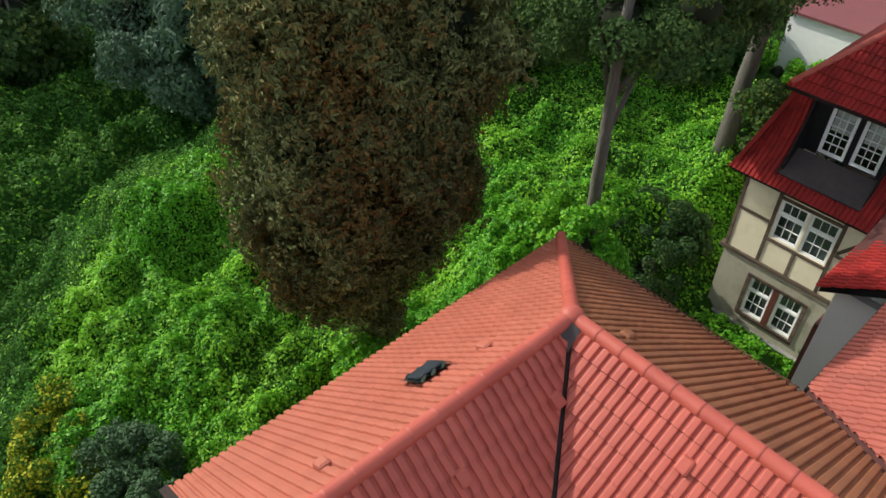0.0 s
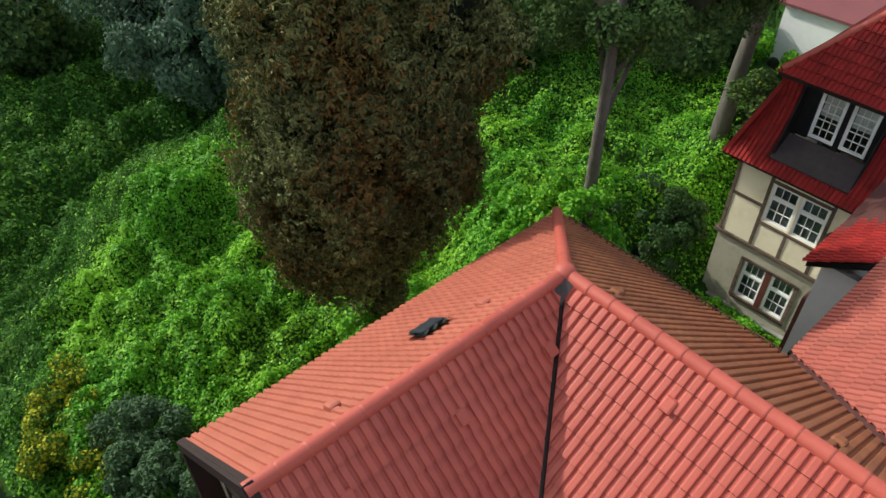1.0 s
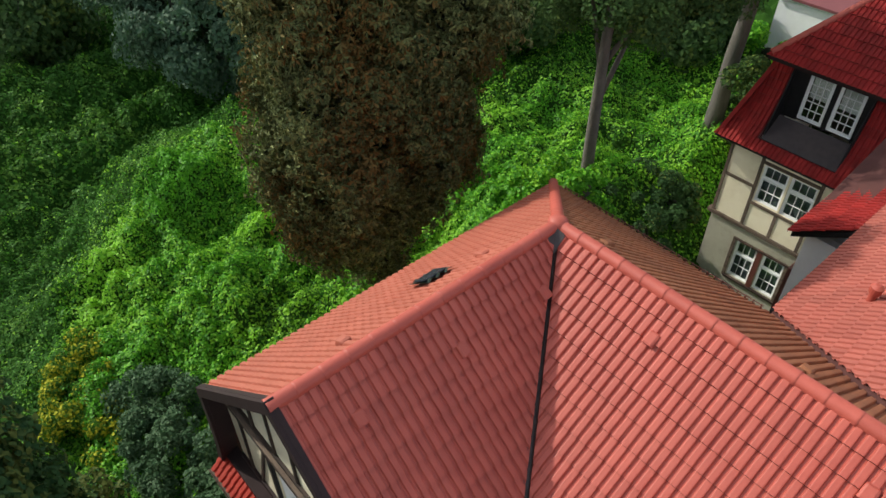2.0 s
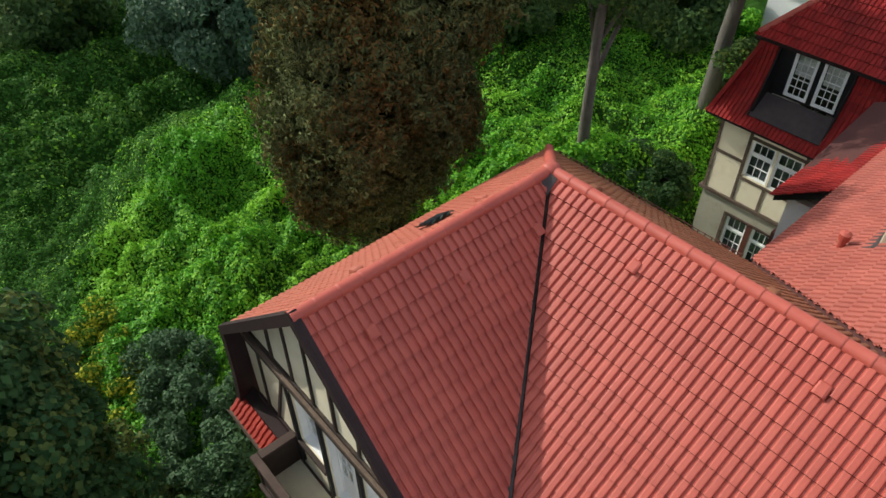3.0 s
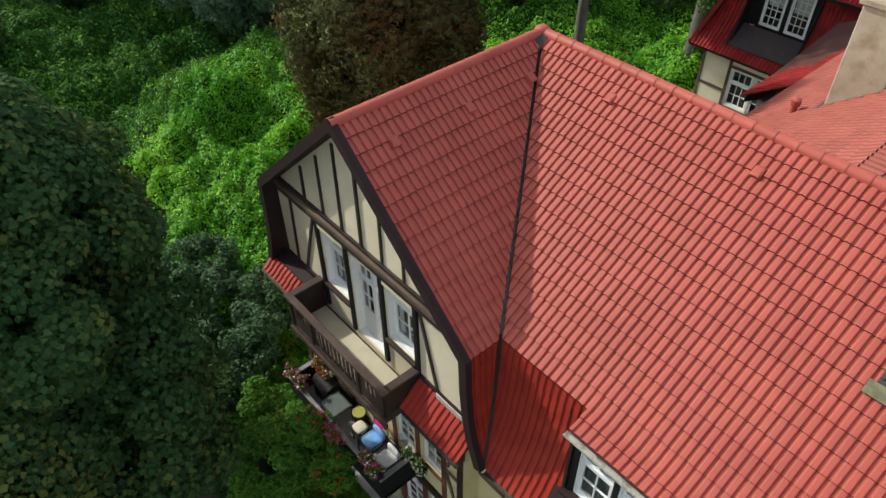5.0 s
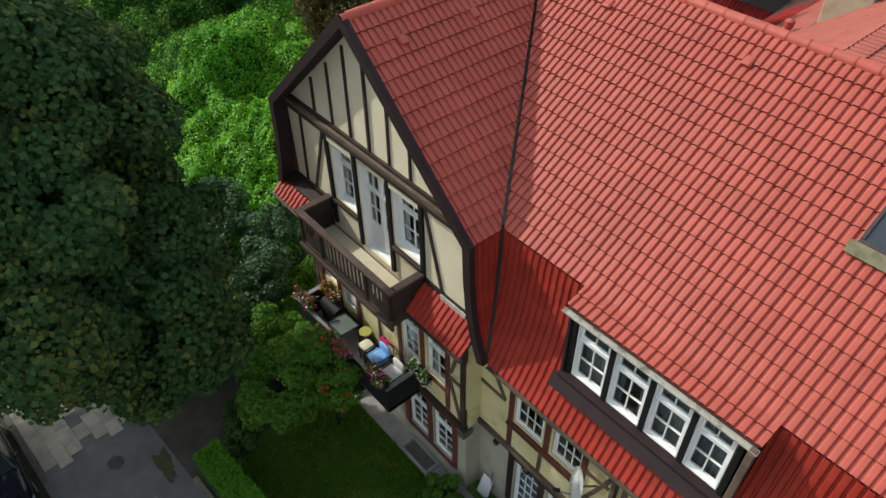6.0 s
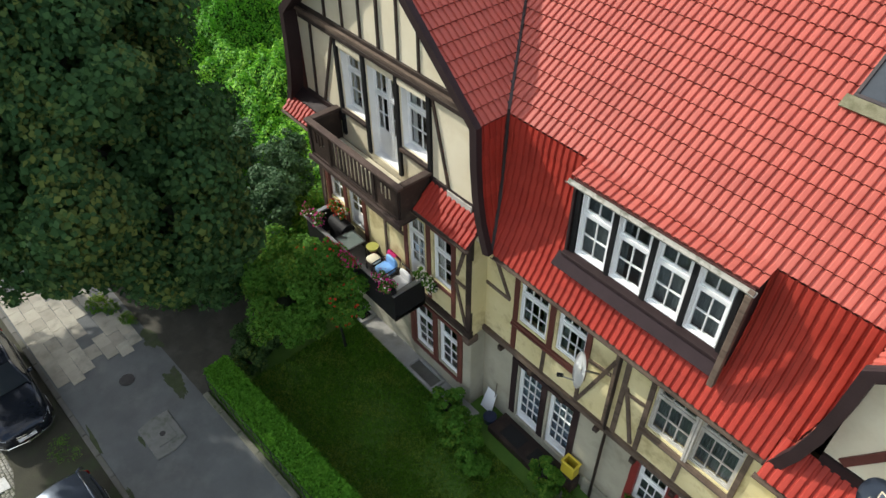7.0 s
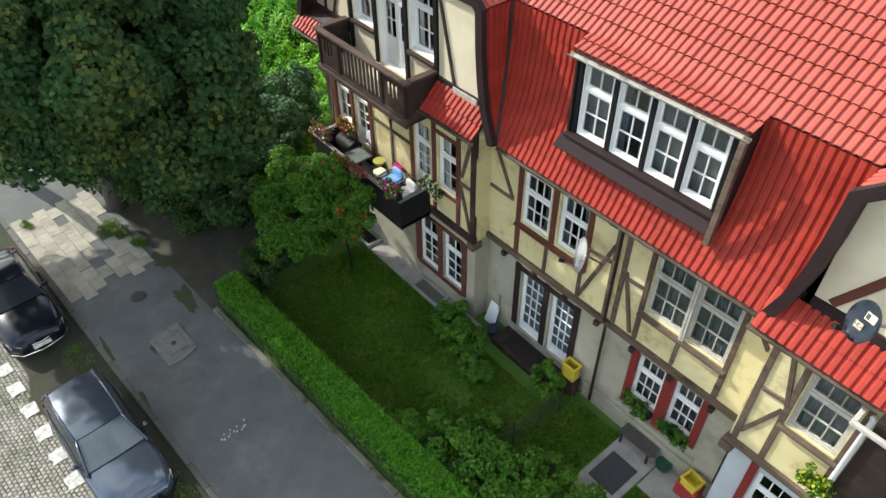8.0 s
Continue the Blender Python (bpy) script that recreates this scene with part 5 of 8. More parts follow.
tube(bm, [st(-4.6, -1.6, 0.0), st(-4.6, -1.6, 0.02)], [0.17, 0.17], 22)
tagged(part("manhole_cover", bm, M_IRON), "round iron manhole cover in the asphalt", "manhole")

# concrete strip, light wells, landing along the house
strip = tagged(slab("house_path", -3.6, 3.9, -6.05, -5.40, -0.28, 0.02, M_CONCRETE), "grey concrete strip along the house wall", "path", kind="structure")


def light_well(x0, x1, y0, y1, grate=M_KERB):
    thing = empty("light_well", ((x0 + x1) / 2, (y0 + y1) / 2, 0), "concrete light well with a dark opening by the wall", "light well")
    bm = bmesh.new()
    t = 0.1
    for a, b, c, d in ((x0, x1, y0, y0 + t), (x0, x1, y1 - t, y1), (x0, x0 + t, y0 + t, y1 - t), (x1 - t, x1, y0 + t, y1 - t)):
        box(bm, a, b, c, d, -0.1, 0.12)
    part("rim", bm, M_CONCRETE, thing, bevel=0.012)
    slab("grate", x0 + t, x1 - t, y0 + t, y1 - t, -0.02, 0.03, grate, thing)


light_well(1.0, 2.35, -6.05, -5.42)
# black slab here: the darkness of the open well put into colour
light_well(-2.8, -1.4, -6.05, -5.42, M_BLACK)
landing = tagged(slab("door_landing", 4.5, 7.1, -5.62, MG, -0.3, 0.20, M_TIMBER, bevel=0.02), "dark timber landing before the glazed doors", "landing")
M_MAT = material("black_rubber_mat", (0.01, 0.01, 0.01), (0.022, 0.022, 0.022), rough=0.9, bump=0.4)
for a in (4.9, 6.0):
    tagged(slab("door_mat", a, a + 0.75, -5.50, -5.02, 0.201, 0.222, M_MAT, bevel=0.006), "black rubber mat on the landing", "mat", "door mats")
plinth = slab("plinth", 7.6, 11.9, MG - 0.07, MG - 0.002, -0.3, 0.62, M_GREY, villa, bevel=0.015)
tagged(slab("terrace", 9.28, 10.46, -7.25, MG - 0.08, -0.3, 0.03, M_CONCRETE, bevel=0.015), "narrow grey concrete slab below the red windows", "terrace", kind="structure")
tagged(slab("paved_patch", 10.5, 13.4, -6.0, MG - 0.08, -0.3, 0.015, M_CONCRETE, bevel=0.01), "grey concrete patch along the house", "path", kind="structure")
M_MATG = material("grey_rubber_mat", (0.035, 0.038, 0.042), (0.06, 0.063, 0.068), rough=0.9, bump=0.4)
tagged(slab("terrace_mat", 9.46, 10.28, -6.72, -5.68, 0.031, 0.05, M_MATG, bevel=0.006), "dark grey square mat on the concrete", "mat")

M_YBOX = material("yellow_plastic", (0.55, 0.42, 0.03), (0.66, 0.53, 0.06), rough=0.5, bump=0.1)


def crate(x0, y0, z0, w, d, h, rot):
    """An open plastic crate with a rim."""
    thing = empty("plastic_crate", (x0, y0, z0), "yellow plastic crate standing by the wall", "crate", "crates")
    m = pose(x0, y0, z0, 0, 0, rot)
    bm = bmesh.new()
    t = 0.03
    for a, b, c, e in ((0, w, 0, t), (0, w, d - t, d), (0, t, t, d - t), (w - t, w, t, d - t)):
        box(bm, a, b, c, e, 0, h)
    box(bm, t, w - t, t, d - t, 0, t)
    bm.transform(m)
    part("tub", bm, M_YBOX, thing, bevel=0.006)
    bm = bmesh.new()
    for a, b, c, e in ((-.03, w + .03, -.03, 0), (-.03, w + .03, d, d + .03), (-.03, 0, 0, d), (w, w + .03, 0, d)):
        box(bm, a, b, c, e, h - 0.05, h)
    bm.transform(m)
    part("rim", bm, M_YBOX, thing, bevel=0.006)


tagged(slab("wooden_stand", 7.04, 7.52, -5.28, -4.94, -0.02, 0.62, M_TIMBER, bevel=0.015), "small dark wooden stand against the wall", "stand")
crate(7.06, -5.26, 0.622, 0.42, 0.28, 0.55, 2)
M_RBOX = material("red_plastic", (0.28, 0.02, 0.02), (0.38, 0.04, 0.035), rough=0.55, bump=0.1)
tagged(slab("red_bin", 11.18, 11.75, -5.42, -4.96, 0.015, 0.5, M_RBOX, bevel=0.02), "red plastic bin on the concrete patch", "bin")
crate(11.26, -5.38, 0.502, 0.42, 0.36, 0.28, -6)
pot_m = material("green_glazed_pot", (0.01, 0.05, 0.03), (0.02, 0.09, 0.05), rough=0.3, bump=0.05)
bm = bmesh.new()
tube(bm, [(10.62, -5.08, 0.016), (10.62, -5.08, 0.10), (10.62, -5.08, 0.24), (10.62, -5.08, 0.23), (10.62, -5.08, 0.16)], [0.13, 0.19, 0.22, 0.19, 0.18], 20)
tagged(part("plant_pot", bm, pot_m), "dark green glazed pot beside the bench", "pot")
# bench below the red windows
M_OLDWOOD = material("grey_old_wood", (0.045, 0.042, 0.036), (0.11, 0.10, 0.088), rough=0.9, scale=4, fine=50, bump=0.5, spread=0.2)
bench = empty("garden_bench", (9.8, -5.2, 0.03), "weathered grey slatted bench below the windows", "bench")
for k in range(4):
    slab("seat_slat", 9.28, 10.36, -5.38 + k * 0.105, -5.29 + k * 0.105, 0.46, 0.49, M_OLDWOOD, bench, bevel=0.004)
for xx in (9.36, 10.22):
    slab("leg", xx, xx + 0.06, -5.36, -5.31, 0.031, 0.458, M_TIMBER, bench)
    slab("leg", xx, xx + 0.06, -5.04, -4.99, 0.031, 0.458, M_TIMBER, bench)
    slab("rail", xx, xx + 0.06, -5.305, -5.045, 0.40, 0.458, M_TIMBER, bench)
# board and bucket by the inner corner
bm = bmesh.new()
prism(bm, [(3.72, -5.18, 0.05), (4.18, -5.18, 0.05), (4.14, -4.93, 0.78), (3.76, -4.93, 0.78)], (0, 0.02, 0.006))
tagged(part("white_board", bm, M_WHITE, None, bevel=0.003), "white board leaning against the grey wall", "board")
M_BLUE = material("dark_blue_plastic", (0.012, 0.02, 0.05), (0.03, 0.04, 0.08), rough=0.5, bump=0.05)
bm = bmesh.new()
tube(bm, [(4.32, -5.35, -0.01), (4.32, -5.35, 0.26), (4.32, -5.35, 0.25), (4.32, -5.35, 0.04)], [0.17, 0.21, 0.19, 0.15], 20)
tagged(part("bucket", bm, M_BLUE, None, smooth=False), "dark blue plastic bucket by the wall", "bucket")
bm = bmesh.new()
tube(bm, [(4.1, -5.0, 0.0), (4.12, -4.92, 1.3)], [0.014, 0.014], 6)
tagged(part("broom_stick", bm, M_TIMBER_GREY), "thin wooden broom stick against the wall", "broom")

# iron fence along the hedge and the garden's end
fence = empty("garden_fence", st(2, 0.1), "low dark iron fence inside the hedge", "fence")
for k in range(22):
    bm = bmesh.new()
    tube(bm, [st(-2.2 + k * 0.5, 0.08, -0.02), st(-2.2 + k * 0.5, 0.08, 0.78)], [0.014, 0.014], 6)
    part("post", bm, M_IRON, fence)
for z in (0.25, 0.74):
    bm = bmesh.new()
    tube(bm, [st(-2.2, 0.08, z), st(8.3, 0.08, z)], [0.012, 0.012], 6)
    part("rail", bm, M_IRON, fence)
for z in (0.4, 0.85):
    bm = bmesh.new()
    tube(bm, [st(-2.2, 0.08, z), st(-2.25, 0.9, z)], [0.014, 0.014], 6)
    part("rail", bm, M_IRON, fence)
bm = bmesh.new()
tube(bm, [st(-2.25, 0.9, -0.02), st(-2.25, 0.9, 0.95)], [0.02, 0.02], 6)
part("post", bm, M_IRON, fence)
mesh_fence = empty("wire_fence", (7.6, -8, 0), "green wire fence across the garden", "fence")
for k in range(6):
    bm = bmesh.new()
    tube(bm, [(7.65 - 0.06 * k, -5.9 - k * 0.85, -0.02), (7.65 - 0.06 * k, -5.9 - k * 0.85, 1.05)], [0.02, 0.02], 6)
    part("post", bm, M_IRON, mesh_fence)
for k in range(8):
    bm = bmesh.new()
    tube(bm, [(7.65, -5.9, 0.12 + k * 0.125), (7.35, -10.15, 0.12 + k * 0.125)], [0.006, 0.006], 4)
    part("wire", bm, M_IRON, mesh_fence)

# ---- first-floor balcony with flowers ----
balc = empty("flower_balcony", (0, -6.2, 3.4), "dark balcony with flower boxes and loaded clothes rack", "balcony")
slab("floor_slab", -2.75, 1.72, -6.72, WF - 0.1, 3.38, 3.52, M_CONCRETE, balc, bevel=0.01)
slab("front_panel", -2.75, 1.72, -6.74, -6.69, 3.38, 4.42, M_BLACK, balc)
slab("side_panel", 1.67, 1.72, -6.69, WF - 0.1, 3.38, 4.42, M_BLACK, balc)
slab("side_panel", -2.75, -2.70, -6.69, WF - 0.1, 3.38, 4.42, M_BLACK, balc)
for a, b, c, d in ((-2.8, 1.77, -6.78, -6.66), (1.63, 1.77, -6.655, WF - 0.1), (-2.8, -2.66, -6.655, WF - 0.1)):
    slab("rail", a, b, c, d, 4.42, 4.47, M_ZINC, balc, bevel=0.008)
for xx in (-2.3, -0.5, 1.3):
    slab("bracket", xx, xx + 0.14, -6.6, WG - 0.02, 3.16, 3.378, M_TIMBER, balc, bevel=0.02)
M_SHEETB = material("blue_plastic_cover", (0.13, 0.34, 0.72), (0.30, 0.54, 0.86), rough=0.45, scale=5, bump=0.1)
M_SHEETW = material("white_cloth", (0.6, 0.6, 0.6), (0.75, 0.75, 0.74), rough=0.9, scale=5, bump=0.2)


def grid_mesh(rows):
    bm = bmesh.new()
    vs = [[bm.verts.new(p) for p in r] for r in rows]
    for a, b in zip(vs, vs[1:]):
        for i in range(len(a) - 1):
            bm.faces.new((a[i], a[i + 1], b[i + 1], b[i]))
    return bm


def soft(name, at, size, mat, parent=None, label="", crumple=0.06):
    """A stuffed shape with rounded corners."""
    bm = bmesh.new()
    bmesh.ops.create_icosphere(bm, subdivisions=4, radius=1.0)
    for v in bm.verts:
        k = 1 + crumple * noise.noise(v.co * 3.1 + Vector(at))
        q = [math.copysign(abs(c) ** 0.5, c) for c in v.co]
        v.co = Vector((q[0] * size[0], q[1] * size[1], q[2] * size[2] * (1 + 0.25 * (1 - q[0] * q[0]) * (1 - q[1] * q[1])))) * k + Vector(at)
    return part(name, bm, mat, parent, label, smooth=True)


def armchair(x, y, z, mat, label):
    """A garden armchair: cushion, hooped arms, legs, slatted back."""
    thing = empty("garden_armchair", (x, y, z), label, "chair", "balcony chairs")
    seat = z + 0.44
    soft("cushion", (x, y, seat + 0.13), (0.27, 0.24, 0.08), mat, thing)
    soft("back_cushion", (x, y + 0.25, seat + 0.29), (0.25, 0.055, 0.16), mat, thing)
    slab("seat", x - 0.27, x + 0.27, y - 0.26, y + 0.24, seat, seat + 0.04, M_IRON, thing, bevel=0.01)
    for sx in (-0.31, 0.31):
        bm = bmesh.new()
        tube(bm, [(x + sx, y - 0.28, z), (x + sx, y - 0.28, seat + 0.22), (x + sx, y - 0.22, seat + 0.28), (x + sx, y + 0.2, seat + 0.3), (x + sx, y + 0.27, seat + 0.24), (x + sx, y + 0.29, z)], [0.017] * 6, 8)
        part("arm_hoop", bm, M_IRON, thing, smooth=True)
    bm = bmesh.new()
    tube(bm, [(x - 0.31, y + 0.28, seat), (x - 0.29, y + 0.36, seat + 0.5), (x + 0.29, y + 0.36, seat + 0.5), (x + 0.31, y + 0.28, seat)], [0.017] * 4, 8)
    part("back_frame", bm, M_IRON, thing, smooth=True)
    for sy in (-0.27, 0.26):
        bm = bmesh.new()
        tube(bm, [(x - 0.31, y + sy, seat - 0.02), (x + 0.31, y + sy, seat - 0.02)], [0.014] * 2, 6)
        part("crossbar", bm, M_IRON, thing)
    return thing


armchair(0.42, -6.08, 3.52, M_SHEETB, "black metal garden armchair with a bright blue cushion")
armchair(1.16, -6.14, 3.52, M_SHEETW, "black metal garden armchair with pale white cushions")
M_GLASSTOP = material("grey_green_table_glass", (0.10, 0.13, 0.12), (0.17, 0.20, 0.185), rough=0.2, scale=2, bump=0.02, spec=0.6)
table = empty("balcony_table", (-1.15, -6.2, 3.52), "square garden table with a grey-green glass top", "table")
slab("tabletop", -1.48, -0.84, -6.48, -5.92, 4.235, 4.25, M_GLASSTOP, table)
bm = bmesh.new()
for a, e, c, d in ((-1.52, -0.80, -6.52, -6.48), (-1.52, -0.80, -5.92, -5.88), (-1.52, -1.48, -6.48, -5.92), (-0.84, -0.80, -6.48, -5.92)):
    box(bm, a, e, c, d, 4.215, 4.256)
part("rim", bm, M_IRON, table)
for xx in (-1.49, -0.83):
    for yy in (-6.49, -5.91):
        bm = bmesh.new()
        tube(bm, [(xx, yy, 3.52), (xx, yy, 4.214)], [0.018, 0.018], 6)
        part("leg", bm, M_IRON, table)
# a dark hooded chest beyond the table
chest = empty("hooded_chest", (-2.0, -5.98, 3.52), "black hooded storage chest with a rounded lid", "chest")
slab("body", -2.36, -1.62, -6.22, -5.74, 3.52, 4.12, M_BLACK, chest, bevel=0.02)
bm = bmesh.new()
prism(bm, [(-2.38, -5.98 + 0.26 * math.cos(a), 4.124 + 0.26 * math.sin(a)) for a in [math.pi * k / 12 for k in range(13)]], (0.78, 0, 0))
part("lid", bm, M_BLACK, chest)
cushion_m = material("pink_cloth", (0.62, 0.02, 0.16), (0.75, 0.05, 0.25), rough=0.85, bump=0.1)
cream_m = material("cream_cloth", (0.6, 0.55, 0.4), (0.7, 0.66, 0.52), rough=0.85, bump=0.1)
lemon_m = material("yellow_green_glaze", (0.30, 0.30, 0.06), (0.42, 0.40, 0.10), rough=0.5, bump=0.05)
stool = empty("stool", (-0.12, -6.1, 3.52), "low stool with a pale cream cushion", "stool")
slab("seat", -0.33, 0.05, -6.28, -5.9, 4.0, 4.04, M_TIMBER, stool, bevel=0.01)
soft("cushion", (-0.14, -6.09, 4.11), (0.19, 0.18, 0.06), cream_m, stool)
for xx in (-0.30, -0.02):
    for yy in (-6.25, -5.93):
        bm = bmesh.new()
        tube(bm, [(xx, yy, 3.52), (xx, yy, 3.998)], [0.018, 0.018], 6)
        part("leg", bm, M_TIMBER, stool)
pot = empty("plant_stand", (-0.5, -5.86, 3.52), "yellow-green bowl on a narrow dark stand", "plant stand")
slab("stand", -0.62, -0.38, -5.98, -5.74, 3.52, 4.08, M_TIMBER, pot, bevel=0.01)
bm = bmesh.new()
tube(bm, [(-0.5, -5.86, 4.082), (-0.5, -5.86, 4.14), (-0.5, -5.86, 4.24), (-0.5, -5.86, 4.235), (-0.5, -5.86, 4.16)], [0.09, 0.16, 0.19, 0.165, 0.13], 20)
part("bowl", bm, lemon_m, pot)
# a crumpled cloth hung over the back of the blue chair
rows = []
for i in range(12):
    rows.append([(0.14 + 0.035 * i, -5.72 + 0.035 * (j - 4) + 0.02 * math.sin(i * 1.9 + j * 0.7), 4.49 - 0.02 * (j - 4) ** 2 + 0.012 * math.sin(i * 1.3 + j)) for j in range(9)])
bm = grid_mesh(rows)
bmesh.ops.solidify(bm, geom=list(bm.faces), thickness=0.012)
tagged(part("pink_cloth", bm, cushion_m, None, smooth=True), "bright pink cloth hung over the blue armchair", "cloth")

# ---- the far house ----
far = empty("far_house", (0, 20, 0), "tall house with a dark red mansard roof and dormer", "house")
FY = 16.02
F_LOW = [(-3.0, -2.06, 0.42, 2.32), (-1.8, -0.86, 0.42, 2.3)]
F_UP = [(-2.95, -1.92, 4.5, 6.2), (-1.84, -0.80, 4.45, 6.2)]
wall("ground_wall", -4.42, 8, -1.2, 3.1, FY, FY + 0.35, M_GREY, F_LOW, far)
wall("upper_wall", -4.46, 8, 3.2, 7.3, FY - 0.04, FY + 0.3, M_CREAM, F_UP, far)
slab("band", -4.6, 8, FY - 0.14, FY + 0.2, 3.06, 3.22, M_TIMBER_GREY, far, bevel=0.01)
slab("side_wall", -4.44, -4.1, FY + 0.35, 26, -1.2, 7.3, M_CREAM, far)
slab("side_wall", 7.7, 8, FY + 0.35, 26, -1.2, 7.3, M_CREAM, far)
slab("rear_wall", -4.1, 7.7, 25.7, 26, -1.2, 7.3, M_CREAM, far)
slab("plinth", -4.55, 8, FY - 0.2, FY - 0.005, -1.2, -0.2, M_CONCRETE, far, bevel=0.02)
for h in F_LOW:
    window(far, *h, FY + 0.08, cols=3, rows=2, top=0.36, curtain=0.98, cloth=M_NET)
for h in F_UP:
    window(far, *h, FY + 0.02, cols=3, rows=2, top=0.36, mat=M_WHITE, curtain=0.98, cloth=M_NET)
for x_, w_, m_ in ((-3.1, 0.14, M_TIMBER_GREY), (-1.93, 0.22, M_REDBROWN), (-0.76, 0.14, M_TIMBER_GREY)):
    beam(x_, 2.45, x_, 0.3, FY, w_, m_, 0.05, far)
beam(-3.1, 0.34, -0.7, 0.34, FY, 0.12, M_TIMBER, 0.1, far)
beam(-3.1, 2.4, -0.7, 2.4, FY, 0.1, M_TIMBER, 0.06, far)
for r in ((-3.05, 7.0, -3.05, 3.2), (-0.7, 7.0, -0.7, 3.2), (-4.4, 5.1, -3.1, 5.1), (-3.0, 4.38, -0.75, 4.38), (-1.88, 4.35, -1.88, 3.2), (-0.65, 5.1, 1.2, 5.1), (-3.0, 6.3, -0.7, 6.3), (0.6, 6.8, -0.6, 5.2), (-4.38, 7.0, -4.38, 3.2)):
    beam(*r, FY - 0.04, 0.13, M_TIMBER_GREY, 0.03, far)


def far_skirt(a, b):
    t = b / 3.55
    y = 15.35 + (1 - flare(min(max(1 - t, 0), 1))) * 1.55
    z = 6.98 + 3.1 * t
    d = Vector((0, 0.9 * (0.35 + t), 3.1))
    return Vector((-5.0 + a, y, z)), Vector((0, -d.z, d.y + 0.9)).normalized()


def mansard_part(xa, xb, lowest, highest):
    bm = bmesh.new()
    rows_ = []
    for k in range(lowest, highest + 1):
        p, n = far_skirt(0, 3.55 * k / 10)
        inset = 0.75 * (1 - flare(1 - k / 10)) if xa < -4.9 else 0
        rows_.append([bm.verts.new(v) for v in ((xa + inset, p.y, p.z - 0.02), (xb, p.y, p.z - 0.02), (xb, p.y + 0.15, p.z - 0.05), (xa + inset, p.y + 0.15, p.z - 0.05))])
    for r, q in zip(rows_, rows_[1:]):
        for i in range(4):
            j = (i + 1) % 4
            bm.faces.new((r[i], r[j], q[j], q[i]))
    return part("mansard", bm, M_DECK, far)


mansard = mansard_part(-4.95, -3.4, 0, 10)
mansard_part(-3.4, -0.46, 0, 1)
mansard_part(-0.46, 9, 0, 10)


def flipped(a, b):
    return far_skirt(a, 3.55 - b)


HX = Vector((1, 0, 0))
tile_field(mansard, flipped, 34, 10, 0.355, M_TILE_OLD, [(Vector((-4.95, 15.35, 0)), Vector((1.55, -0.75, 0)).normalized()), (Vector((-3.45, 0, 0)), -HX)])
tile_field(mansard, flipped, 34, 10, 0.355, M_TILE_OLD, [(Vector((-3.45, 0, 0)), HX), (Vector((-0.45, 0, 0)), -HX), (Vector((0, 0, 7.32)), -up)])
tile_field(mansard, flipped, 34, 10, 0.355, M_TILE_OLD, [(Vector((-0.45, 0, 0)), HX)])
bm = bmesh.new()
prism(bm, [(-4.95, 15.4, 6.95), (9, 15.4, 6.95), (9, 16.1, 7.05), (-4.95, 16.1, 7.05)], (0, 0, -0.12))
part("eave_board", bm, M_BARGE, far)
bm = bmesh.new()
prism(bm, [(-4.95, 15.35, 7.0), (-4.1, 17.0, 10.1), (-4.1, 26, 10.1), (-4.95, 26, 7.0)], (0.15, 0, -0.06))
part("mansard_side", bm, M_TILE_OLD, far)
# dormer of the far house
for a, b in ((-2.76, -1.86), (-1.66, -0.76)):
    window(far, a, b, 8.04, 9.86, 16.78, cols=3, rows=5, top=0, leaf=0.06, curtain=0.0, name="dormer_window")
    slab("roller_blind", a + 0.12, b - 0.12, 16.9, 16.91, 8.9, 9.75, M_CURTAIN, far)
for a, b in ((-3.3, -2.78), (-1.84, -1.68), (-0.74, -0.5)):
    slab("dormer_post", a, b, 16.74, 17.2, 7.95, 10.05, M_BLACK, far)
slab("dormer_head", -3.3, -0.5, 16.70, 17.1, 9.88, 10.08, M_BLACK, far)
bm = bmesh.new()
prism(bm, [(-3.35, 16.62, 7.98), (-0.45, 16.62, 7.98), (-0.45, 15.75, 7.28), (-3.35, 15.75, 7.28)], (0, 0.06, -0.05))
part("dormer_apron", bm, M_LEAD, far)
slab("dormer_back", -3.3, -0.5, 17.6, 17.7, 7.5, 10.0, M_ROOM, far)
for a in (-3.36, -0.5):
    bm = bmesh.new()
    prism(bm, [(a, 16.7, 10.0), (a, 15.85, 7.4), (a, 17.1, 7.4), (a, 17.3, 10.0)], (0.06, 0, 0))
    part("dormer_cheek", bm, M_BLACK, far)
# upper roof
upper = deck("upper_roof", [(-4.35, 16.55, 10.05), (10, 16.55, 10.05), (10, 22.0, 15.2), (0.6, 22.0, 15.2)], M_DECK, far)
su, mu = plane((-4.4, 22.0, 15.2), (1, 0, 0), (0, -5.45, -5.15))
HN = Vector((5.45, -4.95, 0)).normalized()
tile_field(upper, su, 26, 20, 0.378, M_TILE_OLD, [(Vector((-4.35, 16.55, 0)), HN)], singles=200, near=Vector((-2, 17.5, 11)), matrix=mu)
deck("upper_roof_side", [(-4.35, 16.55, 10.05), (0.6, 22.0, 15.2), (-4.35, 27.5, 10.05)], M_TILE_OLD, far)
deck("upper_roof_rear", [(10, 27.5, 10.05), (-4.35, 27.5, 10.05), (0.6, 22.0, 15.2), (10, 22.0, 15.2)], M_TILE_OLD, far)
slab("eave_board", -4.35, 10, 16.5, 16.58, 9.88, 10.03, M_BARGE, far)
caps((0.6, 22.0, 15.22), (-4.3, 16.6, 10.1), upper)
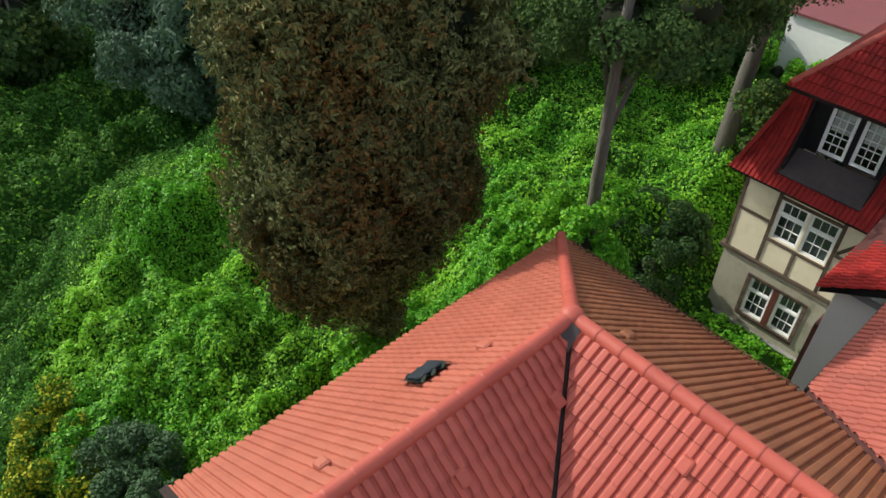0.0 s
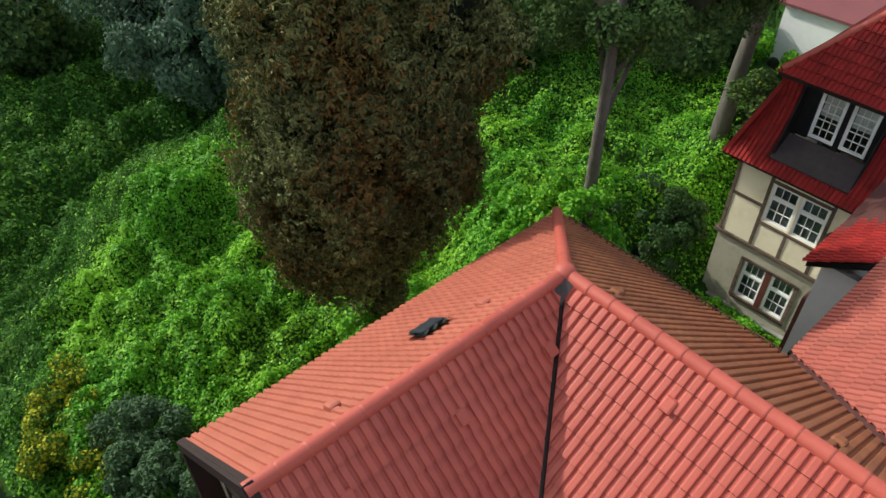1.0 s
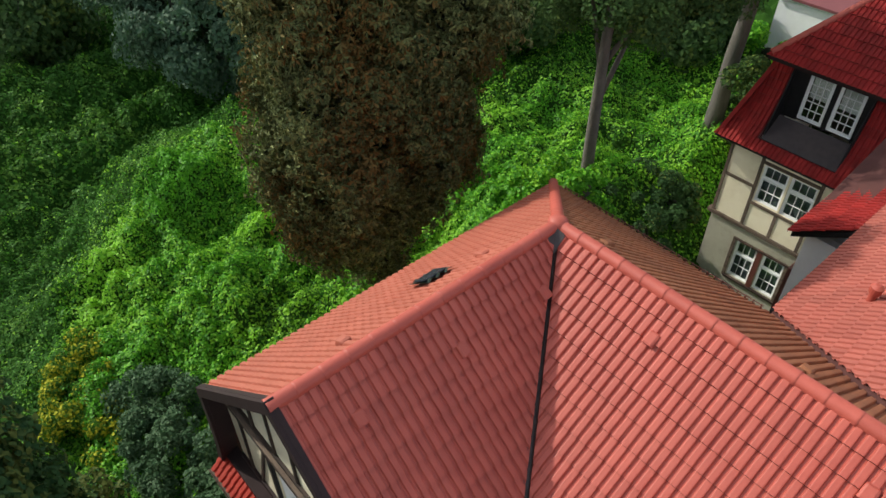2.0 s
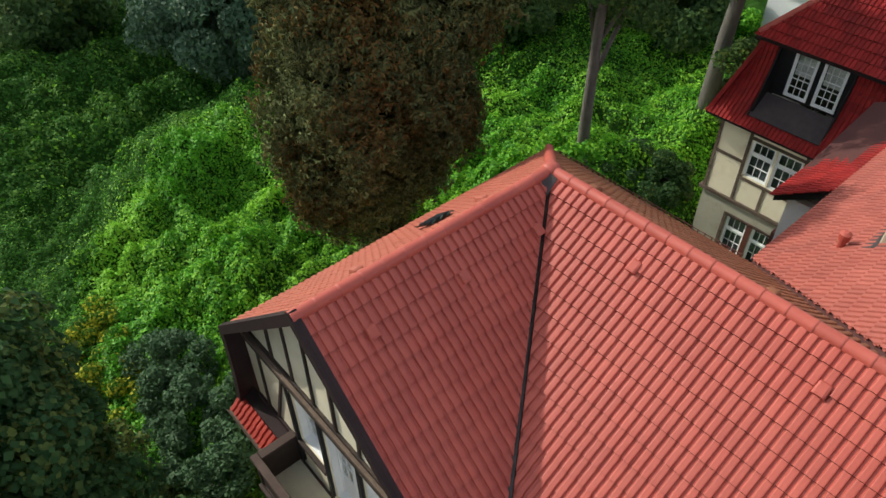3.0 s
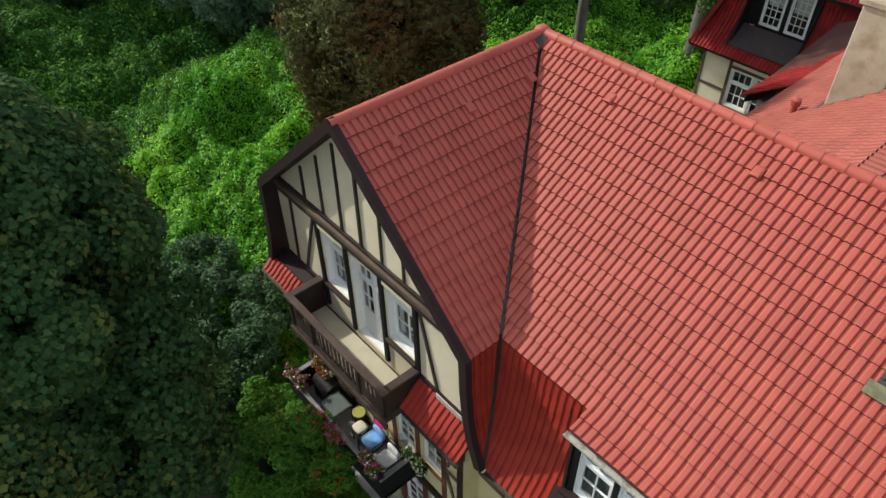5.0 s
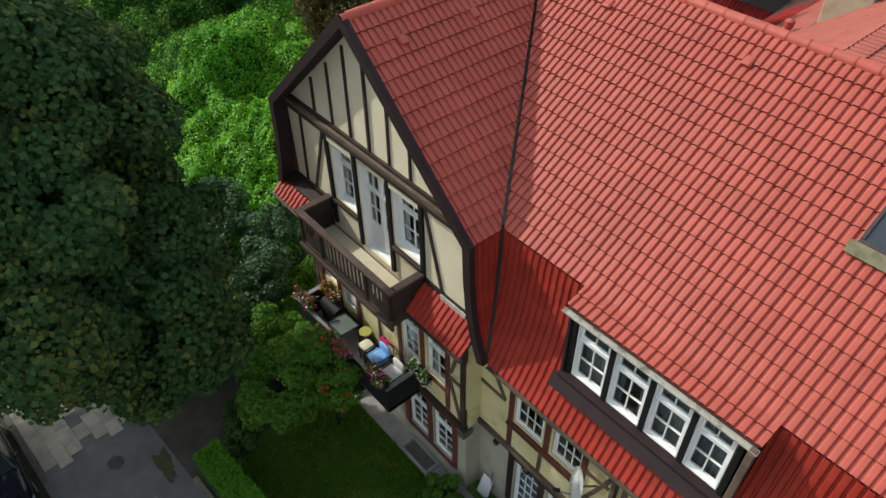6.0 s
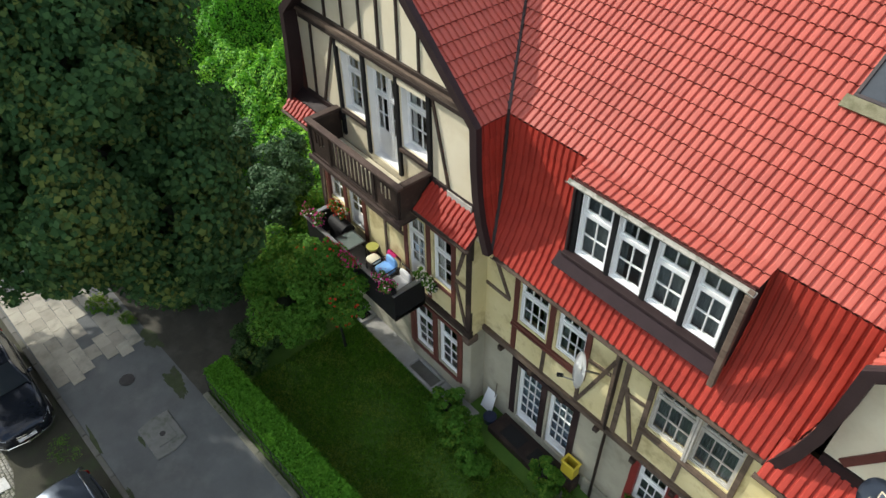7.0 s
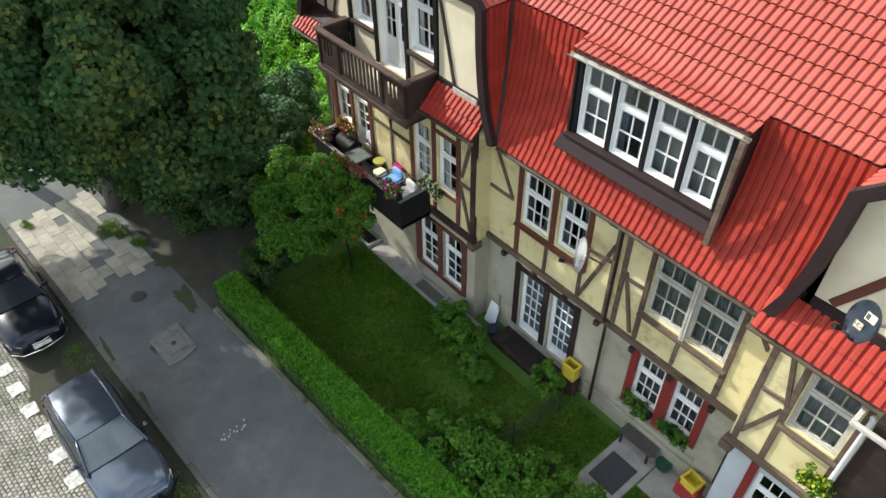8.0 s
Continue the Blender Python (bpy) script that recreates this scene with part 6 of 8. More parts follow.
# link between the houses
link = empty("link_building", (2, 12, 0), "low white link building under a red tiled roof", "house")
slab("front_wall", 1.15, 2.75, 9.75, 10.0, -0.8, 8.95, M_WHITE, link)
slab("side_wall", 1.15, 1.4, 10.0, 16.0, -0.8, 8.95, M_WHITE, link)
lr = deck("roof", [(0.85, 9.5, 9.05), (2.5, 9.15, 10.28), (2.9, 15.9, 10.7), (0.6, 15.9, 9.5)], M_DECK, link)
sv, mv = plane((2.62, 9.12, 10.36), (0, 1, 0), (-1.78, 0.1, -1.26))
tile_field(lr, sv, 19, 6, 0.37, M_TILE_OLD, [])
bm = bmesh.new()
prism(bm, [(0.83, 9.47, 9.0), (2.5, 9.10, 10.22), (2.5, 9.10, 10.02), (0.83, 9.47, 8.8)], (0, 0.08, 0))
part("fascia", bm, M_BLACK, link)
slab("wooden_door", 1.02, 1.14, 9.8, 10.9, 3.0, 7.5, M_REDBROWN, link)
# verge along the rear wing
bm = bmesh.new()
prism(bm, [(2.40, 4.9, 10.3), (2.46, 4.9, 10.3), (2.46, 13.4, 10.3), (2.40, 13.4, 10.3)], (0, 0, -0.2))
part("fascia", bm, M_BLACK, villa)
# distant white house
dist = empty("distant_house", (-6, 38, 0), "white house with a dull red roof behind trees", "house")
slab("wall", -12.2, 6, 34, 42, -1, 4.98, M_WHITE, dist)
bm = bmesh.new()
prism(bm, [(-12.5, 33.7, 5.0), (6.4, 33.7, 5.0), (6.4, 38, 6.6), (-12.5, 38, 6.6)], (0, 0, 0.15))
prism(bm, [(-12.5, 42.3, 5.0), (6.4, 42.3, 5.0), (6.4, 38, 6.6), (-12.5, 38, 6.6)], (0, 0, 0.15))
M_FAR_ROOF = material("dull_red_roof_sheet", (0.15, 0.045, 0.05), (0.22, 0.07, 0.075), rough=0.7, scale=0.8, fine=20, bump=0.2)
part("roof", bm, M_FAR_ROOF, dist)

# scuffs of white paint on the asphalt and a patch of fallen leaves
for k in range(13):
    bm = bmesh.new()
    c = Vector((2.2 + random.uniform(-0.12, 0.12), -13.62 + 0.065 * k, 0)) + up * -0.006
    a = random.uniform(0, 3)
    loop = [c + Vector((math.cos(a + q) * random.uniform(0.015, 0.06), math.sin(a + q) * random.uniform(0.012, 0.035), 0)) for q in (0, 1.1, 2.0, 3.2, 4.1, 5.2)]
    prism(bm, loop, (0, 0, -0.01))
    part("paint_scuff", bm, M_MARK, pavement)

# ---- parked cars ----
M_PAINT = material("dark_car_paint", (0.012, 0.015, 0.022), (0.02, 0.024, 0.034), rough=0.16, scale=1.5, fine=20, bump=0.0, metal=0.35, spec=0.6)
M_PAINT2 = material("blue_grey_car_paint", (0.085, 0.105, 0.14), (0.12, 0.145, 0.185), rough=0.14, scale=1.5, fine=20, bump=0.0, metal=0.6, spec=0.7)
M_CARGLASS = material("tinted_car_glass", (0.02, 0.026, 0.03), (0.035, 0.042, 0.05), rough=0.04, scale=2, bump=0.0, spec=0.8)
M_SCREEN = material("windscreen_glass", (0.06, 0.08, 0.09), (0.12, 0.15, 0.165), rough=0.06, scale=1.6, fine=4, bump=0.0, spec=0.8)
M_TYRE = material("tyre_rubber", (0.012, 0.012, 0.012), (0.025, 0.025, 0.025), rough=0.85)
M_RIM = material("alloy_rim", (0.3, 0.3, 0.31), (0.42, 0.42, 0.43), rough=0.3, metal=0.8, bump=0.0)
M_CHROME = material("chrome_trim", (0.6, 0.6, 0.62), (0.7, 0.7, 0.72), rough=0.15, metal=1.0, bump=0.0)
M_LAMP = material("headlight_lens", (0.35, 0.37, 0.4), (0.5, 0.52, 0.55), rough=0.1, bump=0.0, spec=0.7)
M_LAMPR = material("tail_light_lens", (0.3, 0.01, 0.01), (0.42, 0.02, 0.02), rough=0.15, bump=0.0)


def car(at, heading, paint, label, grille_bars, screen, hatch=False):
    """A saloon or hatchback, nose towards +x of its own frame: lofted body, roof, glass, wheels, lamps, mirrors."""
    thing = empty("car", (0, 0, 0), label, "car", "parked cars")
    #            x     half  low   belt  top of deck
    stations = [(0.00, 0.66, 0.42, 0.74, 0.80), (0.08, 0.80, 0.30, 0.84, 0.93), (0.35, 0.87, 0.24, 0.90, 1.00), (0.9, 0.905, 0.22, 0.92, 1.02), (1.8, 0.92, 0.20, 0.92, 1.0),
                (2.8, 0.92, 0.20, 0.90, 0.98), (3.3, 0.91, 0.21, 0.86, 0.97), (3.9, 0.89, 0.22, 0.78, 0.90), (4.3, 0.84, 0.22, 0.72, 0.82), (4.52, 0.74, 0.24, 0.66, 0.73), (4.62, 0.58, 0.30, 0.56, 0.60)]
    rows = []
    for x, hw, lo, belt, deck_z in stations:
        half = [(0.55 * hw, lo), (0.93 * hw, lo + 0.03), (1.0 * hw, lo + 0.18), (1.01 * hw, (lo + belt) / 2 + 0.05), (0.985 * hw, belt - 0.06), (0.94 * hw, belt + 0.01), (0.78 * hw, deck_z - 0.02), (0.4 * hw, deck_z + 0.012), (0, deck_z + 0.018)]
        rows.append([(x, -y, z) for y, z in half] + [(x, y, z) for y, z in reversed(half[:-1])])
    bm = grid_mesh(rows)
    bm.verts.ensure_lookup_table()
    n = len(rows[0])
    bm.faces.new([bm.verts[i] for i in range(n)])
    bm.faces.new([bm.verts[len(rows) * n - 1 - i] for i in range(n)])
    body = part("body", bm, paint, thing, smooth=True)
    # greenhouse
    def roof_at(x):
        k = [(0.52, 1.0), (0.75, 1.13), (1.15, 1.33), (1.45, 1.415), (1.9, 1.44), (2.25, 1.41), (2.5, 1.33), (2.9, 1.12), (3.22, 0.98)]
        if hatch:
            k = [(0.04, 1.0), (0.18, 1.18), (0.36, 1.34), (0.8, 1.415), (1.5, 1.445), (1.9, 1.44)] + k[5:]
        for (a, za), (b, zb) in zip(k, k[1:]):
            if x <= b:
                return za + (zb - za) * (x - a) / (b - a)
        return 0.98

    def cross_row(x, w, z, crown=0.03, m=9):
        return [(x + crown * 1.4 * (abs(i / (m - 1) * 2 - 1) ** 2) * (-1 if x > 2 else 1), -w + 2 * w * i / (m - 1), z + crown * (1 - (i / (m - 1) * 2 - 1) ** 2)) for i in range(m)]
    part("roof", grid_mesh([cross_row(x, w, roof_at(x), 0.035) for x, w in ((0.36 if hatch else 1.1, 0.60), (0.8 if hatch else 1.25, 0.62), (1.4, 0.63), (1.75, 0.63), (2.1, 0.62), (2.38, 0.60))]), paint, body, smooth=True)
    part("windscreen", grid_mesh([cross_row(x, w, roof_at(x) - 0.004, 0.035) for x, w in ((2.40, 0.595), (2.65, 0.65), (2.95, 0.71), (3.20, 0.755))]), screen, body, smooth=True)
    part("rear_window", grid_mesh([cross_row(x, w, roof_at(x) - 0.004, 0.03) for x, w in (((0.05, 0.72), (0.18, 0.67), (0.35, 0.6)) if hatch else ((0.5, 0.72), (0.75, 0.68), (1.09, 0.6)))]), M_CARGLASS, body, smooth=True)
    for s in (-1, 1):
        low = [(x, s * (0.845 if 0.6 < x < 3.1 else 0.80), 0.94) for x in (0.2 if hatch else 0.55, 0.9, 1.4, 1.9, 2.4, 2.9, 3.2)]
        high = [(x, s * w, roof_at(x) - 0.01) for x, w in ((0.36, 0.63) if hatch else (0.8, 0.70), (1.1, 0.635), (1.45, 0.645), (1.9, 0.65), (2.3, 0.635), (2.62, 0.67), (3.1, 0.77))]
        part("side_window", grid_mesh([low, high]), M_CARGLASS, body, smooth=True)
        for pts in (((2.36, s * 0.61, 1.40), (2.75, s * 0.69, 1.20), (3.24, s * 0.80, 0.95)), ((0.36, s * 0.61, 1.33), (0.18, s * 0.69, 1.17), (0.05, s * 0.76, 0.98)) if hatch else ((1.1, s * 0.62, 1.32), (0.75, s * 0.71, 1.12), (0.45, s * 0.78, 0.98)), ((0.36 if hatch else 1.1, s * 0.625, 1.33), (1.4 if hatch else 1.75, s * 0.65, 1.44 if hatch else 1.43), (2.36, s * 0.63, 1.39))):
            bm = bmesh.new()
            tube(bm, pts, [0.035, 0.035, 0.04], 6)
            part("pillar", bm, paint, body, smooth=True)
        bm = bmesh.new()
        tube(bm, [(2.78, s * 0.86, 0.97), (2.76, s * 0.95, 1.0), (2.74, s * 1.03, 1.01)], [0.03, 0.075, 0.06], 10)
        part("mirror", bm, paint, body, smooth=True)
        bm = bmesh.new()
        prism(bm, [(4.22, s * 0.84, 0.70), (4.5, s * 0.66, 0.66), (4.585, s * 0.52, 0.60), (4.57, s * 0.56, 0.50), (4.4, s * 0.78, 0.55)], (0.02, s * 0.02, 0.03))
        part("headlight", bm, M_LAMP, body, bevel=0.006)
        bm = bmesh.new()
        prism(bm, [(0.03, s * 0.62, 0.86), (0.16, s * 0.84, 0.86), (0.16, s * 0.84, 0.70), (0.0, s * 0.6, 0.70)], (-0.02, s * 0.015, 0))
        part("tail_light", bm, M_LAMPR, body)
        for x in (0.86, 3.68):
            bm = bmesh.new()
            tube(bm, [(x, s * 0.70, 0.31), (x, s * 0.90, 0.31), (x, s * 0.925, 0.31)], [0.31, 0.315, 0.28], 24)
            wheel = part("wheel", bm, M_TYRE, thing, smooth=False)
            bm = bmesh.new()
            tube(bm, [(x, s * 0.90, 0.31), (x, s * 0.935, 0.31)], [0.215, 0.2], 20)
            part("rim", bm, M_RIM, wheel)
        for pts, r in ((((0.5, s * 0.82, 0.97), (1.8, s * 0.87, 0.97), (3.2, s * 0.85, 0.96)), 0.012),):
            bm = bmesh.new()
            tube(bm, pts, [r] * 3, 5)
            part("trim_strip", bm, M_BLACK, body)
    for k in range(grille_bars):
        bm = bmesh.new()
        z = 0.56 - 0.065 * k
        tube(bm, [(4.60 + 0.0 * k, -0.36, z), (4.665, 0, z), (4.60, 0.36, z)], [0.016] * 3, 6)
        part("grille_bar", bm, M_CHROME, body)
    bm = bmesh.new()
    prism(bm, [(4.6, -0.40, 0.32), (4.6, 0.40, 0.32), (4.6, 0.38, 0.60), (4.6, -0.38, 0.60)], (0.03, 0, 0))
    part("grille", bm, M_BLACK, body)
    bm = bmesh.new()
    box(bm, 4.64, 4.66, -0.26, 0.26, 0.36, 0.47)
    part("number_plate", bm, M_WHITE, body)
    bm = bmesh.new()
    tube(bm, [(4.3, -0.86, 0.27), (4.58, -0.6, 0.26), (4.68, 0, 0.25), (4.58, 0.6, 0.26), (4.3, 0.86, 0.27)], [0.03] * 5, 6)
    part("bumper_trim", bm, M_CHROME if grille_bars > 2 else M_BLACK, body)
    thing.matrix_basis = Matrix.Translation(at) @ Matrix.Rotation(SKEW + heading, 4, "Z")
    return thing


car(st(-1.92, -4.74, -0.125), radians(-1.0), M_PAINT2, "dark blue-grey hatchback parked by the kerb", 2, M_SCREEN, hatch=True)
car(st(-9.1, -4.58, -0.125), radians(-1.5), M_PAINT, "glossy black saloon with a chrome grille", 3, M_CARGLASS)

# ---- plants ----
rng = np.random.default_rng(7)
_tab = rng.random((256, 256)).astype(np.float64)


def vnoise(x, y):
    xi, yi = np.floor(x).astype(int), np.floor(y).astype(int)
    fx, fy = x - xi, y - yi
    fx, fy = fx * fx * (3 - 2 * fx), fy * fy * (3 - 2 * fy)
    g = lambda i, j: _tab[i % 256, j % 256]
    return (g(xi, yi) * (1 - fx) + g(xi + 1, yi) * fx) * (1 - fy) + (g(xi, yi + 1) * (1 - fx) + g(xi + 1, yi + 1) * fx) * fy


def leaf_material(name, low, high, other=None, share=0.0, scale=0.5, translucent=0.3, spec=0.10, rough=0.65):
    """Leaves: a colour for each leaf between low and high, drifting to another colour over some metres."""
    m = bpy.data.materials.new(name)
    m.use_nodes = True
    nt = m.node_tree
    b = nt.nodes["Principled BSDF"]
    b.inputs["Roughness"].default_value, b.inputs["Specular IOR Level"].default_value = rough, spec
    geo = nt.nodes.new("ShaderNodeNewGeometry")
    mix = nt.nodes.new("ShaderNodeMix")
    mix.data_type = "RGBA"
    mix.inputs["A"].default_value, mix.inputs["B"].default_value = (*low, 1), (*high, 1)
    nt.links.new(geo.outputs["Random Per Island"], mix.inputs["Factor"])
    colour = mix.outputs["Result"]
    if other:
        n = node(nt, "ShaderNodeTexNoise", Scale=scale, Detail=3.0)
        nt.links.new(geo.outputs["Position"], n.inputs["Vector"])
        add = nt.nodes.new("ShaderNodeMath")
        add.operation = "MULTIPLY_ADD"
        add.inputs[1].default_value = 0.35
        nt.links.new(geo.outputs["Random Per Island"], add.inputs[0])
        nt.links.new(n.outputs[0], add.inputs[2])
        edge = nt.nodes.new("ShaderNodeMapRange")
        edge.inputs["From Min"].default_value, edge.inputs["From Max"].default_value = 0.86 - share * 0.5, 1.0 - share * 0.5
        nt.links.new(add.outputs[0], edge.inputs["Value"])
        mix2 = nt.nodes.new("ShaderNodeMix")
        mix2.data_type = "RGBA"
        mix2.inputs["B"].default_value = (*other, 1)
        nt.links.new(edge.outputs[0], mix2.inputs["Factor"])
        nt.links.new(colour, mix2.inputs["A"])
        colour = mix2.outputs["Result"]
    nt.links.new(colour, b.inputs["Base Color"])
    tr = nt.nodes.new("ShaderNodeBsdfTranslucent")
    nt.links.new(colour, tr.inputs["Color"])
    ms = nt.nodes.new("ShaderNodeMixShader")
    ms.inputs[0].default_value = translucent
    nt.links.new(b.outputs[0], ms.inputs[1])
    nt.links.new(tr.outputs[0], ms.inputs[2])
    nt.links.new(ms.outputs[0], nt.nodes["Material Output"].inputs[0])
    return m


def leaf_mesh(name, at, normal, size, mat, droop=0.0, wide=0.75, fold=0.25, blades=1):
    """Many leaves: each one folded blade of two triangles at a place, or a fan of blades from one stalk, facing along its normal."""
    at, normal, size = np.asarray(at, float), np.asarray(normal, float), np.asarray(size, float)
    n = len(at)
    normal = normal / np.maximum(np.linalg.norm(normal, axis=1, keepdims=True), 1e-6)
    r = rng.normal(size=(n, 3))
    r[:, 2] -= droop * 2
    along = r - normal * np.sum(r * normal, axis=1, keepdims=True)
    along /= np.maximum(np.linalg.norm(along, axis=1, keepdims=True), 1e-6)
    side = np.cross(normal, along)
    L, W = size[:, None], size[:, None] * wide
    bend = normal * L * rng.uniform(-0.12, 0.18, (n, 1))
    sets = []
    for k in range(blades):
        turn_by = (k - (blades - 1) / 2) * (1.0 if blades == 3 else 0.72)
        short = 1.0 - 0.14 * abs(k - (blades - 1) / 2)
        a2 = along * math.cos(turn_by) + side * math.sin(turn_by)
        s2 = side * math.cos(turn_by) - along * math.sin(turn_by)
        root = at - along * L * 0.5
        ln = L * short
        tip = root + a2 * ln - bend
        mid = root + a2 * ln * (0.44 if blades == 1 else 0.6)
        if blades > 1:
            tip = tip - normal * ln * 0.22
        sets.append(np.stack([root, mid + s2 * W * 0.5 + normal * L * fold * 0.5, tip, mid - s2 * W * 0.5 + normal * L * fold * 0.5], 1))
    verts = np.stack(sets, 1).reshape(-1, 3)
    base = (np.arange(n * blades) * 4)[:, None]
    corner = np.concatenate([base + [0, 1, 2], base + [0, 2, 3]], 1)
    return raw_mesh(name, verts, 3, corner, mat)


M_VINE = leaf_material("vine_leaves", (0.042, 0.19, 0.009), (0.165, 0.50, 0.028), (0.27, 0.57, 0.04), 0.36, 0.22, translucent=0.36, spec=0.22, rough=0.5)
# darker copy of the vine leaves, with shade put into its colour
M_VINE_DARK = leaf_material("shade_painted_vine_leaves", (0.028, 0.10, 0.013), (0.068, 0.195, 0.026), (0.11, 0.24, 0.033), 0.2, 0.3)
M_CHESTNUT = leaf_material("chestnut_leaves", (0.06, 0.075, 0.027), (0.235, 0.27, 0.10), (0.17, 0.105, 0.030), 0.27, 0.35, translucent=0.15, spec=0.15)
M_MAPLE = leaf_material("maple_leaves", (0.025, 0.068, 0.022), (0.062, 0.130, 0.040), (0.115, 0.145, 0.034), 0.24, 0.4, translucent=0.3, spec=0.12)
M_BLUE_LEAF = leaf_material("blue_green_leaves", (0.045, 0.10, 0.055), (0.09, 0.16, 0.09), translucent=0.25, spec=0.3)
M_SILVER = leaf_material("silvery_leaves", (0.03, 0.085, 0.03), (0.075, 0.15, 0.06), translucent=0.2, spec=0.3)
M_TALL = leaf_material("tall_tree_leaves", (0.034, 0.075, 0.022), (0.075, 0.14, 0.04), (0.12, 0.17, 0.035), 0.2, 0.5, translucent=0.25)
M_BUSH = leaf_material("bush_leaves", (0.05, 0.15, 0.016), (0.11, 0.25, 0.034), (0.15, 0.25, 0.03), 0.25, 0.6, translucent=0.3)
M_HEDGE = leaf_material("hedge_leaves", (0.058, 0.185, 0.013), (0.13, 0.33, 0.03), translucent=0.3)
M_GOLD = leaf_material("golden_flowers", (0.30, 0.33, 0.02), (0.46, 0.46, 0.035), translucent=0.2)
M_GRASS = leaf_material("grass_blades", (0.05, 0.15, 0.010), (0.15, 0.31, 0.03), (0.21, 0.30, 0.045), 0.3, 1.1, translucent=0.3)
M_BARK = material("grey_bark", (0.075, 0.068, 0.058), (0.19, 0.175, 0.155), rough=0.95, scale=5, fine=30, bump=0.8, stretch=(1, 1, 0.3), dist=0.04)
# near-black fill: the shade between leaves put into its colour
M_INNER = material("painted_inner_shade", (0.006, 0.011, 0.003), (0.014, 0.02, 0.007), rough=1.0, scale=3, bump=0.3)


def crown_points(centres, radii, count, shell=0.55):
    """Points on and in a heap of clumps, with outward directions; more on top and outside."""
    centres, radii = np.asarray(centres), np.asarray(radii)
    w = radii ** 2
    pick = rng.choice(len(centres), count, p=w / w.sum())
    d = rng.normal(size=(count, 3))
    d /= np.linalg.norm(d, axis=1, keepdims=True)
    d[:, 2] = np.where(rng.random(count) < 0.35, np.abs(d[:, 2]), d[:, 2])
    r = radii[pick] * (shell + (1.12 - shell) * rng.random(count) ** 0.5)
    return centres[pick] + d * r[:, None] * [1, 1, 0.8], d


def clumps(outline, count, rad):
    """Clump centres scattered over an outline of ellipsoids (x, y, z, rx, ry, rz)."""
    out, sizes = [], []
    outline = np.asarray(outline, float)
    area = (outline[:, 3] * outline[:, 4]) ** 1.0 * 1.0
    pick = rng.choice(len(outline), count, p=area / area.sum())
    for k in pick:
        o = outline[k]
        d = rng.normal(size=3)
        d /= np.linalg.norm(d)
        q = rng.uniform(0.6, 1.08)
        out.append(o[:3] + d * o[3:] * q)
        sizes.append(rad * rng.uniform(0.65, 1.35))
    return np.array(out), np.array(sizes)


def tree(base, trunk_path, trunk_r, outline, n_clump, rad, n_leaf, leaf, mat, label, droop=0.3, core=0.34, wide=0.55, limbs=9, blades=1, ragged=0.0):
    thing = empty("tree", base, label, "tree")
    bm = bmesh.new()
    tube(bm, trunk_path, list(np.linspace(trunk_r, trunk_r * 0.45, len(trunk_path))), 12)
    part("trunk", bm, M_BARK, thing, smooth=True)
    c, s = clumps(outline, n_clump, rad)
    top = Vector(trunk_path[-1])
    mid = Vector(trunk_path[len(trunk_path) // 2])
    for k in range(limbs):
        end = Vector(c[k * len(c) // limbs])
        root = mid.lerp(top, rng.uniform(0.2, 1.0))
        bm = bmesh.new()
        bend = root.lerp(end, 0.5) + Vector((0, 0, 0.35))
        tube(bm, [root, bend, end], [trunk_r * 0.38, trunk_r * 0.22, 0.03], 7)
        part("limb", bm, M_BARK, thing, smooth=True)
    at, d = crown_points(c, s, n_leaf)
    if ragged:
        at = at + rng.normal(size=at.shape) * ragged * [1, 1, 1.5]
    centre = np.array(outline)[:, :3].mean(0)
    out = (at - centre) * [1, 1, 0.6]
    out /= np.maximum(np.linalg.norm(out, axis=1, keepdims=True), 1e-6)
    nrm = d * 0.5 + out * 0.65 + rng.normal(size=d.shape) * 0.42 + [0, 0, 0.3]
    ob = new("crown", leaf_mesh("crown", at, nrm, leaf * rng.uniform(0.6, 1.35, n_leaf), mat, droop, wide, blades=blades))
    ob.parent = thing
    ob.matrix_parent_inverse = Matrix.Translation(-thing.location)
    # solid dark core behind the leaves, painting the crown's inner shade
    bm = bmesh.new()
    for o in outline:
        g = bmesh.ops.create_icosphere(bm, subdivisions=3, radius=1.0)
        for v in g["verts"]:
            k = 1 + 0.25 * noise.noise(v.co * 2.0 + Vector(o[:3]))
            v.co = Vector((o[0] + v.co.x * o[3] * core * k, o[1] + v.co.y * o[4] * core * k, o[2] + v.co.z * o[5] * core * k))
    part("crown_shade_core", bm, M_INNER, thing, smooth=True)
    return thing


# horse chestnut behind the wing, browning
tree((-9.6, 2.6, 0), [(-9.5, 2.6, -0.3), (-9.6, 2.7, 3.0), (-9.8, 2.8, 7), (-10.0, 3.0, 12), (-10.1, 3.0, 16)], 0.34,
     [(-10.4, 3.0, 14.5, 3.0, 3.0, 3.6), (-10.3, 2.6, 10.2, 3.3, 3.2, 3.4), (-10.0, 1.7, 7.8, 2.1, 2.1, 2.3), (-9.3, 4.2, 9.2, 1.8, 2.0, 2.8), (-10.5, 3.2, 18.0, 2.2, 2.2, 2.4), (-9.5, 2.3, 16.6, 1.9, 1.9, 2.0), (-8.8, 5.0, 13.5, 1.9, 2.0, 3.0), (-10.7, 0.7, 6.8, 0.8, 0.8, 1.4), (-9.6, 2.6, 5.0, 0.8, 0.8, 1.8)],
     1150, 0.36, 110000, 0.18, M_CHESTNUT, "large horse chestnut with browning drooping leaves", droop=1.2, wide=0.36, core=0.5, blades=3, ragged=0.16)
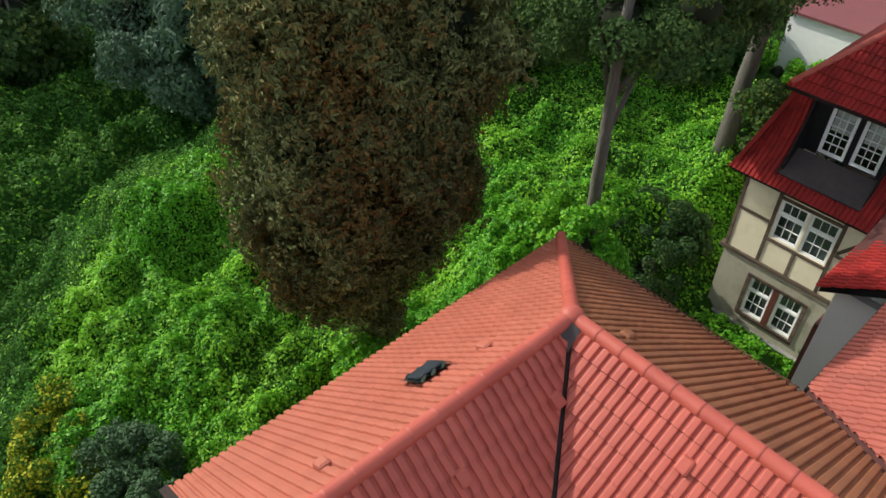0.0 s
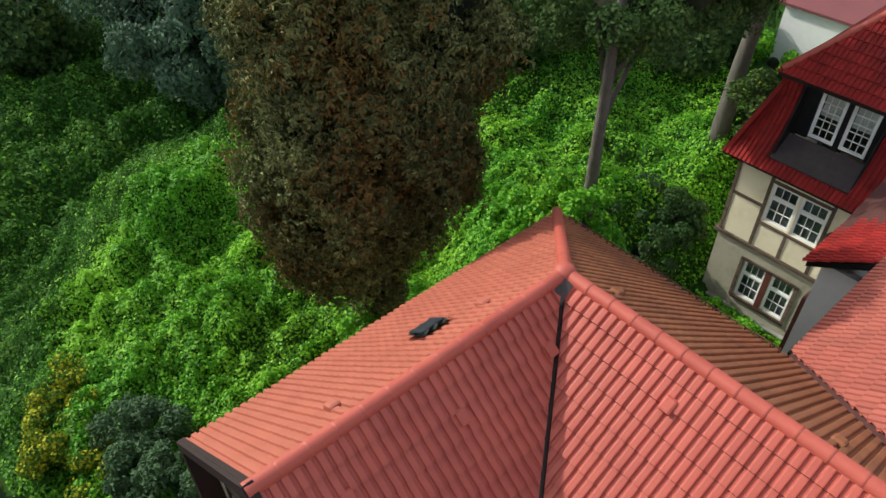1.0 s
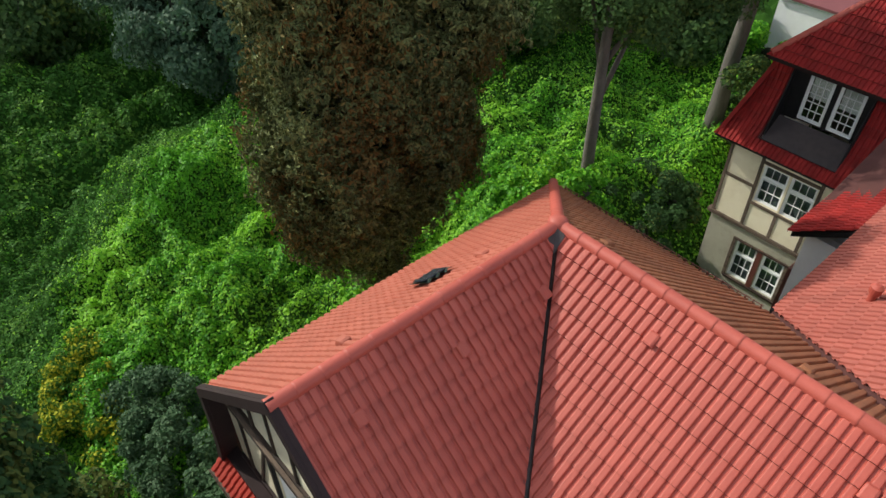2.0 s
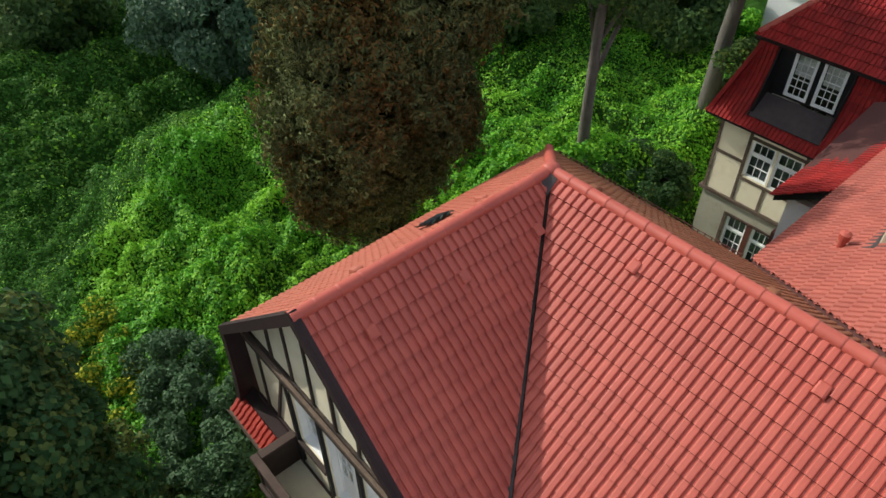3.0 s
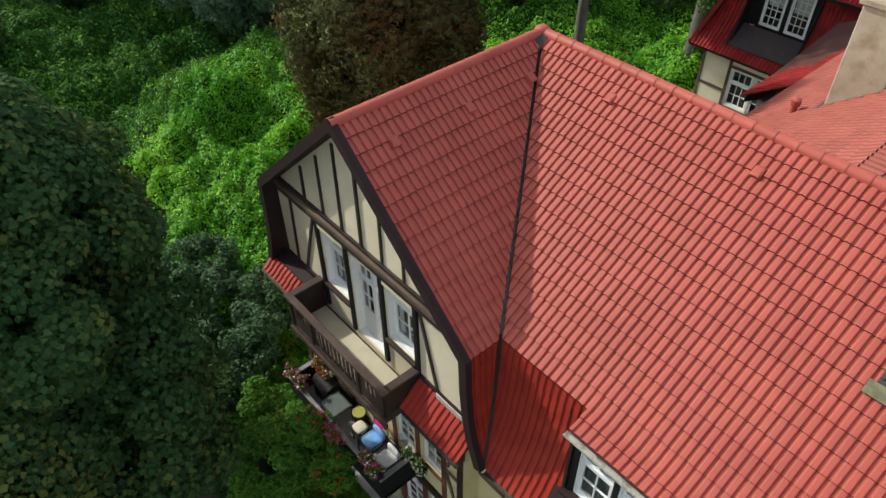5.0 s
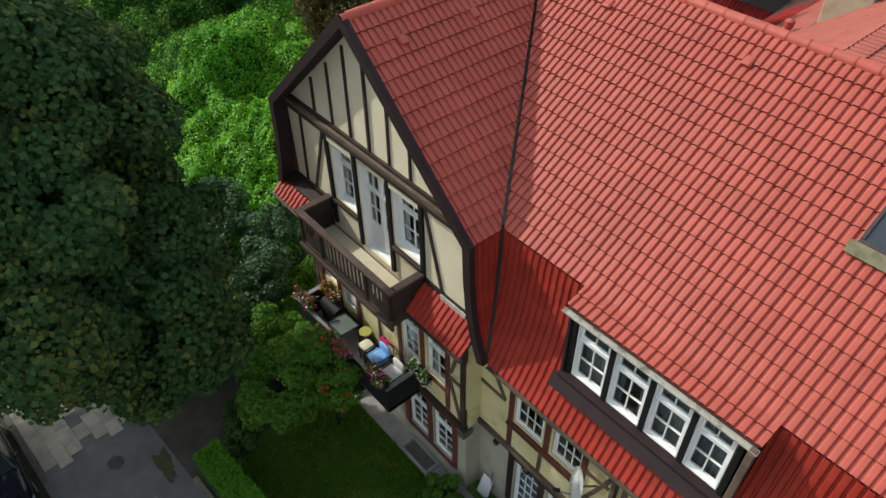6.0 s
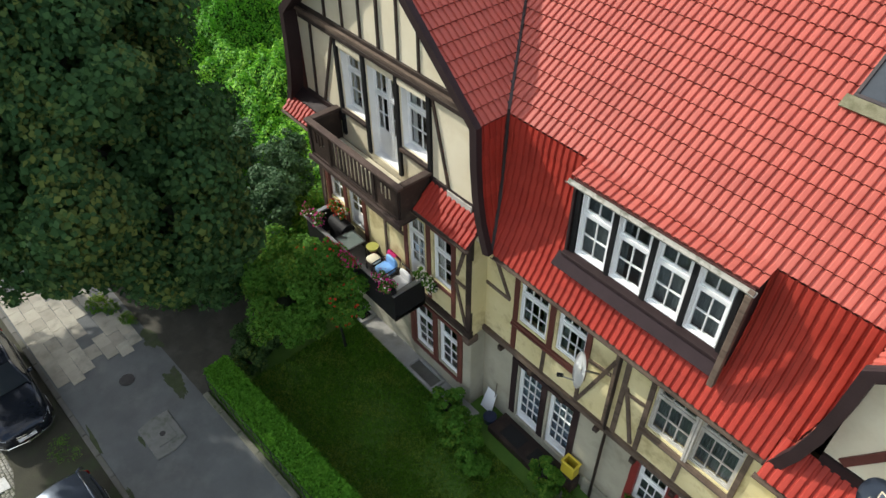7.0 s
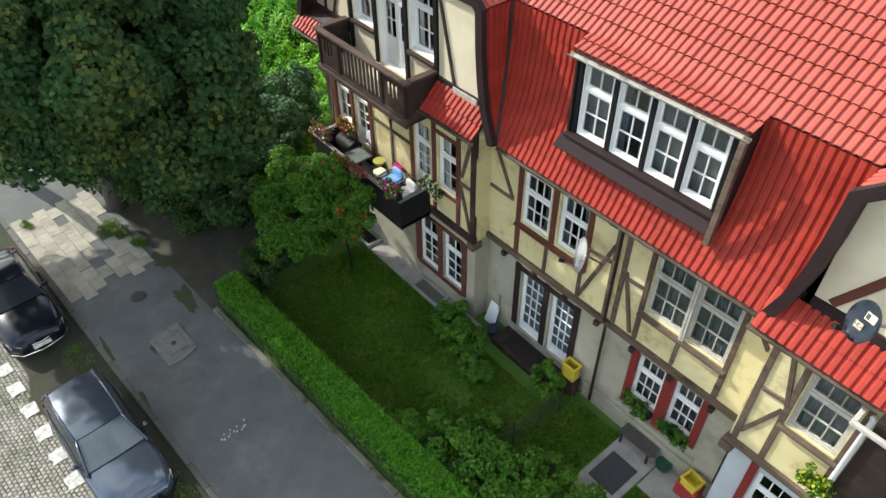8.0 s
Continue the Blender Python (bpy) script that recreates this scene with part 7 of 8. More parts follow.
# broad maple by the street
tree((-9.6, -11.9, 0), [(-9.6, -11.9, -0.3), (-9.3, -12.0, 3), (-8.0, -12.3, 6.5), (-5.6, -12.5, 10)], 0.36,
     [(-2.6, -12.3, 11.0, 3.4, 3.1, 3.6), (-0.9, -12.5, 9.8, 1.9, 2.0, 2.4), (-6.0, -13.4, 11.5, 3.6, 3.4, 3.6), (-3.4, -10.4, 11.4, 1.8, 1.7, 2.4), (-3.0, -13.0, 8.2, 3.0, 2.3, 1.8), (-5.6, -11.2, 8.6, 2.6, 2.2, 2.6), (-3.4, -12.4, 13.8, 2.4, 2.4, 2.0), (-9.4, -13.0, 11.0, 3.4, 3.2, 3.4), (-0.5, -11.0, 8.3, 1.5, 1.4, 1.9), (-1.6, -9.9, 9.0, 1.6, 1.4, 1.9)],
     600, 0.58, 300000, 0.15, M_MAPLE, "broad dark green maple over the pavement", droop=0.3, wide=0.85, core=0.36)

# second street tree, further along the kerb: unseen, its crown laid out to shade the pavement
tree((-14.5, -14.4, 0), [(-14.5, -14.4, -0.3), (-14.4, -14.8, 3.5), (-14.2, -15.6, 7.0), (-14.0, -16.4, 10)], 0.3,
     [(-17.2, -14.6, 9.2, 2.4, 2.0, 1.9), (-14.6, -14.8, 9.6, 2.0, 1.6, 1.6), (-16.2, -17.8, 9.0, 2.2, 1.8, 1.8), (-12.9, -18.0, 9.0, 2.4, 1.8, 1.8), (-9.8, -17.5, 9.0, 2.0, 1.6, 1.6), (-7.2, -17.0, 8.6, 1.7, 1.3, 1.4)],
     170, 0.7, 30000, 0.24, M_MAPLE, "unseen street maple added to shade the pavement", droop=0.35, wide=0.85, core=0.3)


# two tall trees behind, bare trunks and high crowns
tree((-7.3, 10.8, 0), [(-7.4, 10.9, -0.3), (-7.3, 10.8, 4.0), (-7.2, 10.6, 7.5), (-7.05, 10.4, 11.5), (-7.0, 10.5, 15)], 0.30,
     [(-8.4, 13.6, 14.6, 3.0, 2.6, 2.5), (-5.4, 13.6, 15.0, 2.4, 2.0, 2.0), (-11.5, 14.5, 14.2, 2.6, 2.4, 2.6), (-9.6, 17.5, 13.8, 2.6, 2.4, 2.4), (-7.4, 10.8, 13.0, 2.3, 2.0, 1.5), (-9.6, 11.6, 14.0, 1.9, 1.8, 1.6), (-5.2, 11.2, 14.0, 1.6, 1.5, 1.3), (-6.2, 14.0, 13.0, 1.9, 1.8, 1.5)],
     190, 0.72, 95000, 0.15, M_TALL, "tall tree with a slim bare grey trunk", droop=0.4, limbs=5)
tree((-8.7, 22.6, 0), [(-8.8, 22.7, -0.3), (-8.6, 22.6, 3.5), (-8.55, 22.6, 6.5), (-8.3, 22.5, 9.5), (-8.2, 22.5, 13)], 0.52,
     [(-7.6, 21.6, 12.6, 2.2, 2.2, 1.9), (-9.6, 21.6, 12.0, 2.4, 2.2, 1.7), (-11.2, 23.6, 11.8, 2.4, 2.4, 2.0)],
     110, 0.75, 50000, 0.16, M_TALL, "leaning tall tree with ivy at its foot", droop=0.4)
# blue-green willow-like tree and dark trees at the back
tree((-32, 7.5, 0), [(-32, 7.5, -0.3), (-32, 7.5, 4), (-32, 7.5, 9)], 0.35,
     [(-31.5, 6.8, 6.2, 4.2, 4.2, 4.0), (-29.5, 8.0, 4.6, 3.0, 3.4, 3.2), (-33.5, 9.5, 8.2, 3.8, 3.8, 3.8), (-34.5, 5.0, 6.0, 3.0, 3.0, 3.4)],
     130, 1.0, 30000, 0.30, M_BLUE_LEAF, "blue-green tree behind the vine thicket", droop=0.4, wide=0.5)
for x, y, h, label in ((-43, 1, 7.5, "dark tree at the edge of the thicket"), (-38, 14, 9.5, "dark tree behind the thicket"), (-31, 18, 9.0, "shaded tree behind the thicket"), (-24, 24, 9.5, "shaded tree beyond the chestnut"), (-19, 32, 8, "dark tree far behind the house"), (-16.5, 32, 6, "dark tree behind the tall trunks"), (-47, -9, 7, "dark tree far along the street"), (-37, -8, 4.5, "low dark tree in the thicket")):
    tree((x, y, 0), [(x, y, -0.3), (x, y, h * 0.5), (x, y, h)], 0.3,
         [(x, y, h * 0.62, h * 0.42, h * 0.42, h * 0.36), (x + 1.8, y - 1.5, h * 0.42, h * 0.3, h * 0.3, h * 0.3), (x - 2, y + 1, h * 0.5, h * 0.3, h * 0.3, h * 0.34)],
         55, 1.1, 11000, 0.38, M_TALL, label, droop=0.3, limbs=4)


# ---- the thicket overgrown with vines ----
def crest(y):
    """Where the crest of the long mound runs."""
    return np.interp(y, [-9, -5.8, 0.8, 6.6, 12], [-17, -19.4, -23.2, -24.3, -25])


def thicket_height(x, y):
    """Height of the vine blanket over the ground."""
    h = 1.25 + 1.5 * (vnoise(x / 6.3 + 11, y / 6.3 + 5) - 0.35) + 1.2 * (0.62 - np.abs(2 * vnoise(x / 3.1 + 3, y / 3.1 + 31) - 1)) + 0.9 * (np.abs(2 * vnoise(x / 1.5 + 17, y / 1.5 + 2) - 1) - 0.4) + 0.48 * (np.abs(2 * vnoise(x / 0.75 + 7, y / 0.75 + 21) - 1) - 0.4)
    # long mound whose crest curves from the street towards the back, then a dip behind it
    xc = crest(y)
    h += 1.3 * np.exp(-((x - xc) / 3.4) ** 2) * np.clip(1.2 - np.abs(y - 0.5) / 10.0, 0, 1)
    h += 1.2 * np.exp(-((x + 19.3) ** 2 / 9 + (y - 3.0) ** 2 / 12))
    h += 0.9 * np.exp(-((x + 15.0) ** 2 / 16 + (y + 1.5) ** 2 / 20))
    h -= 0.9 * np.exp(-((x - xc + 5.0) / 3.0) ** 2)
    # heaps behind the house
    h += 2.3 * np.exp(-((x + 6.6) ** 2 / 7 + (y - 14.6) ** 2 / 9)) + 1.6 * np.exp(-((x + 8.5) ** 2 / 9 + (y - 9) ** 2 / 9))
    h += 1.4 * np.exp(-((x + 12) ** 2 / 12 + (y - 13) ** 2 / 14))
    h += 2.6 * np.exp(-((x + 6.5) ** 2 / 5 + (y - 23) ** 2 / 10))
    # lower towards the street and the house
    h *= np.clip((y + 10.5) / 4.0, 0.05, 1)
    # trodden low beside the rear yard
    h = np.where(y > 5, np.minimum(h, 0.35 + np.clip(-4.6 - x, 0, 9) * 0.75), h)
    return np.maximum(h, 0.12)


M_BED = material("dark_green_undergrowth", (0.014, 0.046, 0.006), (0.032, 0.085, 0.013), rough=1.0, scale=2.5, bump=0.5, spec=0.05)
thicket = empty("vine_thicket", (-15, 0, 0), "bright green vine thicket covering shrubs and ground", "thicket", kind="stuff")
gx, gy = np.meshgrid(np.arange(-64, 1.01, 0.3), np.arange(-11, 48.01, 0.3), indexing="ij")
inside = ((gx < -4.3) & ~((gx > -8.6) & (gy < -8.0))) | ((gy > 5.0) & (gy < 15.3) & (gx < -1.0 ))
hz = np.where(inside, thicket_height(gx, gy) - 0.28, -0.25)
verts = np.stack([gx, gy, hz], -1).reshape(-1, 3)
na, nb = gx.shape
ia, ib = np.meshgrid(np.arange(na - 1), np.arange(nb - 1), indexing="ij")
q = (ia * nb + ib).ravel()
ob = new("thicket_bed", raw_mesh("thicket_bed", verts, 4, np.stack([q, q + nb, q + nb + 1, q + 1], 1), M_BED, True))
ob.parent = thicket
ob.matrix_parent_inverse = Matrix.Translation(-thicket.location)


def vine_leaves(count, x0, x1, y0, y1, size, mat, keep=None, lift=0.14):
    x, y = rng.uniform(x0, x1, count), rng.uniform(y0, y1, count)
    ok = ((x < -4.4) & ~((x > -8.4) & (y < -8.1))) | ((y > 5.2) & (y < 15.2) & (x < -1.1))
    if keep is not None:
        ok &= keep(x, y)
    x, y = x[ok], y[ok]
    h = thicket_height(x, y)
    e = 0.12
    dx = (thicket_height(x + e, y) - thicket_height(x - e, y)) / (2 * e)
    dy = (thicket_height(x, y + e) - thicket_height(x, y - e)) / (2 * e)
    steep = np.sqrt(1 + dx * dx + dy * dy)
    n = np.stack([-dx, -dy, np.ones_like(dx)], 1) / steep[:, None]
    z = h + rng.uniform(-0.26, lift, len(x)) - rng.random(len(x)) ** 6 * 0.3
    tuft = vnoise(x / 0.35, y / 0.35)
    z += 0.34 * (tuft - 0.5)
    nn = n * 1.2 + rng.normal(size=n.shape) * 0.36 + [0, 0, 0.15]
    ob = new("leaves", leaf_mesh("leaves", np.stack([x, y, z], 1), nn, size * rng.uniform(0.6, 1.35, len(x)), mat, 0.35, 0.66, 0.22))
    tagged(ob, kind="stuff")
    ob.parent = thicket
    ob.matrix_parent_inverse = Matrix.Translation(-thicket.location)
    tagged(ob, kind="stuff")


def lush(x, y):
    """True where bright vine leaves go, before the crest and in drifts behind the house; elsewhere shade-coloured
    leaves.
    """
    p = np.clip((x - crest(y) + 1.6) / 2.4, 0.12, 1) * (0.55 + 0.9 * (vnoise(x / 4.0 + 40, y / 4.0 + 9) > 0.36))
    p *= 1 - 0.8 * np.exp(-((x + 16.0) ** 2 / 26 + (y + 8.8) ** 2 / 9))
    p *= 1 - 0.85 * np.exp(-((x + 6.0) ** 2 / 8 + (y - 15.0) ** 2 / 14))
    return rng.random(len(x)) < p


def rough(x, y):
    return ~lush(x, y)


vine_leaves(215000, -27, -4.4, -10, 12, 0.14, M_VINE, lush)
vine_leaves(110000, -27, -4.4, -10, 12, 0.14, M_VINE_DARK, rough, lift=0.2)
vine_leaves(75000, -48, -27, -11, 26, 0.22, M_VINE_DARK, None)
vine_leaves(26000, -48, -27, -11, 26, 0.22, M_VINE, lush)
vine_leaves(105000, -27, -1, 5, 30, 0.17, M_VINE, lush)
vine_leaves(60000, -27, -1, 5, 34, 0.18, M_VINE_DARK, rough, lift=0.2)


# ---- shrubs ----
def shrub(name, base, outline, n_clump, rad, n_leaf, leaf, mat, label, wide=0.7, core=0.3, droop=0.2, flowers=None, category="shrub", stem=True):
    thing = empty(name, base, label, category)
    c, s = clumps(outline, n_clump, rad)
    c[:, 2] = np.maximum(c[:, 2], base[2] + 0.1)
    at, d = crown_points(c, s, n_leaf)
    at[:, 2] = np.maximum(at[:, 2], base[2] + 0.02)
    ob = new("leaves", leaf_mesh("leaves", at, d * 0.5 + rng.normal(size=d.shape) * 0.45 + [0, 0, 0.6], leaf * rng.uniform(0.6, 1.35, n_leaf), mat, droop, wide))
    tagged(ob, kind="stuff")
    ob.parent = thing
    ob.matrix_parent_inverse = Matrix.Translation(-thing.location)
    # dark core and stem, standing in for shade inside the shrub
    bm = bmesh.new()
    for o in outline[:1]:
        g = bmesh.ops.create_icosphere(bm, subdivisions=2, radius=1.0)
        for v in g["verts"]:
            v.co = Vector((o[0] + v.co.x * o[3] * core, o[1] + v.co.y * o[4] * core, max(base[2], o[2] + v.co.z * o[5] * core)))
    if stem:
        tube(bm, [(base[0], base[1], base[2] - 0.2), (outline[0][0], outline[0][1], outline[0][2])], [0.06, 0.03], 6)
    part("stem_shade_core", bm, M_INNER, thing, smooth=True)
    if flowers:
        k, fm, fs = flowers
        at2, d2 = crown_points(c, s * 1.05, k, shell=0.95)
        ob = new("flower_mass", leaf_mesh("flower_mass", at2, d2 + rng.normal(size=d2.shape) * 0.3, fs * rng.uniform(0.7, 1.3, k), fm, 0, 1.0, 0.1))
        tagged(ob, kind="stuff")
        ob.parent = thing
        ob.matrix_parent_inverse = Matrix.Translation(-thing.location)
    return thing


shrub("shrub", (-6.2, -7.0, 0), [(-6.2, -7.0, 1.9, 1.1, 1.1, 1.7), (-5.2, -7.6, 1.6, 1.0, 1.0, 1.4), (-6.9, -7.9, 1.3, 0.9, 0.9, 1.2), (-5.6, -6.6, 2.7, 0.6, 0.6, 0.9)], 90, 0.3, 12000, 0.16, M_SILVER, "tall grey-green shrub beside the garden", wide=0.5, core=0.15)
shrub("shrub", (-9.0, -6.4, 0), [(-9.0, -6.3, 1.9, 1.2, 1.1, 1.6), (-10.4, -6.5, 1.4, 1.1, 1.0, 1.3), (-8.4, -7.2, 1.2, 0.9, 0.8, 1.1), (-9.4, -5.8, 2.7, 0.6, 0.6, 0.9)], 90, 0.3, 12000, 0.16, M_SILVER, "silvery shrub in front of the vines", wide=0.5, core=0.15)
shrub("shrub", (-7.4, -5.0, 0), [(-7.4, -5.0, 2.0, 1.1, 1.0, 1.9), (-6.4, -5.9, 2.4, 0.9, 0.9, 1.6), (-8.2, -4.6, 2.8, 0.7, 0.7, 1.0)], 90, 0.28, 12000, 0.15, M_SILVER, "tall grey-green shrub between vines and house", wide=0.5, core=0.2)
shrub("shrub", (-11.4, -5.6, 0), [(-11.2, -5.4, 1.8, 1.3, 1.1, 1.6), (-12.4, -6.0, 1.5, 1.1, 1.0, 1.3), (-10.6, -6.4, 1.6, 1.0, 1.0, 1.4)], 90, 0.3, 12000, 0.15, M_SILVER, "loose silvery shrub at the foot of the vines", wide=0.5, core=0.2)
shrub("shrub", (-6.2, -9.4, 0), [(-6.2, -9.4, 2.0, 1.8, 1.7, 1.9), (-4.6, -9.0, 2.4, 1.4, 1.4, 1.6), (-7.8, -9.2, 2.2, 1.6, 1.5, 2.0)], 50, 0.5, 14000, 0.16, M_MAPLE, "dark shrub under the street tree", wide=0.7)
shrub("shrub", (-5.2, -5.4, 0), [(-5.0, -5.3, 1.4, 1.0, 1.0, 1.3), (-5.9, -4.6, 1.6, 1.1, 1.2, 1.4)], 30, 0.4, 8000, 0.13, M_BUSH, "green shrub at the corner of the house", wide=0.7)
shrub("small_tree", (-2.4, -8.3, 0), [(-2.0, -8.3, 2.2, 1.5, 1.3, 1.0), (-3.1, -7.7, 2.5, 1.2, 1.1, 1.1), (-1.2, -7.8, 2.3, 1.0, 0.9, 0.9), (-2.1, -7.4, 3.1, 0.9, 0.7, 0.7)], 90, 0.35, 22000, 0.12, M_BUSH, "lush green small tree in the garden", wide=0.6, core=0.25, category="tree")
M_REDFLOWER = leaf_material("red_flowers", (0.5, 0.02, 0.015), (0.65, 0.06, 0.03))
shrub("small_tree", (-1.0, -7.0, 0), [(-0.9, -7.25, 2.9, 0.8, 0.45, 1.0), (-0.1, -7.25, 3.2, 0.5, 0.4, 0.8), (-1.6, -7.2, 3.5, 0.6, 0.4, 0.7), (0.1, -7.08, 3.9, 0.5, 0.3, 0.5), (-0.9, -7.08, 4.15, 0.7, 0.3, 0.45)], 70, 0.22, 12000, 0.11, M_BUSH, "green shrub with red flowers below the balcony", wide=0.6, core=0.2, flowers=(160, M_REDFLOWER, 0.09), category="shrub")
for k, (x, y) in enumerate(((-13.2, -7.4), (-14.8, -6.8), (-12.0, -7.6), (-15.8, -8.0), (-13.8, -8.6), (-11.6, -6.6), (-16.4, -6.9))):
    shrub("goldenrod", (x, y, 0), [(x, y, 0.9, 0.8, 0.8, 0.75)], 22, 0.28, 3600, 0.12, M_BUSH, "yellow flowering goldenrod at the thicket's edge", wide=0.35, core=0.25, flowers=(1000, M_GOLD, 0.11))
shrub("goldenrod", (-10.4, 10.6, 1.6), [(-10.4, 10.6, 2.4, 0.4, 0.4, 0.5)], 6, 0.2, 500, 0.12, M_BUSH, "yellow flower spray among the vines", flowers=(160, M_GOLD, 0.1), stem=True)
shrub("ivy_mound", (-9.5, 2.2, 0), [(-9.4, 2.1, 2.0, 1.2, 1.2, 2.1), (-8.4, 2.8, 1.5, 1.0, 1.0, 1.4)], 60, 0.4, 14000, 0.15, M_VINE, "mound of vines round the chestnut trunk", wide=0.8, core=0.3)
shrub("ivy_mound", (-7.8, 11.0, 0), [(-6.8, 9.8, 4.6, 1.0, 0.9, 2.4), (-8.1, 10.2, 4.0, 1.2, 1.1, 2.5), (-9.4, 10.6, 2.8, 1.3, 1.2, 2.2), (-6.2, 10.8, 3.4, 0.9, 0.9, 2.2)], 110, 0.38, 24000, 0.15, M_VINE, "mound of ivy climbing a tall trunk", wide=0.8, core=0.4)
shrub("ivy_mound", (-7.0, 17.6, 0), [(-6.6, 16.6, 1.4, 1.3, 1.2, 1.5), (-8.4, 17.0, 1.2, 1.3, 1.2, 1.4)], 60, 0.4, 13000, 0.15, M_MAPLE, "mound of ivy round the leaning trunk", wide=0.8, core=0.4)
# ivy at the feet of the tall trunks and climbing green by the far house
shrub("shrub", (-6.2, 22.8, 0), [(-6.0, 22.5, 4.2, 2.2, 2.0, 3.6), (-3.6, 23.5, 4.4, 1.8, 1.8, 3.4)], 60, 0.5, 14000, 0.18, M_TALL, "ivy-covered shrub beside the far house", wide=0.8)
shrub("shrub", (-4.9, 14.6, 0), [(-6.4, 14.0, 1.6, 1.4, 1.6, 1.6), (-6.6, 11.6, 1.3, 1.3, 1.6, 1.3), (-8.6, 13.0, 1.9, 1.4, 1.5, 1.5)], 90, 0.35, 18000, 0.13, M_MAPLE, "dark green bush beside the courtyard", wide=0.7)
shrub("shrub", (-9.6, 32.2, 0), [(-11.2, 32.4, 1.9, 1.5, 1.2, 2.2), (-9.0, 32.2, 2.1, 1.7, 1.2, 2.1), (-6.8, 32.0, 2.0, 1.6, 1.2, 2.1)], 60, 0.5, 14000, 0.2, M_VINE, "row of green shrubs before the white house", wide=0.8)
shrub("low_plants", (-2.4, 15.3, -0.8), [(-3.2, 15.4, -0.4, 0.9, 0.35, 0.4), (-1.6, 15.4, -0.45, 1.0, 0.35, 0.35), (-0.2, 15.3, -0.5, 0.7, 0.3, 0.4)], 30, 0.25, 5000, 0.12, M_VINE, "green plants along the plinth of the far house", stem=False)
shrub("shrub", (0.6, 15.2, -0.8), [(0.4, 15.2, 1.0, 0.35, 0.35, 0.7)], 8, 0.2, 900, 0.13, M_BUSH, "small climbing plant by the downpipe")

# ---- hedge, lawn and garden bushes ----
hedge = empty("hedge", st(2, 0.5), "clipped bright green privet hedge beside the pavement", "hedge")
m = 34000
hu, hv, hh = rng.uniform(-2.35, 8.6, m), rng.uniform(0.2, 0.95, m), rng.uniform(0.1, 1.05, m)
face = rng.integers(0, 10, m)
hh = np.where(face < 6, 1.0 + 0.10 * (vnoise(hu / 0.5, hv / 0.5) - 0.5) + rng.uniform(-0.08, 0.05, m), hh)
hv = np.where((face >= 6) & (face < 8), 0.18 + rng.uniform(-0.06, 0.06, m), np.where(face >= 8, 0.95 + rng.uniform(-0.06, 0.06, m), hv))
eu, ev, so = np.array(EU), np.array(EV), np.array(SO)
pts = so + hu[:, None] * eu + hv[:, None] * ev + hh[:, None] * [0, 0, 1]
nr = np.where((face < 6)[:, None], np.array([0, 0, 1.0]), np.where((face < 8)[:, None], -ev, ev)) + rng.normal(size=(m, 3)) * 0.5
ob = new("leaves", leaf_mesh("leaves", pts, nr, 0.085 * rng.uniform(0.6, 1.4, m), M_HEDGE, 0.1, 0.6))
tagged(ob, kind="stuff")
ob.parent = hedge
ob.matrix_parent_inverse = Matrix.Translation(-hedge.location)
# dark block that paints the shade inside the hedge
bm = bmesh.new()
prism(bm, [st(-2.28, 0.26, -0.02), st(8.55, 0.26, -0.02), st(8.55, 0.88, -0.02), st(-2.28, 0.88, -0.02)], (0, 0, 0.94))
part("stem_shade_core", bm, M_INNER, hedge)

lawn = empty("lawn", (3, -8, 0), "short uneven lawn grass of the front garden", "lawn", kind="stuff")
n = 150000
gx_, gy_ = rng.uniform(-1.8, 13.5, n), rng.uniform(-10.6, -5.2, n)
ok = ((gy_ < -6.05) | (gx_ > 7.3)) & (gy_ > -10.3 + gx_ * 0.06)
bare = vnoise(gx_ / 1.1 + 3, gy_ / 1.1 + 8)
ok &= rng.random(n) < 0.25 + 1.3 * bare
ok &= ~((gx_ > 9.25) & (gx_ < 10.5) & (gy_ > -7.3)) & ~((gx_ > 10.45) & (gy_ > -6.05))
gx_, gy_ = gx_[ok], gy_[ok]
k = len(gx_)
nn = rng.normal(size=(k, 3)) * [1, 1, 0.25]
ob = new("grass", leaf_mesh("grass", np.stack([gx_, gy_, 0.03 + 0.03 * rng.random(k)], 1), nn + [0, 0, 0.35], 0.10 * rng.uniform(0.6, 1.5, k), M_GRASS, -0.6, 0.22, 0.1))
ob.parent = lawn
ob.matrix_parent_inverse = Matrix.Translation(-lawn.location)
tagged(ob, kind="stuff")
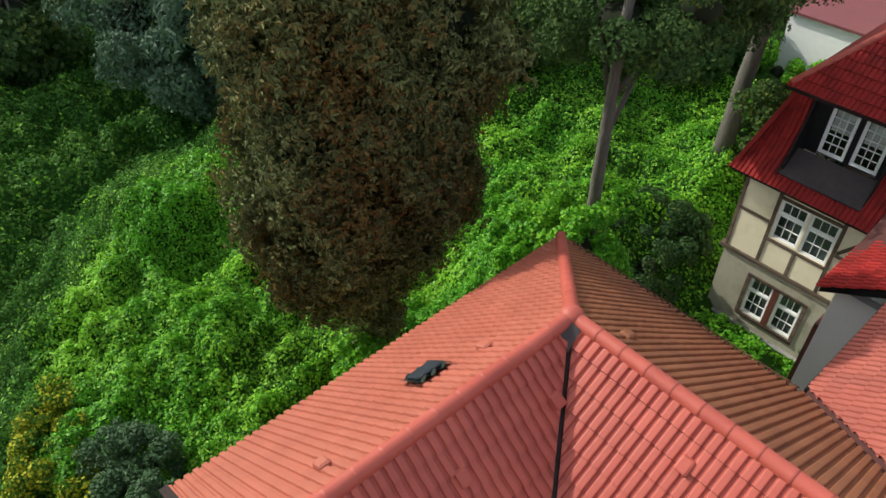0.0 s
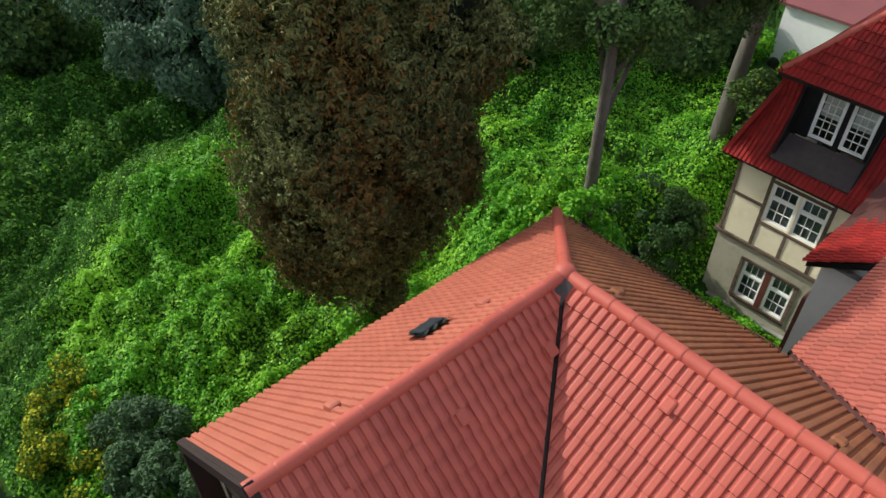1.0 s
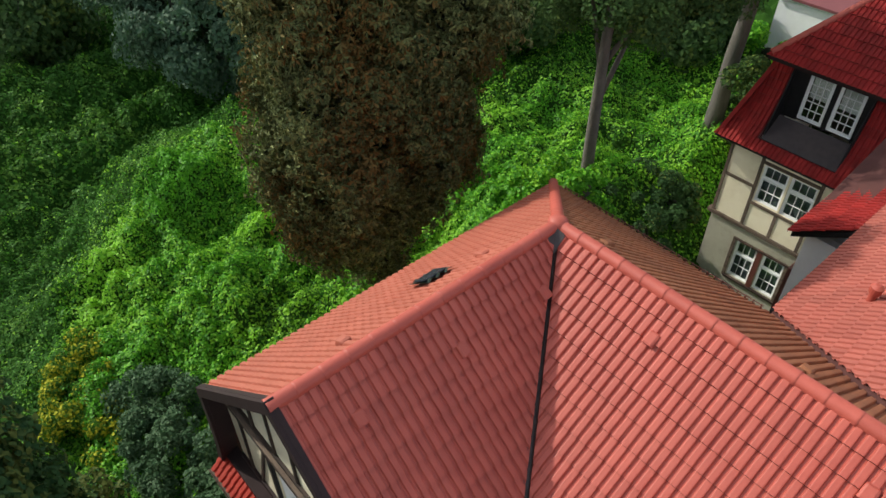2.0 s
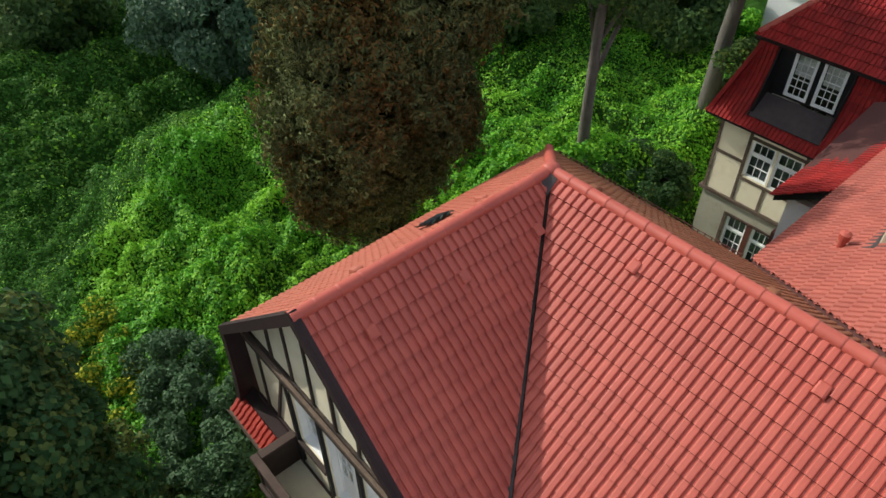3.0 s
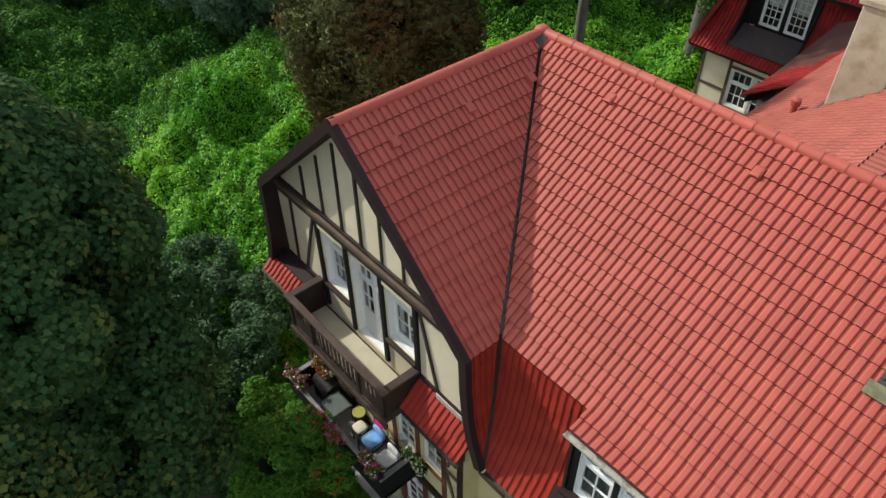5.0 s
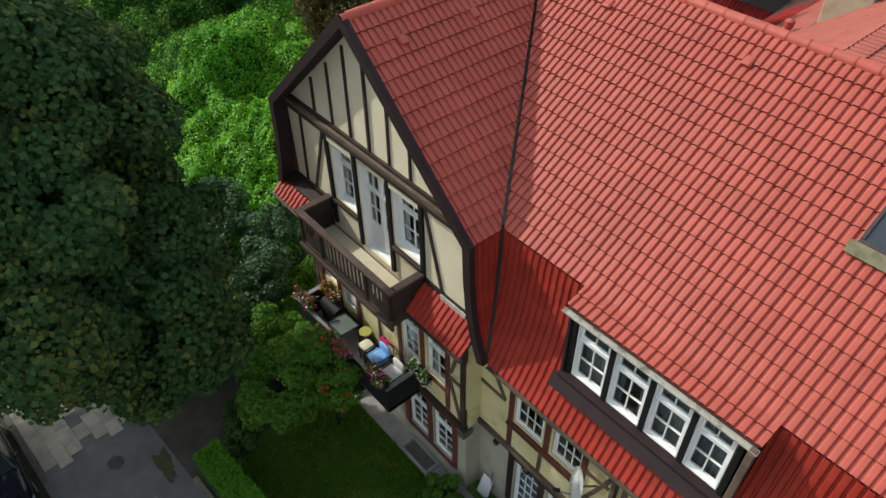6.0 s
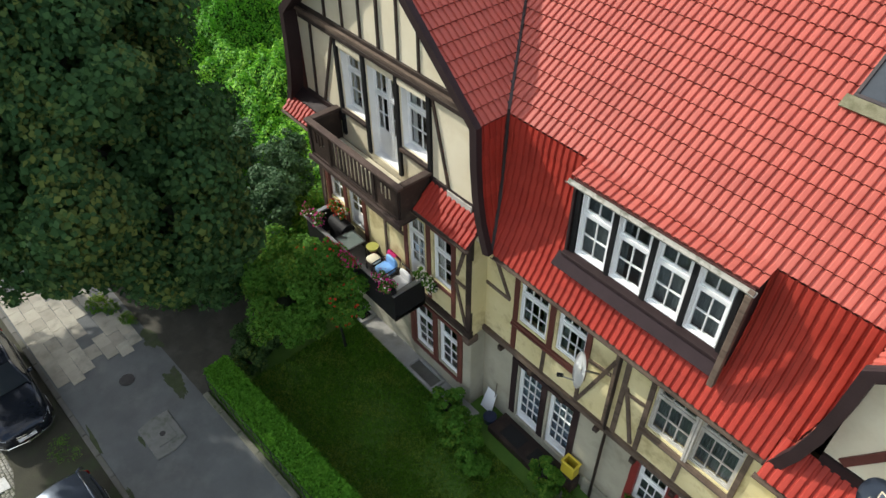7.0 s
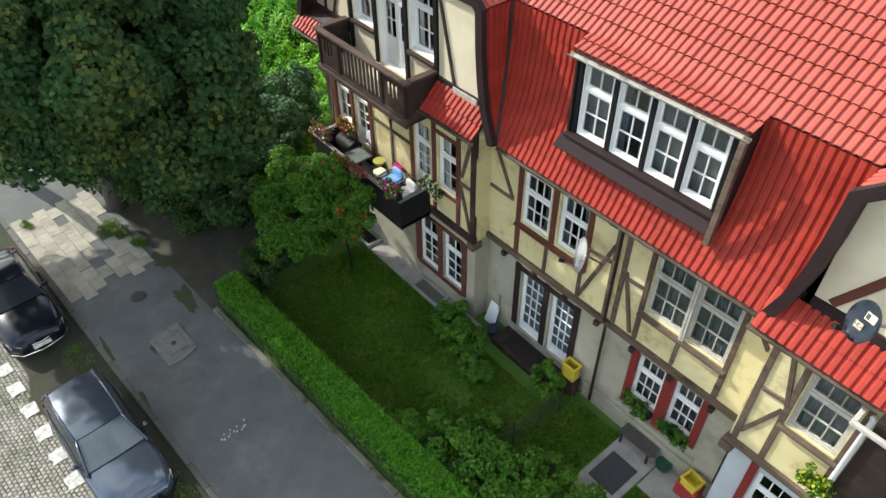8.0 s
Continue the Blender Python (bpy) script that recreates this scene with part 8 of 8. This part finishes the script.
for x, y, r, h, label in ((3.3, -6.2, 0.55, 0.45, "leafy bush at the edge of the path"), (4.1, -6.45, 0.6, 0.5, "leafy bush on the lawn by the path"), (5.0, -6.65, 0.5, 0.4, "low bush on the lawn"),
                          (6.85, -5.62, 0.40, 0.62, "yellow-green plant by the crate"), (6.4, -9.4, 0.7, 0.6, "loose bush at the end of the hedge"), (7.4, -9.0, 0.8, 0.7, "spreading bush by the wire fence"),
                          (8.4, -8.4, 0.7, 0.6, "spreading bush beyond the wire fence"), (7.0, -8.2, 0.6, 0.5, "leafy bush at the wire fence"), (9.2, -9.0, 0.8, 0.7, "green bush at the garden's end"), (5.6, -9.7, 0.5, 0.5, "leafy bush beside the hedge"),
                          (8.9, -7.6, 0.5, 0.45, "leafy bush before the terrace"), (10.4, -7.8, 0.6, 0.5, "green bush beside the terrace")):
    shrub("bush", (x, y, 0), [(x, y, h, r, r, h), (x + r * 0.6, y - r * 0.3, h * 0.7, r * 0.7, r * 0.7, h * 0.7)], 26, r * 0.3, 2600, 0.10, M_BUSH, label, wide=0.7, core=0.3, category="bush", stem=False)
# added bush: darkens the hedge corner in place of tree shade
shrub("bush", (-2.9, -9.2, 0), [(-2.9, -9.2, 0.5, 0.8, 0.7, 0.55), (-2.3, -9.9, 0.4, 0.5, 0.5, 0.45)], 40, 0.22, 6000, 0.11, M_TALL, "dark bush added as shade behind the end of the hedge", core=0.2, category="bush", stem=False)
for x, y, r, n_, label in ((-8.3, -12.7, 0.55, 2600, "yellow-green weeds growing beside the paving"), (-7.0, -12.2, 0.3, 900, "weeds along the broken pavement edge"), (-10.6, -15.0, 0.22, 600, "small weed tuft at the kerb"), (-3.2, -15.75, 0.5, 420, "sparse rough grass between the kerb and the cars"), (2.9, -15.35, 0.55, 600, "sparse grass growing along the kerb"), (4.4, -15.2, 0.55, 700, "tufted grass beside the kerb stones")):
    shrub("weed", (x, y, -0.02), [(x, y, 0.03, r, r * 0.7, 0.05), (x + r * 0.8, y + r * 0.6, 0.03, r * 0.7, r * 0.5, 0.04), (x - r * 0.7, y + r * 0.3, 0.03, r * 0.5, r * 0.5, 0.04)], 150, 0.05, n_, 0.07, M_GRASS, label, wide=0.22, core=0.1, stem=False)
shrub("shrub", (-8.8, -10.7, 0), [(-8.8, -10.6, 1.4, 1.5, 1.3, 1.5), (-7.2, -10.3, 0.8, 1.1, 0.9, 0.9), (-10.6, -11.3, 1.3, 1.4, 1.1, 1.4), (-12.4, -11.6, 1.2, 1.4, 1.1, 1.4)], 80, 0.4, 15000, 0.16, M_TALL, "shaded shrub at the foot of the maple", wide=0.7, core=0.4)

# flowers on the balcony and in window boxes
M_PINKF = leaf_material("pink_flowers", (0.5, 0.02, 0.16), (0.7, 0.08, 0.32))
M_WHITEF = leaf_material("white_flowers", (0.65, 0.6, 0.5), (0.8, 0.78, 0.7))
M_CRIM = leaf_material("crimson_flowers", (0.35, 0.01, 0.04), (0.55, 0.02, 0.08))


def flower_box(x0, x1, y, z, mat, label, second=None):
    box_ob = empty("flower_box", ((x0 + x1) / 2, y, z), label, "flower box", "flower boxes")
    slab("trough", x0, x1, y - 0.09, y + 0.09, z, z + 0.17, M_BLACK, box_ob, bevel=0.008)
    w = x1 - x0
    o = [(x0 + w * 0.25, y - 0.04, z + 0.22, w * 0.28, 0.16, 0.14), (x0 + w * 0.75, y - 0.05, z + 0.20, w * 0.28, 0.16, 0.15)]
    c, s = clumps(o, 26, 0.075)
    c += rng.normal(size=c.shape) * [0.06, 0.05, 0.05]
    at, d = crown_points(c, s, 1200)
    ob = new("leaves", leaf_mesh("leaves", at, d + rng.normal(size=d.shape) * 0.4, 0.06 * rng.uniform(0.6, 1.4, 1200), M_BUSH, 0.2, 0.7))
    tagged(ob, kind="stuff")
    ob.parent = box_ob
    ob.matrix_parent_inverse = Matrix.Translation(-box_ob.location)
    for one, k in ((mat, 190), (second, 70)):
        if not one:
            continue
        at, d = crown_points(c, s * 1.15, k, shell=0.9)
        ob = new("flower_mass", leaf_mesh("flower_mass", at + rng.normal(size=at.shape) * 0.03, d + rng.normal(size=d.shape) * 0.3, 0.065 * rng.uniform(0.6, 1.4, k), one, 0, 1.0, 0.1))
        tagged(ob, kind="stuff")
        ob.parent = box_ob
        ob.matrix_parent_inverse = Matrix.Translation(-box_ob.location)


flower_box(1.02, 1.72, -6.72, 4.475, M_PINKF, "balcony box with magenta and white petunias", M_WHITEF)
flower_box(1.6, 2.3, -5.72, 4.40, M_WHITEF, "window box with white and yellow flowers")
flower_box(-0.6, 0.15, -6.86, 4.3, M_PINKF, "balcony box with magenta flowers", M_CRIM)
flower_box(-1.4, -0.6, -6.86, 4.2, M_CRIM, "balcony box with dark red flowers")
flower_box(-2.75, -2.0, -6.62, 4.475, M_PINKF, "balcony box with pink and white flowers", M_WHITEF)
flower_box(-2.6, -1.9, -5.85, 4.475, M_REDFLOWER, "window box with red and white geraniums", M_WHITEF)
flower_box(8.98, 9.84, -5.0, 1.30, M_TALL, "green planted box under the red window")
flower_box(10.12, 10.92, -5.0, 1.32, M_TALL, "green planted box under the red window")
flower_box(13.45, 13.9, -5.85, 4.3, M_GOLD, "box with yellow-green plants under the window")
